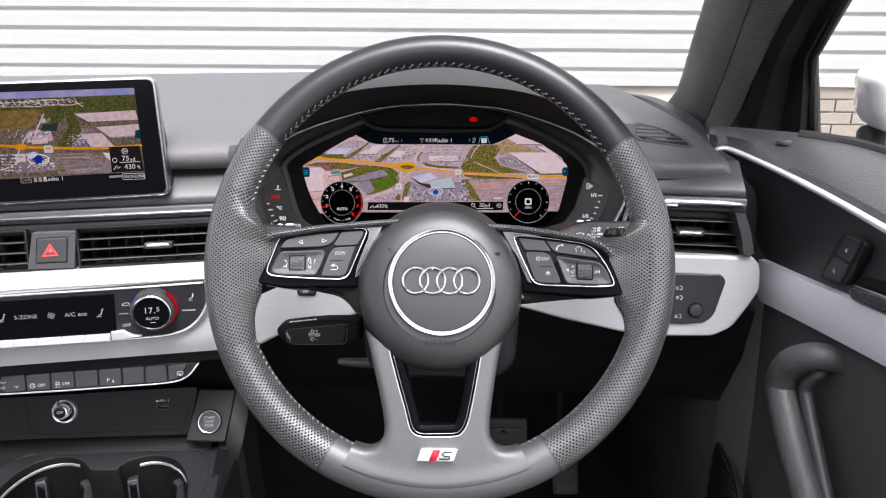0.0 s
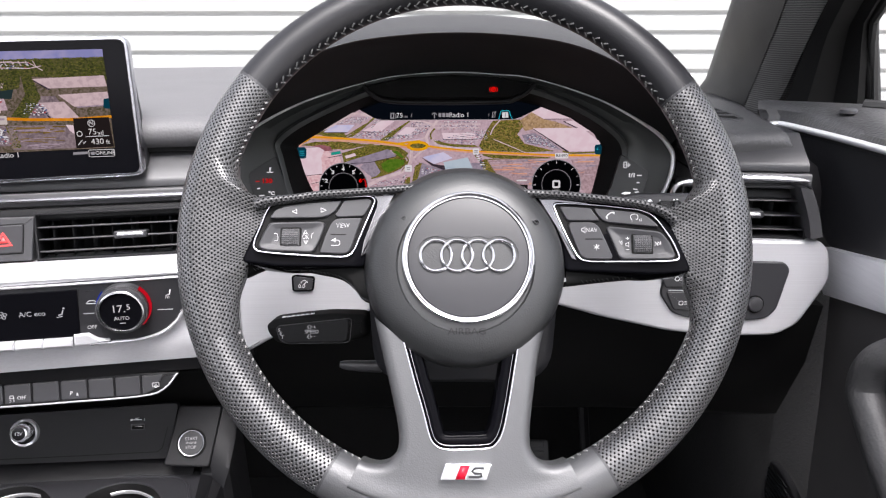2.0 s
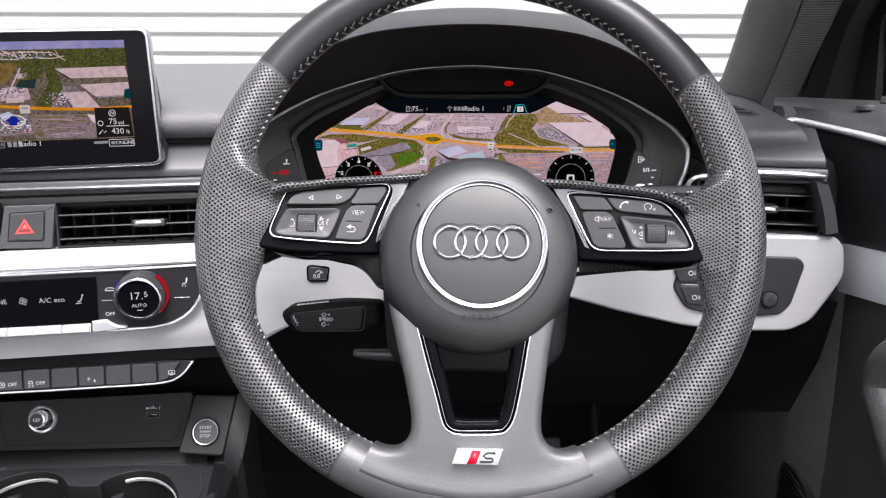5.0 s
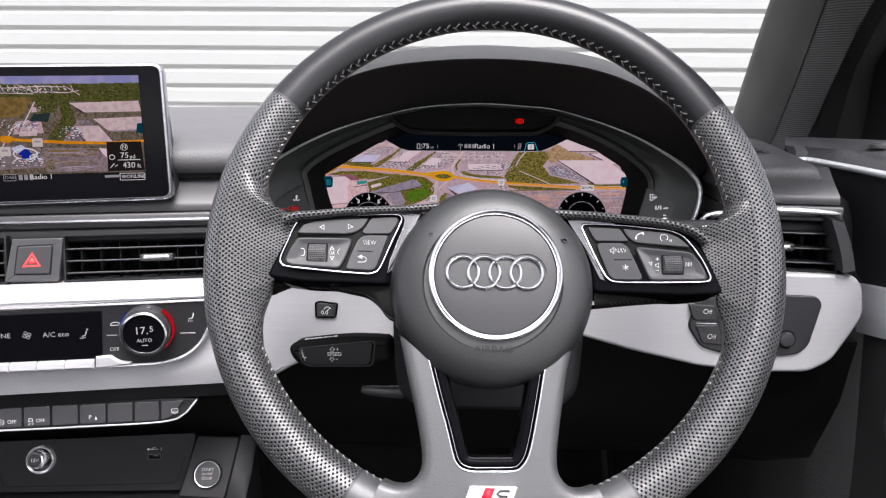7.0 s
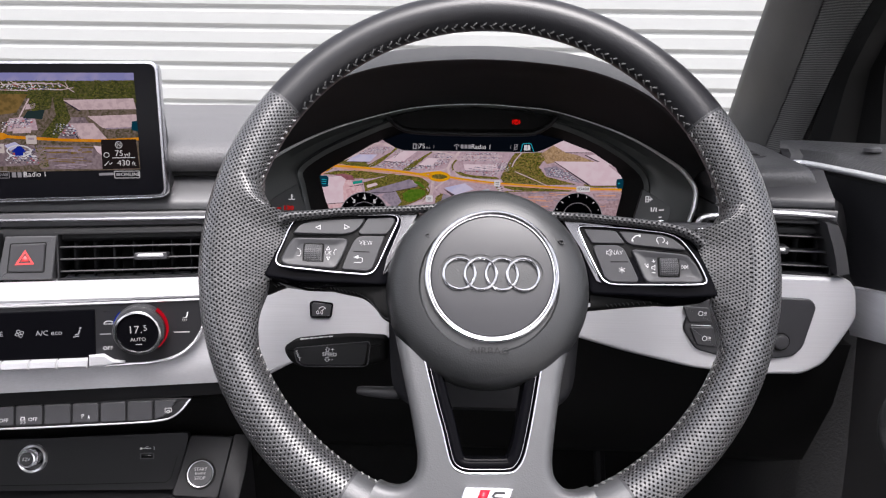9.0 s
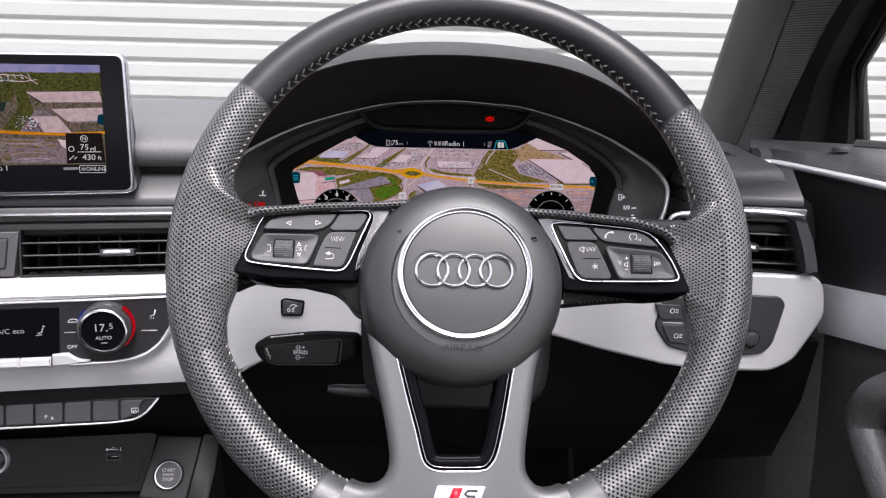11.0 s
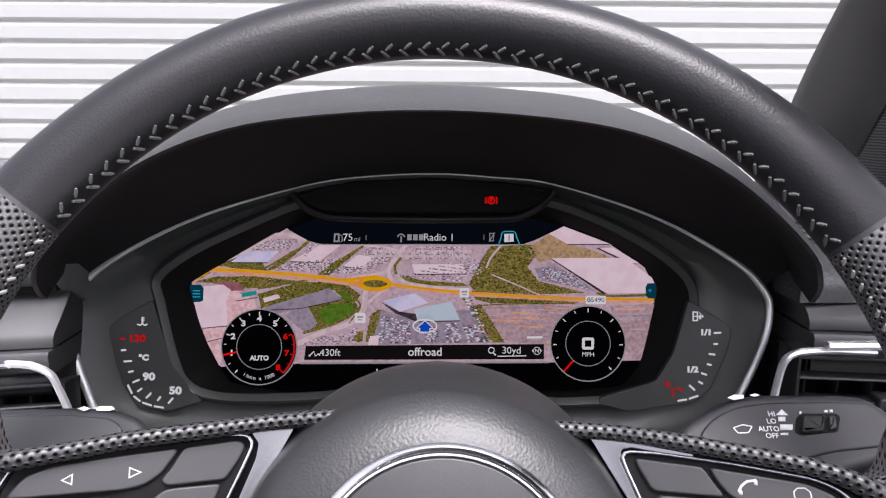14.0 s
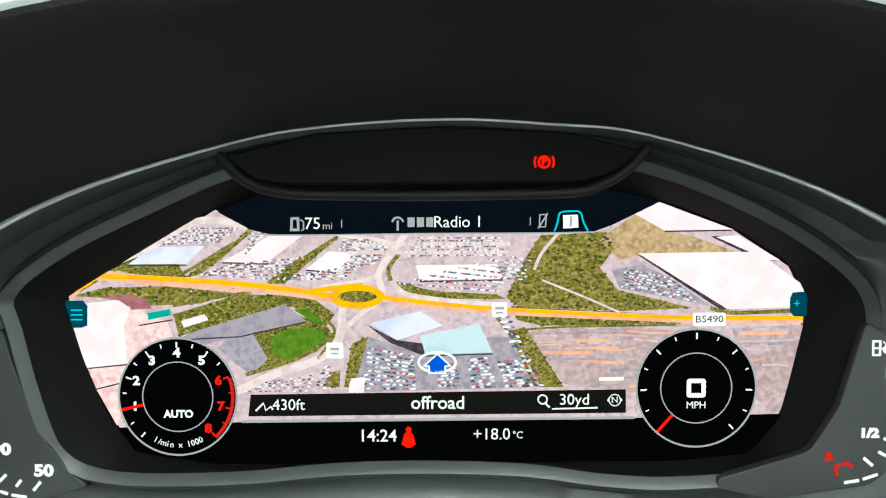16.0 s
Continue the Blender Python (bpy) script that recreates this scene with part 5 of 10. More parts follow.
bm = new_bm()
loft(bm, [[(x, y, 0.0082) for x, y in ridge_in], [(x, y, -0.0010) for x, y in by_angle(inset(lcd, -0.001))], [(x, y, -0.0032) for x, y in c]], close_u=True)
part("display_recess", bm, DEEP, cluster, "matte black recess")
bm = new_bm()
tube(bm, [(x, y, 0.0140) for x, y in outline], [0.0005 + 0.0019 * min(1.0, max(0.0, (0.085 - y) / 0.06)) for x, y in outline], 10)
part("chrome_rim", bm, BRIGHT, cluster, "thin chrome rim")
display = part("display", slab(new_bm(), inset(lcd, -0.002), -0.0060, -0.0034), glow("display_black", rgb(6, 7, 10)), cluster, "lit digital display showing an aerial map")
Z = -0.0033

# the aerial picture
PARKED = glow("map_car_park", rgb(206, 186, 188), rgb(184, 164, 168), 0.0045, rgb(216, 198, 200), (0.42, 0.64))
GRASS = glow("map_grass", rgb(112, 108, 48), rgb(70, 76, 30), 0.0022, rgb(160, 150, 78), (0.46, 0.64))
SCRUB = glow("map_scrub", rgb(124, 114, 54), rgb(72, 76, 28), 0.0034, rgb(164, 148, 86), (0.44, 0.62))
TAN = glow("map_tan_field", rgb(186, 160, 112), rgb(150, 128, 92), 0.004, rgb(208, 182, 140), (0.42, 0.66))
LAWN = glow("map_lawn", rgb(86, 130, 30), rgb(70, 112, 26), 0.004, rgb(104, 142, 44), (0.4, 0.7))
ROOF = glow("map_white_roof", rgb(250, 236, 234), rgb(243, 226, 226), 0.008)
ROOF_BLUE = glow("map_blue_roof", rgb(226, 230, 246), rgb(206, 216, 242), 0.010)
ROOF_AQUA = glow("map_aqua_roof", rgb(200, 226, 228), rgb(188, 216, 222), 0.008)
ROOF_GREY = glow("map_grey_roof", rgb(166, 160, 170), rgb(146, 142, 152), 0.004)
PINK = glow("map_pink_yard", rgb(240, 206, 202), rgb(224, 184, 182), 0.006, rgb(248, 222, 216))
MAROON = glow("map_maroon_yard", rgb(168, 112, 116), rgb(150, 98, 104), 0.003)
TARMAC = glow("map_tarmac", rgb(172, 166, 174), rgb(150, 145, 155), 0.003)
WASTE = glow("map_waste_ground", rgb(178, 156, 154), rgb(162, 142, 142), 0.005, rgb(208, 186, 184), (0.35, 0.7))
ROAD = glow("map_main_road", rgb(255, 188, 8), rgb(255, 172, 30), 0.006)
VERGE = glow("map_road_edge", rgb(238, 186, 150), rgb(226, 168, 138), 0.005)
LANE = glow("map_lane", rgb(232, 218, 212), rgb(214, 198, 194), 0.004)
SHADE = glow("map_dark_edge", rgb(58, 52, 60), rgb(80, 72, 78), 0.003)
LIT = glow("lit_white", rgb(248, 244, 244))
LIT_GREY = glow("lit_grey", rgb(168, 164, 168))
LIT_RED = glow("lit_red", rgb(255, 20, 12))
LIT_DIM_RED = glow("lit_dim_red", rgb(205, 30, 30))
LIT_TEAL = glow("lit_teal", rgb(40, 190, 210))
TAB = glow("display_tab", rgb(10, 66, 84))
BAR = glow("display_bar", rgb(22, 20, 20))
STATUS = glow("display_status_bar", rgb(9, 14, 22))
BLACK = glow("display_gauge_black", rgb(4, 4, 6))
BLUE = glow("lit_blue", rgb(16, 84, 210))


def layer(n):
    return Z + 0.00012 * n


def island_colours(name, stops):
    """Lit flecks, each in one of the colours."""
    m = glow(name, rgb(*stops[0][1]))
    n, l = m.node_tree.nodes, m.node_tree.links
    geo, ramp = n.new("ShaderNodeNewGeometry"), n.new("ShaderNodeValToRGB")
    ramp.color_ramp.interpolation = "CONSTANT"
    while len(ramp.color_ramp.elements) < len(stops):
        ramp.color_ramp.elements.new(0.5)
    for e, (p, col) in zip(ramp.color_ramp.elements, stops):
        e.position, e.color = p, rgb(*col)
    l.new(geo.outputs["Random Per Island"], ramp.inputs["Fac"])
    l.new(ramp.outputs["Color"], n["Emission"].inputs["Color"])
    return m


TREES = island_colours("map_tree", ((0.0, (96, 98, 36)), (0.30, (66, 74, 26)), (0.55, (140, 132, 54)), (0.78, (112, 116, 40)), (0.92, (176, 160, 84))))
DIM_TREES = island_colours("small_map_tree", ((0.0, (92, 96, 44)), (0.35, (66, 72, 30)), (0.60, (122, 116, 60)), (0.85, (104, 104, 46))))


def inside(x, y, poly):
    odd = False
    for (x0, y0), (x1, y1) in zip(poly, list(poly[1:]) + [poly[0]]):
        if (y0 > y) != (y1 > y) and x < x0 + (x1 - x0) * (y - y0) / (y1 - y0):
            odd = not odd
    return odd


def trees(poly, size, z, parent, mat, dense=0.9):
    """Tree crowns and bushes strewn over a patch of the aerial picture, as one mesh."""
    bm = new_bm()
    xs, ys = [p[0] for p in poly], [p[1] for p in poly]
    for i in range(int(dense * (max(xs) - min(xs)) * (max(ys) - min(ys)) / (size * size * 0.6))):
        x, y = random.uniform(min(xs), max(xs)), random.uniform(min(ys), max(ys))
        if inside(x, y, poly):
            r, k0 = size * random.uniform(0.25, 0.62), random.uniform(0, 1)
            bm.faces.new([bm.verts.new((x + r * random.uniform(0.7, 1.2) * math.cos(k0 + k * math.pi / 3), y + 0.62 * r * random.uniform(0.7, 1.2) * math.sin(k0 + k * math.pi / 3), z)) for k in range(6)])
    if bm.faces:
        return tagged(part("map_tree", bm, mat, parent), kind="stuff")
    bm.free()


def streaks(poly, count, z, parent, mats):
    """Worn tracks over a patch of bare ground."""
    xs, ys = [p[0] for p in poly], [p[1] for p in poly]
    for i in range(count):
        x, y, w = random.uniform(min(xs), max(xs)), random.uniform(min(ys), max(ys)), random.uniform(0.004, 0.014)
        ends = [(x - w, y + random.uniform(-0.001, 0.001)), (x, y + random.uniform(-0.0008, 0.0008)), (x + w, y + random.uniform(-0.001, 0.001))]
        if all(inside(*p, poly) for p in ends):
            tile("map_track", ribbon(spline(ends, 4), random.uniform(0.0004, 0.0014)), z + i * 1e-6, random.choice(mats), parent)


tile("map_ground", [(-0.1559, 0.025), (-0.1267, 0.0423), (-0.0961, 0.0604), (-0.0818, 0.0526), (-0.073, 0.0505), (0.0533, 0.0509), (0.0599, 0.0535), (0.0785, 0.0631), (0.1083, 0.0519), (0.131, 0.037), (0.1382, 0.0225), (0.1316, -0.0115), (0.1287, -0.024), (-0.1367, -0.0277), (-0.1462, -0.0083)], layer(1), PARKED, display)
for m, n, pts in (
    (GRASS, 2, [(-0.1385, 0.0368), (-0.1244, 0.043), (-0.1133, 0.0423), (-0.1086, 0.0335), (-0.1225, 0.034)]),
    (SCRUB, 2, [(-0.155, 0.0261), (-0.1405, 0.0296), (-0.1159, 0.03), (-0.0891, 0.0272), (-0.1026, 0.023), (-0.1228, 0.0222), (-0.1283, 0.0251)]),
    (GRASS, 2, [(-0.1139, 0.0187), (-0.0868, 0.0267), (-0.0589, 0.0257), (-0.049, 0.0185), (-0.054, 0.0117), (-0.0664, 0.0221), (-0.1006, 0.013), (-0.1119, 0.0097)]),
    (GRASS, 2, [(-0.0922, 0.0074), (-0.0646, 0.0185), (-0.0531, 0.014), (-0.0496, 0.0095), (-0.0649, 0.0005), (-0.0819, -0.0053), (-0.0852, 0.0006)]),
    (LAWN, 3, [(-0.0756, 0.0082), (-0.0692, 0.0122), (-0.0602, 0.0133), (-0.0536, 0.0117), (-0.0527, 0.0072), (-0.0568, 0.0032), (-0.0694, 0), (-0.0743, 0.0032)]),
    (LAWN, 3, [(-0.0655, 0.0203), (-0.0606, 0.0172), (-0.0544, 0.0135), (-0.0535, 0.0151), (-0.0601, 0.0207)]),
    (SCRUB, 2, [(0.0193, 0.0249), (0.0268, 0.0404), (0.033, 0.0497), (0.059, 0.0509), (0.0626, 0.0447), (0.0565, 0.0367), (0.0636, 0.0278), (0.0934, 0.0205), (0.0646, 0.0193), (0.0246, 0.0213)]),
    (TAN, 2, [(0.056, 0.048), (0.0704, 0.0579), (0.0819, 0.0512), (0.0934, 0.0489), (0.1129, 0.0418), (0.0754, 0.0424), (0.0644, 0.0398)]),
    (GRASS, 3, [(-0.0265, 0.0318), (-0.0199, 0.0306), (-0.011, 0.0277), (0.0157, 0.0262), (0.0193, 0.0244), (-0.0065, 0.0245), (-0.0243, 0.0282)]),
    (GRASS, 3, [(-0.109, 0.0335), (-0.0886, 0.0477), (-0.0818, 0.0539), (-0.0805, 0.0525), (-0.0955, 0.0397), (-0.1034, 0.0344)]),
    (GRASS, 3, [(-0.0756, 0.0307), (-0.0609, 0.042), (-0.0485, 0.0497), (-0.0463, 0.0497), (-0.0553, 0.0426), (-0.0689, 0.0309)]),
    (GRASS, 3, [(0.0213, 0.0215), (0.0912, 0.0174), (0.089, 0.0143), (0.0335, 0.0136), (0.0235, 0.0159)]),
    (SCRUB, 3, [(0.0212, 0.0114), (0.0268, 0.0132), (0.0425, -0.0112), (0.0335, -0.0112)]),
    (SCRUB, 3, [(-0.0458, -0.0109), (-0.0424, 0.0067), (-0.0357, 0.0094), (-0.039, -0.0019), (-0.0418, -0.0114)]),
    (SCRUB, 3, [(-0.0539, -0.0109), (-0.0516, -0.005), (-0.0471, -0.0041), (-0.0476, -0.0109)]),
    (WASTE, 2, [(0.0279, 0.0109), (0.0424, 0.014), (0.0823, 0.0152), (0.0957, 0.0133), (0.0871, -0.0114), (0.0693, -0.0136), (0.0425, -0.0099)]),
    (WASTE, 2, [(0.109, 0.0124), (0.1373, 0.0136), (0.1316, -0.0115), (0.1283, -0.0238), (0.1161, -0.0138)]),
    (TARMAC, 2, [(-0.0357, 0.0094), (-0.0156, 0.0025), (0.0134, 0.0092), (0.0212, 0.0092), (0.0335, -0.0112), (-0.0445, -0.0132)]),
    (TARMAC, 2, [(0.0611, 0.0358), (0.0733, 0.038), (0.0866, 0.0312), (0.1004, 0.0211), (0.0822, 0.025), (0.0645, 0.0282)]),
    (PINK, 2, [(-0.1565, 0.023), (-0.1295, 0.0238), (-0.1251, 0.0188), (-0.1163, 0.0154), (-0.1142, 0.0097), (-0.128, -0.0015), (-0.1378, -0.0266), (-0.1463, -0.0106), (-0.1547, 0.0099)]),
    (ROOF, 3, [(-0.1479, 0.0234), (-0.1362, 0.0245), (-0.1309, 0.0215), (-0.1338, 0.0143), (-0.1329, -0.0011), (-0.1529, -0.0042), (-0.1563, 0.0144)]),
    (MAROON, 3, [(-0.1429, 0.0254), (-0.1339, 0.0269), (-0.125, 0.0251), (-0.1224, 0.021), (-0.1307, 0.0206), (-0.1351, 0.0242)]),
    (TARMAC, 3, [(-0.0917, 0.0096), (-0.0827, 0.0118), (-0.0762, 0.0005), (-0.083, -0.0058), (-0.0888, -0.0017), (-0.0963, 0.0051)]),
    (ROOF_GREY, 4, [(-0.1119, 0.0088), (-0.1062, 0.0115), (-0.069, 0.0226), (-0.0606, 0.0158), (-0.0872, 0.0101), (-0.1075, 0.0047)]),
    (ROOF, 4, [(-0.1108, 0.016), (-0.1014, 0.0187), (-0.0996, 0.0164), (-0.1096, 0.0133)]),
    (glow("map_teal_roof", rgb(24, 168, 146)), 4, [(-0.1242, 0.0192), (-0.1152, 0.0208), (-0.1148, 0.0183), (-0.1239, 0.0165)]),
    (ROOF_BLUE, 4, [(-0.1313, 0.0388), (-0.1217, 0.0457), (-0.1007, 0.046), (-0.1078, 0.0389)]),
    (ROOF, 4, [(-0.0937, 0.0397), (-0.0748, 0.0499), (-0.0619, 0.0498), (-0.0759, 0.0392)]),
    (ROOF, 4, [(-0.0603, 0.0366), (-0.0513, 0.0437), (-0.0406, 0.043), (-0.0483, 0.0355)]),
    (ROOF, 4, [(-0.0167, 0.038), (0.0157, 0.0383), (0.0179, 0.0325), (-0.0149, 0.032)]),
    (SHADE, 4, [(0.071, 0.042), (0.0741, 0.0411), (0.108, 0.0198), (0.1044, 0.0198)]),
    (ROOF, 5, [(0.0714, 0.0424), (0.1184, 0.0428), (0.1378, 0.0288), (0.1358, 0.0208), (0.1071, 0.02)]),
    (ROOF, 4, [(0.0698, 0.0581), (0.0787, 0.0629), (0.1088, 0.0517), (0.0819, 0.0514)]),
    (SHADE, 4, [(0.1, 0.0489), (0.1031, 0.0491), (0.1262, 0.039), (0.1195, 0.0395)]),
    (ROOF, 5, [(0.1022, 0.0487), (0.111, 0.0493), (0.1275, 0.0395), (0.1231, 0.0393)]),
    (SHADE, 4, [(-0.0365, 0.0144), (-0.0245, 0.008), (-0.0134, 0.0066), (-0.0134, 0.0016), (-0.0268, 0.0067)]),
    (ROOF_BLUE, 5, [(-0.0352, 0.0148), (-0.015, 0.0196), (-0.0059, 0.0138), (-0.0241, 0.008)]),
    (ROOF_AQUA, 5, [(-0.0151, 0.0098), (0.0086, 0.0146), (0.0139, 0.0029), (-0.0129, 0.0021)]),
    (ROOF, 5, [(-0.0435, -0.0075), (-0.0372, -0.0069), (-0.0377, -0.0132), (-0.044, -0.0132)]),
):
    tile("map_patch", pts, layer(n), m, display)
    if m in (GRASS, SCRUB):
        trees(pts, 0.0017 if pts[0][1] < 0.03 else 0.0013, layer(n) + 0.00003, display, TREES)
    elif m is WASTE:
        streaks(pts, 60, layer(n) + 0.00003, display, (PARKED, TARMAC, VERGE))
for m, n, w, pts in (
    (LANE, 5, 13, [(-0.1545, 0.027), (-0.1403, 0.0377), (-0.1221, 0.0457), (-0.1063, 0.0549), (-0.0951, 0.0562), (-0.0836, 0.0535)]),
    (LANE, 5, 15, [(-0.0895, -0.013), (-0.0763, -0.0067), (-0.056, 0.0004), (-0.0478, 0.0081), (-0.0458, 0.0211)]),
    (LANE, 5, 9, [(-0.0441, 0.0135), (-0.0378, 0.0193), (-0.0329, 0.0224)]),
    (LANE, 5, 12, [(-0.0297, 0.0273), (-0.0314, 0.0345), (-0.0264, 0.0429), (-0.0206, 0.0504)]),
    (LANE, 5, 9, [(-0.0555, 0.0292), (-0.0377, 0.0318), (-0.0305, 0.0349)]),
    (LANE, 5, 8, [(-0.0472, 0.0501), (-0.033, 0.0483), (-0.0255, 0.0465)]),
    (LANE, 4, 6, [(0.0304, 0.036), (0.0334, 0.0426), (0.0401, 0.0506)]),
    (LANE, 4, 4, [(0.0335, 0.0319), (0.0512, 0.0247), (0.0646, 0.0188)]),
    (LANE, 4, 9, [(-0.0265, 0.0318), (-0.0199, 0.0264), (-0.0021, 0.0236), (0.0201, 0.0217)]),
    (VERGE, 6, 19, [(-0.1559, 0.0261), (-0.1453, 0.0342), (-0.127, 0.0327), (-0.0912, 0.0303), (-0.0645, 0.0275), (-0.0467, 0.0243)]),
    (VERGE, 6, 14, [(-0.0306, 0.0251), (-0.011, 0.0223), (0.0201, 0.0195), (0.0646, 0.0173), (0.0956, 0.016), (0.137, 0.0158)]),
    (ROAD, 7, 8, [(-0.1549, 0.0279), (-0.1477, 0.031), (-0.1435, 0.0346)]),
    (ROAD, 7, 9, [(-0.1471, 0.0355), (-0.1404, 0.0341), (-0.127, 0.0336), (-0.0912, 0.0312), (-0.0645, 0.0282), (-0.0467, 0.0252)]),
    (ROAD, 7, 9, [(-0.06, 0.0275), (-0.0511, 0.0288), (-0.0377, 0.0303)]),
    (ROAD, 7, 7, [(-0.0315, 0.0255), (-0.011, 0.023), (0.0201, 0.0202), (0.0646, 0.0177), (0.0956, 0.0167), (0.137, 0.0165)]),
):
    tile("map_road", ribbon(spline(pts, 5), w * K), layer(n), m, display)
RC = (-0.04, 0.0256)
oval = [(RC[0] + 50 * K * math.cos(t * math.pi / 20), RC[1] + 23 * K * math.sin(t * math.pi / 20)) for t in range(40)]
part("map_roundabout", hoop(new_bm(), oval, 12 * K, layer(7), layer(8)), ROAD, display)
tile("map_island", [(RC[0] + 39 * K * math.cos(t * math.pi / 12), RC[1] + 13 * K * math.sin(t * math.pi / 12)) for t in range(24)], layer(7), GRASS, display)


def car_colours(name):
    """Small lit blocks, each in one of the colours of parked cars."""
    return island_colours(name, ((0.0, (244, 240, 244)), (0.34, (84, 80, 94)), (0.50, (196, 84, 92)), (0.60, (140, 134, 148)), (0.78, (226, 214, 220)), (0.93, (76, 96, 150))))


CARS = car_colours("map_cars")


def cars(quad, rows, cols, size, z, parent, fill=0.85):
    """Parked cars in rows over a four-cornered patch, as one mesh."""
    bm = new_bm()
    p = [Vector(q) for q in quad]
    for i in range(rows):
        for j in range(cols):
            if random.random() > fill:
                continue
            u, v = (j + 0.5 + random.uniform(-0.2, 0.2)) / cols, (i + 0.5) / rows
            c = p[0].lerp(p[1], u).lerp(p[3].lerp(p[2], u), v)
            w, h = size * random.uniform(0.8, 1.2), size * random.uniform(0.5, 0.75)
            s = random.choice((-0.4, 0.4)) * h
            vs = [bm.verts.new((c.x + dx, c.y + dy, z)) for dx, dy in ((-w / 2 - s, -h / 2), (w / 2 - s, -h / 2), (w / 2 + s, h / 2), (-w / 2 + s, h / 2))]
            bm.faces.new(vs)
    return tagged(part("parked_traffic", bm, CARS, parent), kind="stuff")


for quad, r, c_, s in (
    ([(-0.0382, -0.0123), (-0.0169, -0.0124), (-0.0179, 0.0021), (-0.0357, 0.0058)], 6, 10, 9), ([(-0.0079, -0.0111), (0.0011, -0.0111), (-0.0009, -0.0007), (-0.0078, -0.002)], 4, 5, 9),
    ([(0.0056, -0.0116), (0.0156, -0.0116), (0.0116, 0.0015), (0.0036, 0.0002)], 6, 4, 10), ([(0.0192, -0.0112), (0.0291, -0.0112), (0.0237, 0.0001), (0.0157, -0.0003)], 6, 4, 10),
    ([(0.0286, -0.0112), (0.0349, -0.0112), (0.0201, 0.0181), (0.0157, 0.0182)], 9, 2, 11), ([(0.0645, 0.0287), (0.0955, 0.0223), (0.0844, 0.033), (0.0666, 0.0367)], 4, 14, 7),
    ([(-0.1034, 0.0344), (-0.0756, 0.032), (-0.0598, 0.0418), (-0.091, 0.0388)], 4, 16, 7), ([(-0.1199, 0.0461), (-0.0953, 0.0473), (-0.0863, 0.0535), (-0.1063, 0.0536)], 4, 18, 6),
    ([(-0.0265, 0.03), (0.0157, 0.0267), (0.0268, 0.0382), (0.0157, 0.0409)], 4, 26, 7), ([(-0.0733, 0.0325), (-0.0466, 0.0319), (-0.0376, 0.0385), (-0.0599, 0.0351)], 3, 14, 7),
    ([(-0.0198, 0.0411), (0.0202, 0.0414), (0.018, 0.0493), (-0.0153, 0.0495)], 4, 24, 6), ([(-0.0465, 0.0363), (-0.0322, 0.0385), (-0.0264, 0.0469), (-0.0375, 0.0483)], 5, 9, 7),
    ([(-0.1275, 0.047), (-0.1217, 0.0465), (-0.113, 0.0527), (-0.1152, 0.0536)], 4, 5, 6), ([(-0.0473, 0.0439), (-0.0375, 0.0434), (-0.0339, 0.0487), (-0.045, 0.0488)], 3, 7, 6), ([(0.0157, 0.032), (0.0268, 0.0315), (0.0299, 0.04), (0.0202, 0.0422)], 4, 7, 6), ([(-0.1137, 0.0277), (-0.1046, 0.0322), (-0.0756, 0.0307), (-0.0868, 0.0276)], 1, 4, 5), ([(-0.1257, 0.0007), (-0.1076, 0.0006), (-0.1052, 0.0074), (-0.1142, 0.0088)], 3, 6, 6), ([(-0.0877, -0.0131), (-0.0607, -0.0131), (-0.056, -0.005), (-0.0763, -0.0085)], 3, 8, 7),
    ([(-0.058, -0.0118), (-0.053, -0.0118), (-0.0493, -0.0018), (-0.0533, -0.0023)], 5, 2, 9), ([(-0.0854, 0.041), (-0.0797, 0.0477), (-0.0752, 0.0516), (-0.0819, 0.0517)], 3, 6, 6),
):
    cars(quad, round(r * 1.7), round(c_ * 1.6), s * 0.66 * K, layer(6), display)

for pts in ([(-0.1135, 0.0336), (-0.1067, 0.0366), (-0.0999, 0.0406), (-0.0886, 0.0473)], [(-0.122, 0.034), (-0.1359, 0.035), (-0.138, 0.0373)], [(-0.0756, 0.0309), (-0.0688, 0.0365), (-0.062, 0.0413)], [(-0.0265, 0.0318), (-0.0274, 0.0367), (-0.0233, 0.0425)], [(-0.0199, 0.0291), (-0.0021, 0.0263), (0.0157, 0.0258)], [(-0.0379, 0.0094), (-0.0407, 0.0004), (-0.0445, -0.0109)], [(0.0157, 0.0168), (0.0228, 0.0069), (0.0309, -0.0107)], [(0.0201, 0.0114), (0.0424, 0.0131), (0.0868, 0.0138)], [(-0.1138, 0.0221), (-0.0958, 0.0254), (-0.0824, 0.0276)], [(-0.0557, 0.0185), (-0.0491, 0.0117), (-0.056, 0.0004)], [(0.0424, 0.0189), (0.069, 0.0175), (0.0912, 0.0165)], [(0.1004, 0.0205), (0.1089, 0.0186), (0.1354, 0.0194)], [(-0.0853, -0.0058), (-0.0649, 0.0005), (-0.0514, 0.0081)]):
    tile("map_hedge", ribbon(spline(pts, 4), random.uniform(4, 8) * K), layer(5), GRASS, display)
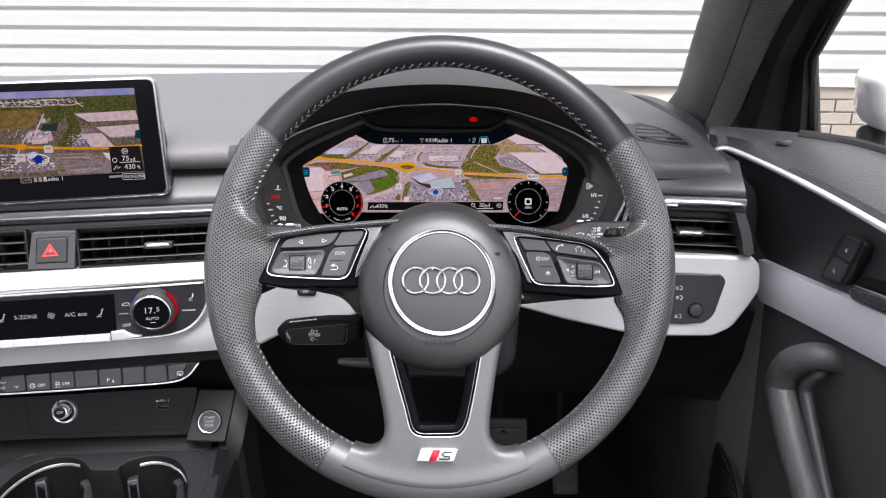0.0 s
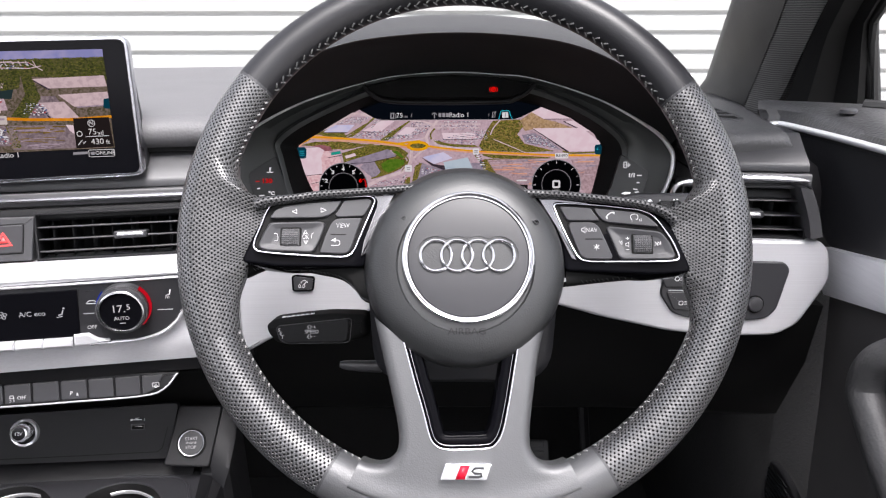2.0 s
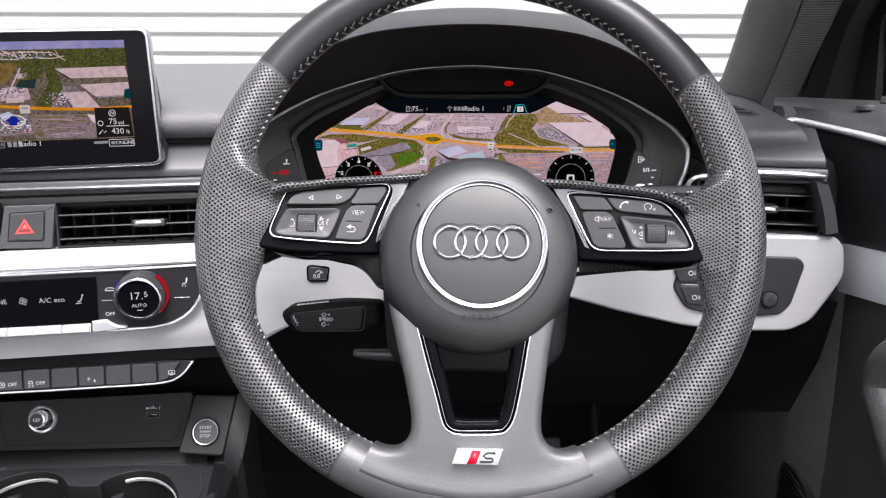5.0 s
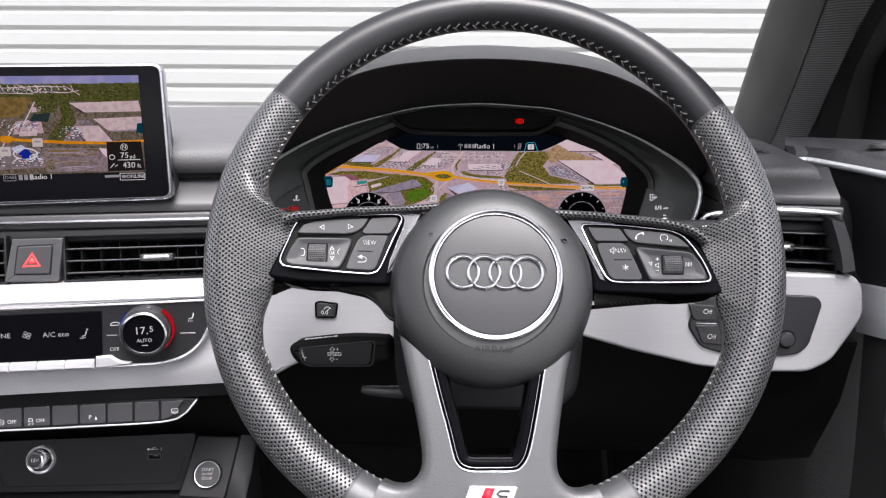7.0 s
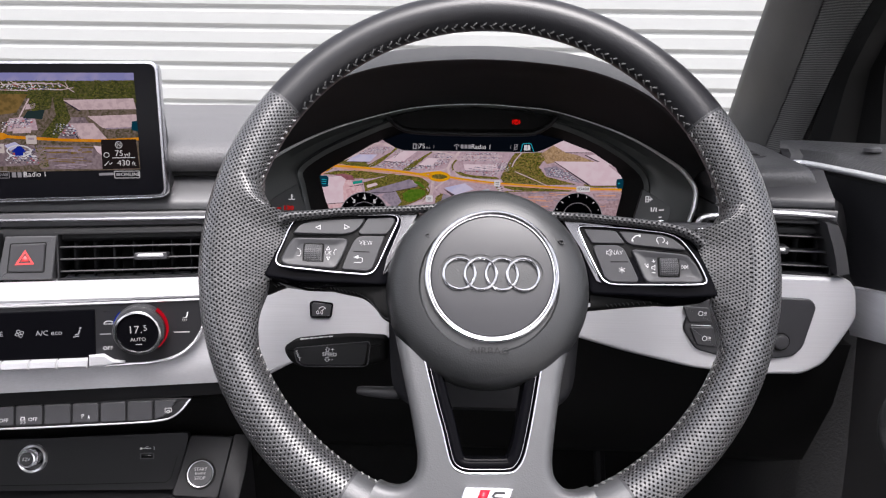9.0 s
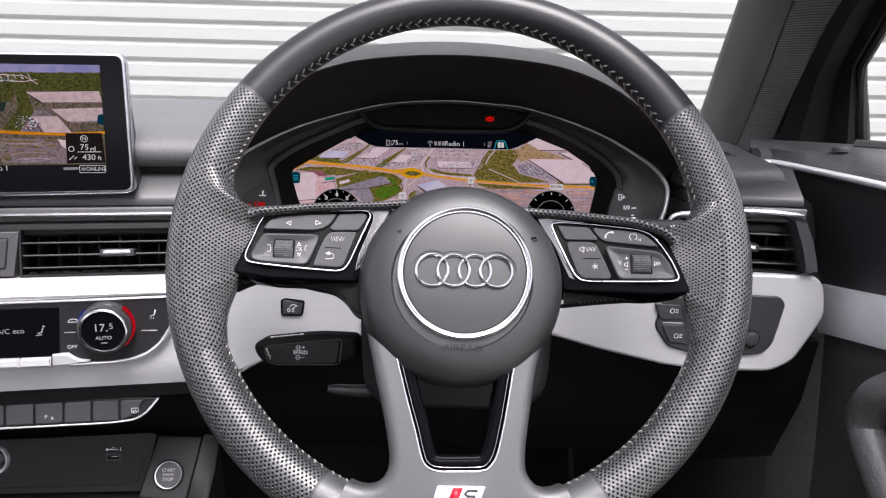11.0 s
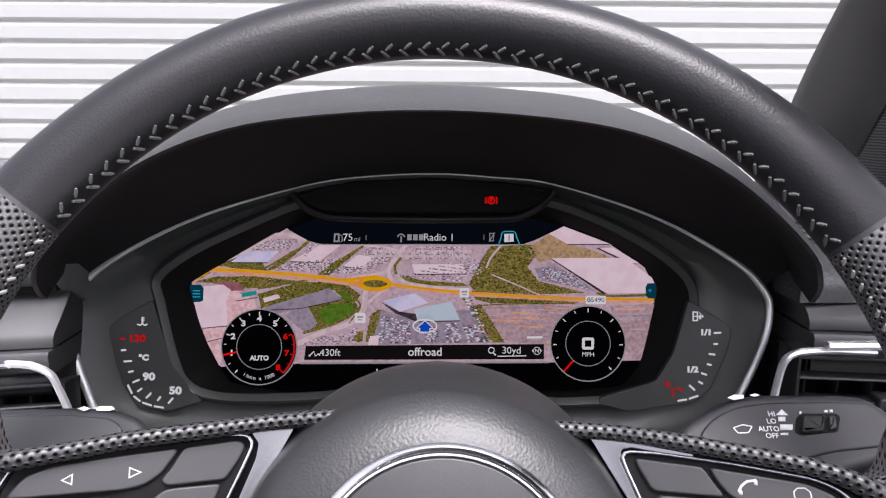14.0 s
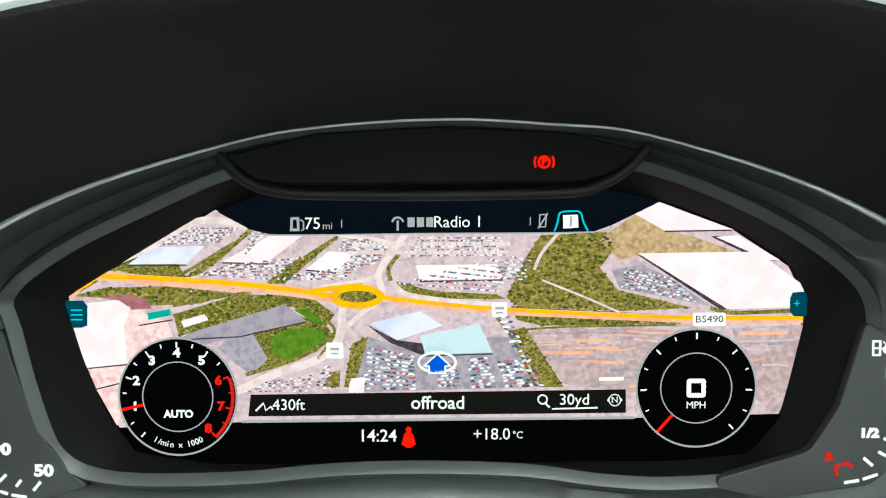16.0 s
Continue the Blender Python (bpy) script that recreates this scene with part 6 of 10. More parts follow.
for pts in ([(-0.1313, 0.0383), (-0.1078, 0.0384)], [(-0.0937, 0.0393), (-0.0754, 0.0387)], [(-0.0603, 0.0362), (-0.0483, 0.035)], [(-0.015, 0.0315), (0.0179, 0.032)], [(-0.0134, 0.0016), (0.0139, 0.0024)], [(-0.1551, -0.0037), (-0.1329, -0.0015)], [(-0.1119, 0.0084), (-0.0872, 0.0096), (-0.0607, 0.0154)], [(-0.1275, 0.0143), (-0.114, 0.0165)], [(-0.1257, -0.0016), (-0.1282, -0.0106)], [(-0.1509, -0.0128), (-0.1236, -0.0061)], [(0.0819, 0.051), (0.1083, 0.0513)]):
    tile("map_shadow", ribbon(pts, 2.6 * K), layer(6), SHADE, display)
# copyright line, too small to read
for y0 in ((-0.0108, 0.0464), (-0.0126, 0.0431)):
    x = y0[0] - 0.031
    while x < y0[0] + 0.031:
        w = random.uniform(0.0012, 0.0035)
        tile("fine_print", [(x, y0[1] - 0.0007), (x + w, y0[1] - 0.0007), (x + w, y0[1] + 0.0007), (x, y0[1] + 0.0007)], layer(8), LANE, display)
        x += w + 0.0007

# road plates
for at, w, h, words in (((0.0998, 0.016), 60, 25, "B5490"), ((0.0166, 0.0202), 28, 28, ""), ((-0.0492, 0.004), 32, 30, "")):
    plate = rounded([(at[0] - w * K / 2, at[1] - h * K / 2), (at[0] + w * K / 2, at[1] - h * K / 2), (at[0] + w * K / 2, at[1] + h * K / 2), (at[0] - w * K / 2, at[1] + h * K / 2)], 0.0009)
    q = part("road_plate", slab(new_bm(), plate, layer(8), layer(9)), LIT, display, "white road number plate on the map")
    if words:
        lettering("plate_lettering", words, 0.0040, at, SHADE, q, z=layer(10), stretch=1.1)
    else:
        tile("plate_mark", ribbon([(at[0] - 0.0018, at[1] + 0.0006), (at[0] + 0.0018, at[1] + 0.0006)], 0.0011), layer(10), LIT_GREY, q)
        tile("plate_mark", ribbon([(at[0] - 0.0015, at[1] - 0.0012), (at[0] + 0.0015, at[1] - 0.0012)], 0.0007), layer(10), LIT_GREY, q)

# own position
AR = (-0.0083, -0.0009)
part("position_ring", hoop(new_bm(), [(AR[0] + 37 * K * math.cos(t * math.pi / 20), AR[1] + 21 * K * math.sin(t * math.pi / 20)) for t in range(40)], 4.5 * K, layer(8), layer(9)), LIT, display)
tile("position_arrow", [(-0.0082, 0.0021), (-0.0038, -0.002), (-0.0054, -0.0022), (-0.0054, -0.005), (-0.0112, -0.0049), (-0.0112, -0.0022), (-0.0127, -0.002)], layer(9), BLUE, display)
part("position_arrow_edge", hoop(new_bm(), inset([(-0.0082, 0.0021), (-0.0038, -0.002), (-0.0054, -0.0022), (-0.0054, -0.005), (-0.0112, -0.0049), (-0.0112, -0.0022), (-0.0127, -0.002)], -0.0006), 0.0006, layer(8), layer(9)), LIT, display)

# status bar
tile("status_bar", [(-0.095, 0.0595), (-0.0818, 0.0523), (-0.073, 0.0503), (-0.0108, 0.0506), (0.0533, 0.0509), (0.0608, 0.0535), (0.0801, 0.0629), (0.0554, 0.0681), (-0.0771, 0.0667)], layer(9), STATUS, display)
tile("status_edge", ribbon(spline([(-0.0818, 0.0523), (-0.073, 0.0503), (-0.0108, 0.0506), (0.0533, 0.0509), (0.0608, 0.0535)], 4), 0.0005), layer(10), LIT_GREY, display)
lettering("status_text", "75", 0.0066, (-0.0573, 0.0546), LIT, display, z=layer(10))
lettering("status_text", "mi", 0.0042, (-0.0514, 0.0537), LIT_GREY, display, z=layer(10))
part("pump_icon", hoop(new_bm(), [(-0.066, 0.0573), (-0.0626, 0.0573), (-0.0625, 0.0518), (-0.0663, 0.0518)], 0.0010, layer(9), layer(10)), LIT_GREY, display)
tile("pump_icon", ribbon([(-0.0622, 0.0564), (-0.0609, 0.0555), (-0.0609, 0.0524), (-0.0618, 0.052)], 0.0006), layer(10), LIT_GREY, display)
for k in range(3):
    c = (-0.0183, 0.0551)
    tile("station_block", [(c[0] + 0.0037 * k - 0.0014, c[1] - 0.0019), (c[0] + 0.0037 * k + 0.0014, c[1] - 0.0019), (c[0] + 0.0037 * k + 0.0014, c[1] + 0.0019), (c[0] + 0.0037 * k - 0.0014, c[1] + 0.0019)], layer(10), LIT_GREY, display)
lettering("status_text", "Radio 1", 0.0064, (0.0003, 0.055), LIT, display, z=layer(10))
mast = (-0.0236, 0.0544)
tile("mast_icon", ribbon([(mast[0], mast[1] - 0.0026), (mast[0], mast[1] + 0.0014)], 0.0009), layer(10), LIT_GREY, display)
tile("mast_icon", ribbon(arc(mast[0], mast[1] + 0.0004, 0.0022, 10, 170, 10), 0.0008), layer(10), LIT_GREY, display)
for p in ((-0.0458, 0.0546), (0.0288, 0.0553)):
    tile("divider", ribbon([(p[0], p[1] - 0.0016), (p[0], p[1] + 0.0016)], 0.0004), layer(10), LIT_GREY, display)
part("phone_icon", hoop(new_bm(), [(0.0323, 0.0581), (0.0354, 0.0581), (0.035, 0.0528), (0.0321, 0.0528)], 0.0005, layer(9), layer(10)), LIT_GREY, display)
tile("phone_icon", ribbon([(0.0319, 0.0524), (0.0356, 0.0583)], 0.0006), layer(10), LIT_GREY, display)
tile("tab_outline", ribbon(spline([(0.0383, 0.0512), (0.0396, 0.055), (0.0405, 0.0585), (0.0444, 0.0591), (0.0484, 0.0587), (0.0497, 0.0549), (0.0515, 0.0512)], 4), 0.0007), layer(11), LIT_TEAL, display)
tile("map_icon", [(0.0416, 0.0576), (0.0475, 0.0578), (0.0478, 0.0527), (0.0418, 0.0523)], layer(10), LIT, display)
tile("map_icon", [(0.0444, 0.0572), (0.0453, 0.0572), (0.0451, 0.053), (0.0442, 0.0532)], layer(11), LIT_GREY, display)

# side tabs
tile("side_tab", [(-0.1571, 0.0243), (-0.1497, 0.0245), (-0.1479, 0.0223), (-0.1482, 0.0144), (-0.1505, 0.0135), (-0.1541, 0.0135)], layer(9), TAB, display)
for y in (552, 561, 570):
    c = (-0.1523, 0.0187)
    tile("tab_line", ribbon([(c[0] - 0.0023, c[1] - (y - 561) * K), (c[0] + 0.0023, c[1] - (y - 561) * K)], 0.0006), layer(10), LIT_TEAL, display)
tile("side_tab", [(0.1385, 0.027), (0.1326, 0.0266), (0.1315, 0.0243), (0.1316, 0.0188), (0.1332, 0.0172), (0.1381, 0.017)], layer(9), TAB, display)
c = (0.1342, 0.0223)
tile("tab_plus", ribbon([(c[0] - 0.0012, c[1]), (c[0] + 0.0012, c[1])], 0.0004), layer(10), LIT_TEAL, display)
tile("tab_plus", ribbon([(c[0], c[1] - 0.0012), (c[0], c[1] + 0.0012)], 0.0004), layer(11), LIT_TEAL, display)

# bottom bars
tile("lower_field", [(-0.1367, -0.0271), (-0.0857, -0.0249), (0.0694, -0.0236), (0.1296, -0.022), (0.1176, -0.0378), (0.0874, -0.041), (-0.0974, -0.0423), (-0.1302, -0.0372)], layer(9), BLACK, display)
tile("lower_rule", ribbon([(-0.0868, -0.0247), (-0.0113, -0.024), (0.0705, -0.0234)], 0.0011), layer(10), LIT_GREY, display)
tile("info_bar", [(-0.0832, -0.0138), (0.067, -0.012), (0.0671, -0.0215), (-0.0843, -0.0226)], layer(9), BAR, display)
lettering("info_text", "430ft", 0.0063, (-0.068, -0.0181), LIT, display, z=layer(10))
tile("hill_icon", ribbon([(-0.0813, -0.0204), (-0.0781, -0.0172), (-0.0772, -0.0202), (-0.0752, -0.0186), (-0.0743, -0.0199)], 0.0008), layer(10), LIT, display)
lettering("info_text", "offroad", 0.0074, (-0.0081, -0.0174), LIT, display, z=layer(10), bold=0.00008)
lettering("info_text", "30yd", 0.0063, (0.0465, -0.0162), LIT, display, z=layer(10))
tile("scale_rule", ribbon([(0.0376, -0.0198), (0.0559, -0.0194)], 0.0006), layer(10), LIT, display)
c = (0.0338, -0.0166)
part("lens_icon", hoop(new_bm(), circle(c[0], c[1] + 0.0006, 0.0021, 24), 0.0006, layer(9), layer(10)), LIT, display)
tile("lens_icon", ribbon([(c[0] + 0.0012, c[1] - 0.0010), (c[0] + 0.0028, c[1] - 0.0026)], 0.0008), layer(10), LIT, display)
c = (0.0626, -0.0163)
part("compass_icon", hoop(new_bm(), circle(c[0], c[1], 0.0025, 24), 0.0004, layer(9), layer(10)), LIT, display)
lettering("compass_icon", "N", 0.0036, c, LIT, display, z=layer(10))
for s in (-1, 1):
    tile("compass_icon", [(c[0] + s * 0.0031, c[1]), (c[0] + s * 0.0022, c[1] + 0.0011), (c[0] + s * 0.0022, c[1] - 0.0011)], layer(10), LIT, display)
tile("maker_mark", ribbon([(0.0563, -0.0079), (0.0661, -0.0077)], 0.0014), layer(8), LIT, display)
lettering("clock_text", "14:24", 0.0070, (-0.0323, -0.0308), LIT, display, z=layer(10), bold=0.00005)
lettering("outside_temperature", "+18.0", 0.0066, (0.0134, -0.0302), LIT, display, z=layer(10))
lettering("outside_temperature", "°C", 0.0040, (0.0239, -0.0305), LIT, display, z=layer(10))
c = (-0.0199, -0.0315)
tile("belt_light", rounded([(c[0] - 0.0030, c[1] - 0.0030), (c[0] - 0.0020, c[1] - 0.0030), (c[0] - 0.0012, c[1] - 0.0040), (c[0] + 0.0012, c[1] - 0.0040), (c[0] + 0.0020, c[1] - 0.0030), (c[0] + 0.0030, c[1] - 0.0030), (c[0] + 0.0016, c[1] + 0.0020), (c[0], c[1] + 0.0026), (c[0] - 0.0016, c[1] + 0.0020)], 0.0006, 2), layer(10), LIT_RED, display)
tile("belt_light", circle(c[0], c[1] + 0.0034, 0.0012, 16), layer(11), LIT_RED, display)


# round gauges on the display
KG = 0.000224


def gauge(name, centre, ticks, needle):
    cx, cy = centre
    R = 107.5 * KG
    g = part(name, slab(new_bm(), circle(cx, cy, R, 72), layer(10), layer(11)), BLACK, display, "black round gauge on the display")
    part("gauge_ring", hoop(new_bm(), circle(cx, cy, R, 72), 3.2 * KG, layer(11), layer(12)), LIT_GREY, g)
    part("inner_ring", hoop(new_bm(), circle(cx, cy, 64 * KG, 60), 2.0 * KG, layer(11), layer(12)), LIT_GREY, g)
    for deg, long, mat in ticks:
        d = (math.cos(radians(deg)), math.sin(radians(deg)))
        r1, r0 = 99 * KG, (99 - long) * KG
        tile("tick", ribbon([(cx + d[0] * r0, cy + d[1] * r0), (cx + d[0] * r1, cy + d[1] * r1)], (3.0 if long > 9 else 2.4) * KG), layer(12), mat, g)
    d = (math.cos(radians(needle)), math.sin(radians(needle)))
    tile("needle", ribbon([(cx + d[0] * 64 * KG, cy + d[1] * 64 * KG), (cx + d[0] * 104 * KG, cy + d[1] * 104 * KG)], 5.5 * KG), layer(13), LIT_RED, g)
    return g


TC = (-0.1125, -0.0145)
steps = [(90 + 34.3 * (4 - n / 2.0), 11 if n % 2 == 0 else 7, LIT if n <= 11 else LIT_RED) for n in range(0, 17)]
tach = gauge("rev_counter", TC, steps, 193)
for n in range(1, 9):
    deg = 90 + 34.3 * (4 - n)
    lettering("gauge_number", str(n), 0.0049, (TC[0] + 79 * KG * math.cos(radians(deg)), TC[1] + 79 * KG * math.sin(radians(deg))), LIT if n < 6 else LIT_RED, tach, z=layer(12), bold=0.00022, stretch=1.15)
tile("red_zone", ribbon(arc(TC[0], TC[1], 99 * KG, -48, 20, 16), 6 * KG), layer(12), LIT_DIM_RED, tach)
lettering("gauge_text", "AUTO", 0.0042, (-0.1123, -0.0216), LIT, tach, z=layer(12), bold=0.00016)
for i, ch in enumerate("1/min x 1000"):
    deg = -118 + i * 5.0
    if ch != " ":
        lettering("gauge_text", ch, 0.0034, (TC[0] + 88 * KG * math.cos(radians(deg)), TC[1] + 88 * KG * math.sin(radians(deg))), LIT, tach, z=layer(12), turn=deg + 90)
SC = (0.0949, -0.0115)
speedo = gauge("speedometer", SC, [(228 - 23.0 * n, 11 if n % 2 == 0 else 7, LIT) for n in range(1, 13)], 229)
part("speed_digit", hoop(new_bm(), rounded([(SC[0] - 17 * KG, SC[1] - 17 * KG), (SC[0] + 17 * KG, SC[1] - 17 * KG), (SC[0] + 17 * KG, SC[1] + 17 * KG), (SC[0] - 17 * KG, SC[1] + 17 * KG)], 0.0014), 8 * KG, layer(11), layer(12)), LIT, speedo)
lettering("gauge_text", "MPH", 0.0040, (SC[0], SC[1] - 31 * KG), LIT, speedo, z=layer(12))

# warning lamp ledge
ledge = rounded([(-0.0875, 0.0801), (-0.0765, 0.072), (-0.0637, 0.0698), (0.047, 0.0704), (0.0592, 0.0741), (0.0685, 0.0817), (0.0405, 0.0886), (-0.005, 0.091), (-0.0528, 0.0888)], 0.003)
panel = part("warning_panel", slab(new_bm(), ledge, -0.002, 0.0120, 0.0006), DEEP, cluster, "black panel with the red parking brake light")
bm = new_bm()
tube(bm, [(x, y, 0.0110) for x, y in spline([(-0.0902, 0.081), (-0.0808, 0.072), (-0.0702, 0.0677), (-0.0531, 0.0661), (-0.0051, 0.0656), (0.0427, 0.0666), (0.0533, 0.0691), (0.0628, 0.0745), (0.0712, 0.0829)], 6)], 0.0023, 10)
part("warning_ledge", bm, MATTE, cluster, "curved black ledge under the warning panel")
c = (0.0323, 0.0776)
lamp = part("brake_light", hoop(new_bm(), circle(c[0], c[1], 0.0025, 28), 0.0009, 0.0121, 0.0124), LIT_RED, panel, "lit red parking brake symbol")
lettering("brake_letter", "P", 0.0036, (c[0], c[1]), LIT_RED, lamp, z=0.0124, bold=0.00022)
for s in (-1, 1):
    tile("brake_bracket", ribbon(arc(c[0], c[1], 0.0036, 90 - s * 90 - 35, 90 - s * 90 + 35, 8), 0.0008), 0.0124, LIT_RED, lamp)

# side gauges, printed and lit
GAUGE = material("gauge_face_plastic", (0.030, 0.032, 0.032), 0.45, grain=0.15, size=0.0006, vary=0.1)
LIT_SOFT = glow("lit_soft_white", rgb(244, 244, 244))
for name, pts in (("temperature_gauge", [(-0.2016, -0.0013), (-0.1958, 0.0032), (-0.1746, 0.016), (-0.1706, 0.0013), (-0.1613, -0.0256), (-0.1496, -0.0411), (-0.1427, -0.0463), (-0.1642, -0.0525), (-0.1842, -0.0496), (-0.1923, -0.036), (-0.1978, -0.0192)]), ("fuel_gauge", [(0.1541, 0.0172), (0.1793, 0.0013), (0.1807, -0.0032), (0.1779, -0.0154), (0.1678, -0.0374), (0.1572, -0.0459), (0.1183, -0.0518), (0.099, -0.0473), (0.0989, -0.0434), (0.1338, -0.0329), (0.1448, -0.0155)])):
    part(name, slab(new_bm(), rounded(pts, 0.003), 0.0070, 0.0112, 0.0006), GAUGE, cluster, "flat side gauge with lit scale")
G = 0.0114
for p, words, s, m in (((-0.1837, -0.0081), "130", 0.0058, LIT_DIM_RED), ((-0.1762, -0.0315), "90", 0.0062, LIT_SOFT), ((-0.16, -0.0399), "50", 0.0062, LIT_SOFT), ((-0.1796, -0.0199), "°C", 0.0046, LIT_SOFT), ((0.1647, -0.003), "1/1", 0.0048, LIT_SOFT), ((0.1562, -0.0258), "1/2", 0.0048, LIT_SOFT), ((0.1412, -0.0349), "R", 0.0042, LIT_DIM_RED)):
    lettering("scale_number", words, s, p, m, cluster, z=G, bold=0.00030, stretch=1.2)
for pts, m in (([(-0.1947, -0.0084), (-0.1906, -0.0084)], LIT_DIM_RED), ([(-0.1934, -0.0154), (-0.1902, -0.0151)], LIT_SOFT), ([(-0.1917, -0.0222), (-0.1866, -0.0218)], LIT_SOFT), ([(-0.1888, -0.0286), (-0.1856, -0.028)], LIT_SOFT), ([(-0.1861, -0.035), (-0.1819, -0.0331)], LIT_SOFT), ([(-0.1831, -0.0405), (-0.1802, -0.0383)], LIT_SOFT), ([(-0.1778, -0.0444), (-0.1746, -0.0412)], LIT_SOFT), ([(-0.1709, -0.046), (-0.1689, -0.0434)], LIT_SOFT), ([(-0.1643, -0.0476), (-0.1613, -0.0441)], LIT_SOFT),
               ([(-0.189, -0.0363), (-0.1863, -0.0418)], LIT_SOFT), ([(-0.1854, -0.0431), (-0.1811, -0.0464)], LIT_SOFT), ([(-0.1801, -0.047), (-0.1742, -0.0489)], LIT_SOFT), ([(-0.1729, -0.0493), (-0.1669, -0.0502)], LIT_SOFT),
               ([(0.1695, -0.0033), (0.1742, -0.003)], LIT_SOFT), ([(0.1694, -0.01), (0.1722, -0.01)], LIT_SOFT), ([(0.1664, -0.0161), (0.1705, -0.0165)], LIT_SOFT), ([(0.1653, -0.0223), (0.1682, -0.0229)], LIT_SOFT), ([(0.1617, -0.0278), (0.1652, -0.029)], LIT_SOFT), ([(0.1599, -0.0329), (0.1628, -0.0345)], LIT_SOFT), ([(0.1543, -0.0352), (0.1579, -0.0384)], LIT_SOFT), ([(0.1472, -0.0449), (0.1529, -0.044)], LIT_SOFT), ([(0.1542, -0.0436), (0.1599, -0.0417)], LIT_SOFT)):
    tile("scale_tick", ribbon(pts, 0.0012), G, m, cluster)
tile("reserve_mark", ribbon([(0.1446, -0.0424), (0.1435, -0.0385), (0.1483, -0.0372), (0.1505, -0.0391)], 0.0014), G, LIT_DIM_RED, cluster)
c = (-0.1806, 0.0022)
tile("thermometer_icon", ribbon([(c[0], c[1] - 0.0016), (c[0], c[1] + 0.0028)], 0.0012), G, LIT_SOFT, cluster)
tile("thermometer_icon", ribbon([(c[0] - 0.0032, c[1] - 0.0016), (c[0] - 0.0016, c[1] - 0.0022), (c[0], c[1] - 0.0016), (c[0] + 0.0016, c[1] - 0.0022), (c[0] + 0.0032, c[1] - 0.0016)], 0.0009), G, LIT_SOFT, cluster)
for k in range(3):
    tile("thermometer_icon", ribbon([(c[0], c[1] + 0.0006 + 0.0009 * k), (c[0] + 0.0014, c[1] + 0.0006 + 0.0009 * k)], 0.0004), G, LIT_SOFT, cluster)
c = (0.1591, 0.0069)
part("fuel_icon", hoop(new_bm(), [(c[0] - 0.0026, c[1] - 0.0030), (c[0] + 0.0008, c[1] - 0.0030), (c[0] + 0.0008, c[1] + 0.0030), (c[0] - 0.0026, c[1] + 0.0030)], 0.0008, 0.0110, G), LIT_SOFT, cluster)
tile("fuel_icon", ribbon([(c[0] - 0.0022, c[1]), (c[0] + 0.0004, c[1])], 0.0007), G, LIT_SOFT, cluster)
tile("fuel_icon", ribbon([(c[0] + 0.0008, c[1] - 0.0002), (c[0] + 0.0018, c[1] - 0.0006), (c[0] + 0.0022, c[1] - 0.0022), (c[0] + 0.0026, c[1] + 0.0014), (c[0] + 0.0014, c[1] + 0.0026)], 0.0005), G, LIT_SOFT, cluster)
tile("fuel_icon", [(c[0] + 0.0030, c[1] - 0.0012), (c[0] + 0.0044, c[1]), (c[0] + 0.0030, c[1] + 0.0012)], G, LIT_SOFT, cluster)

# hood over the cluster
HOOD_SKIN = material("hood_skin", (0.024, 0.024, 0.026), 0.45, grain=0.4, size=0.0012, vary=0.1, kind="leather")
FLOCK = material("black_hood_lining", (0.0135, 0.0136, 0.0142), 0.7, grain=0.2, size=0.0006, vary=0.15, spec=0.3)
hood = thing("cluster_hood", "black soft hood arching over the instrument cluster", "dashboard hood")
half = ((0.0, 1.0195), (0.045, 1.0175), (0.09, 1.0115), (0.128, 0.9985), (0.158, 0.980), (0.187, 0.953), (0.203, 0.936), (0.215, 0.922), (0.221, 0.912))
def lip_y(z):
    """The lip runs back to the cluster at its two feet."""
    return 0.735 + 0.058 * max(0.0, min(1.0, (0.953 - z) / 0.041)) ** 1.3


lip = spline([(-x - 0.004, lip_y(z), z) for x, z in half[:0:-1]] + [(x - 0.004, lip_y(z), z) for x, z in half], 5)
C_M = frame_at((0.0, 0.8, 0.875), 0, 12)
rim = [C_M @ Vector((x, y, 0.0128)) for x, y in spline(outline, 1) if y > 0.0227]


N = 61
lip_p, rim_p = along(lip, N), along(rim, N)
mid = Vector((-0.0095, 0, 0.90))
lining = []
for f in (1.0, 0.6, 0.25):
    lining.append([tuple(p.lerp(q, f) + (Vector((0, 0, 0.006 * math.sin(f * math.pi)))) + (p - mid) * -0.02 * (1 - f)) for p, q in zip(lip_p, rim_p)])
lining.append([tuple(p + (mid - p) * 0.105 + Vector((0, 0.016, 0))) for p in lip_p])
bm = new_bm()
loft(bm, lining)
part("hood_lining", bm, FLOCK, hood, "matte black lining inside the hood")
rows = [lining[-1]]
for k, dy in ((0.098, 0.0085), (0.084, 0.0035), (0.062, -0.0005), (0.036, -0.0018), (0.014, -0.0008)):
    rows.append([tuple(p + (mid - p) * k + Vector((0, dy, 0))) for p in lip_p])
rows.append([tuple(p) for p in lip_p])
rows.append([tuple(p + (p - mid) * 0.008 + Vector((0, 0.007, 0))) for p in lip_p])
rows.append([tuple(p + (p - mid) * 0.012 + Vector((0, 0.03, 0))) for p in lip_p])
for f, y in ((0.35, 0.85), (0.7, 0.97), (1.0, 1.12)):
    rows.append([(p.x * (1 - 0.06 * f), y, max(0.93, p.z + 0.004 - (p.z - 0.935) * f ** 1.6)) for p in lip_p])
bm = new_bm()
loft(bm, rows)
part("hood_cover", bm, HOOD_SKIN, hood, "soft grained hood cover")



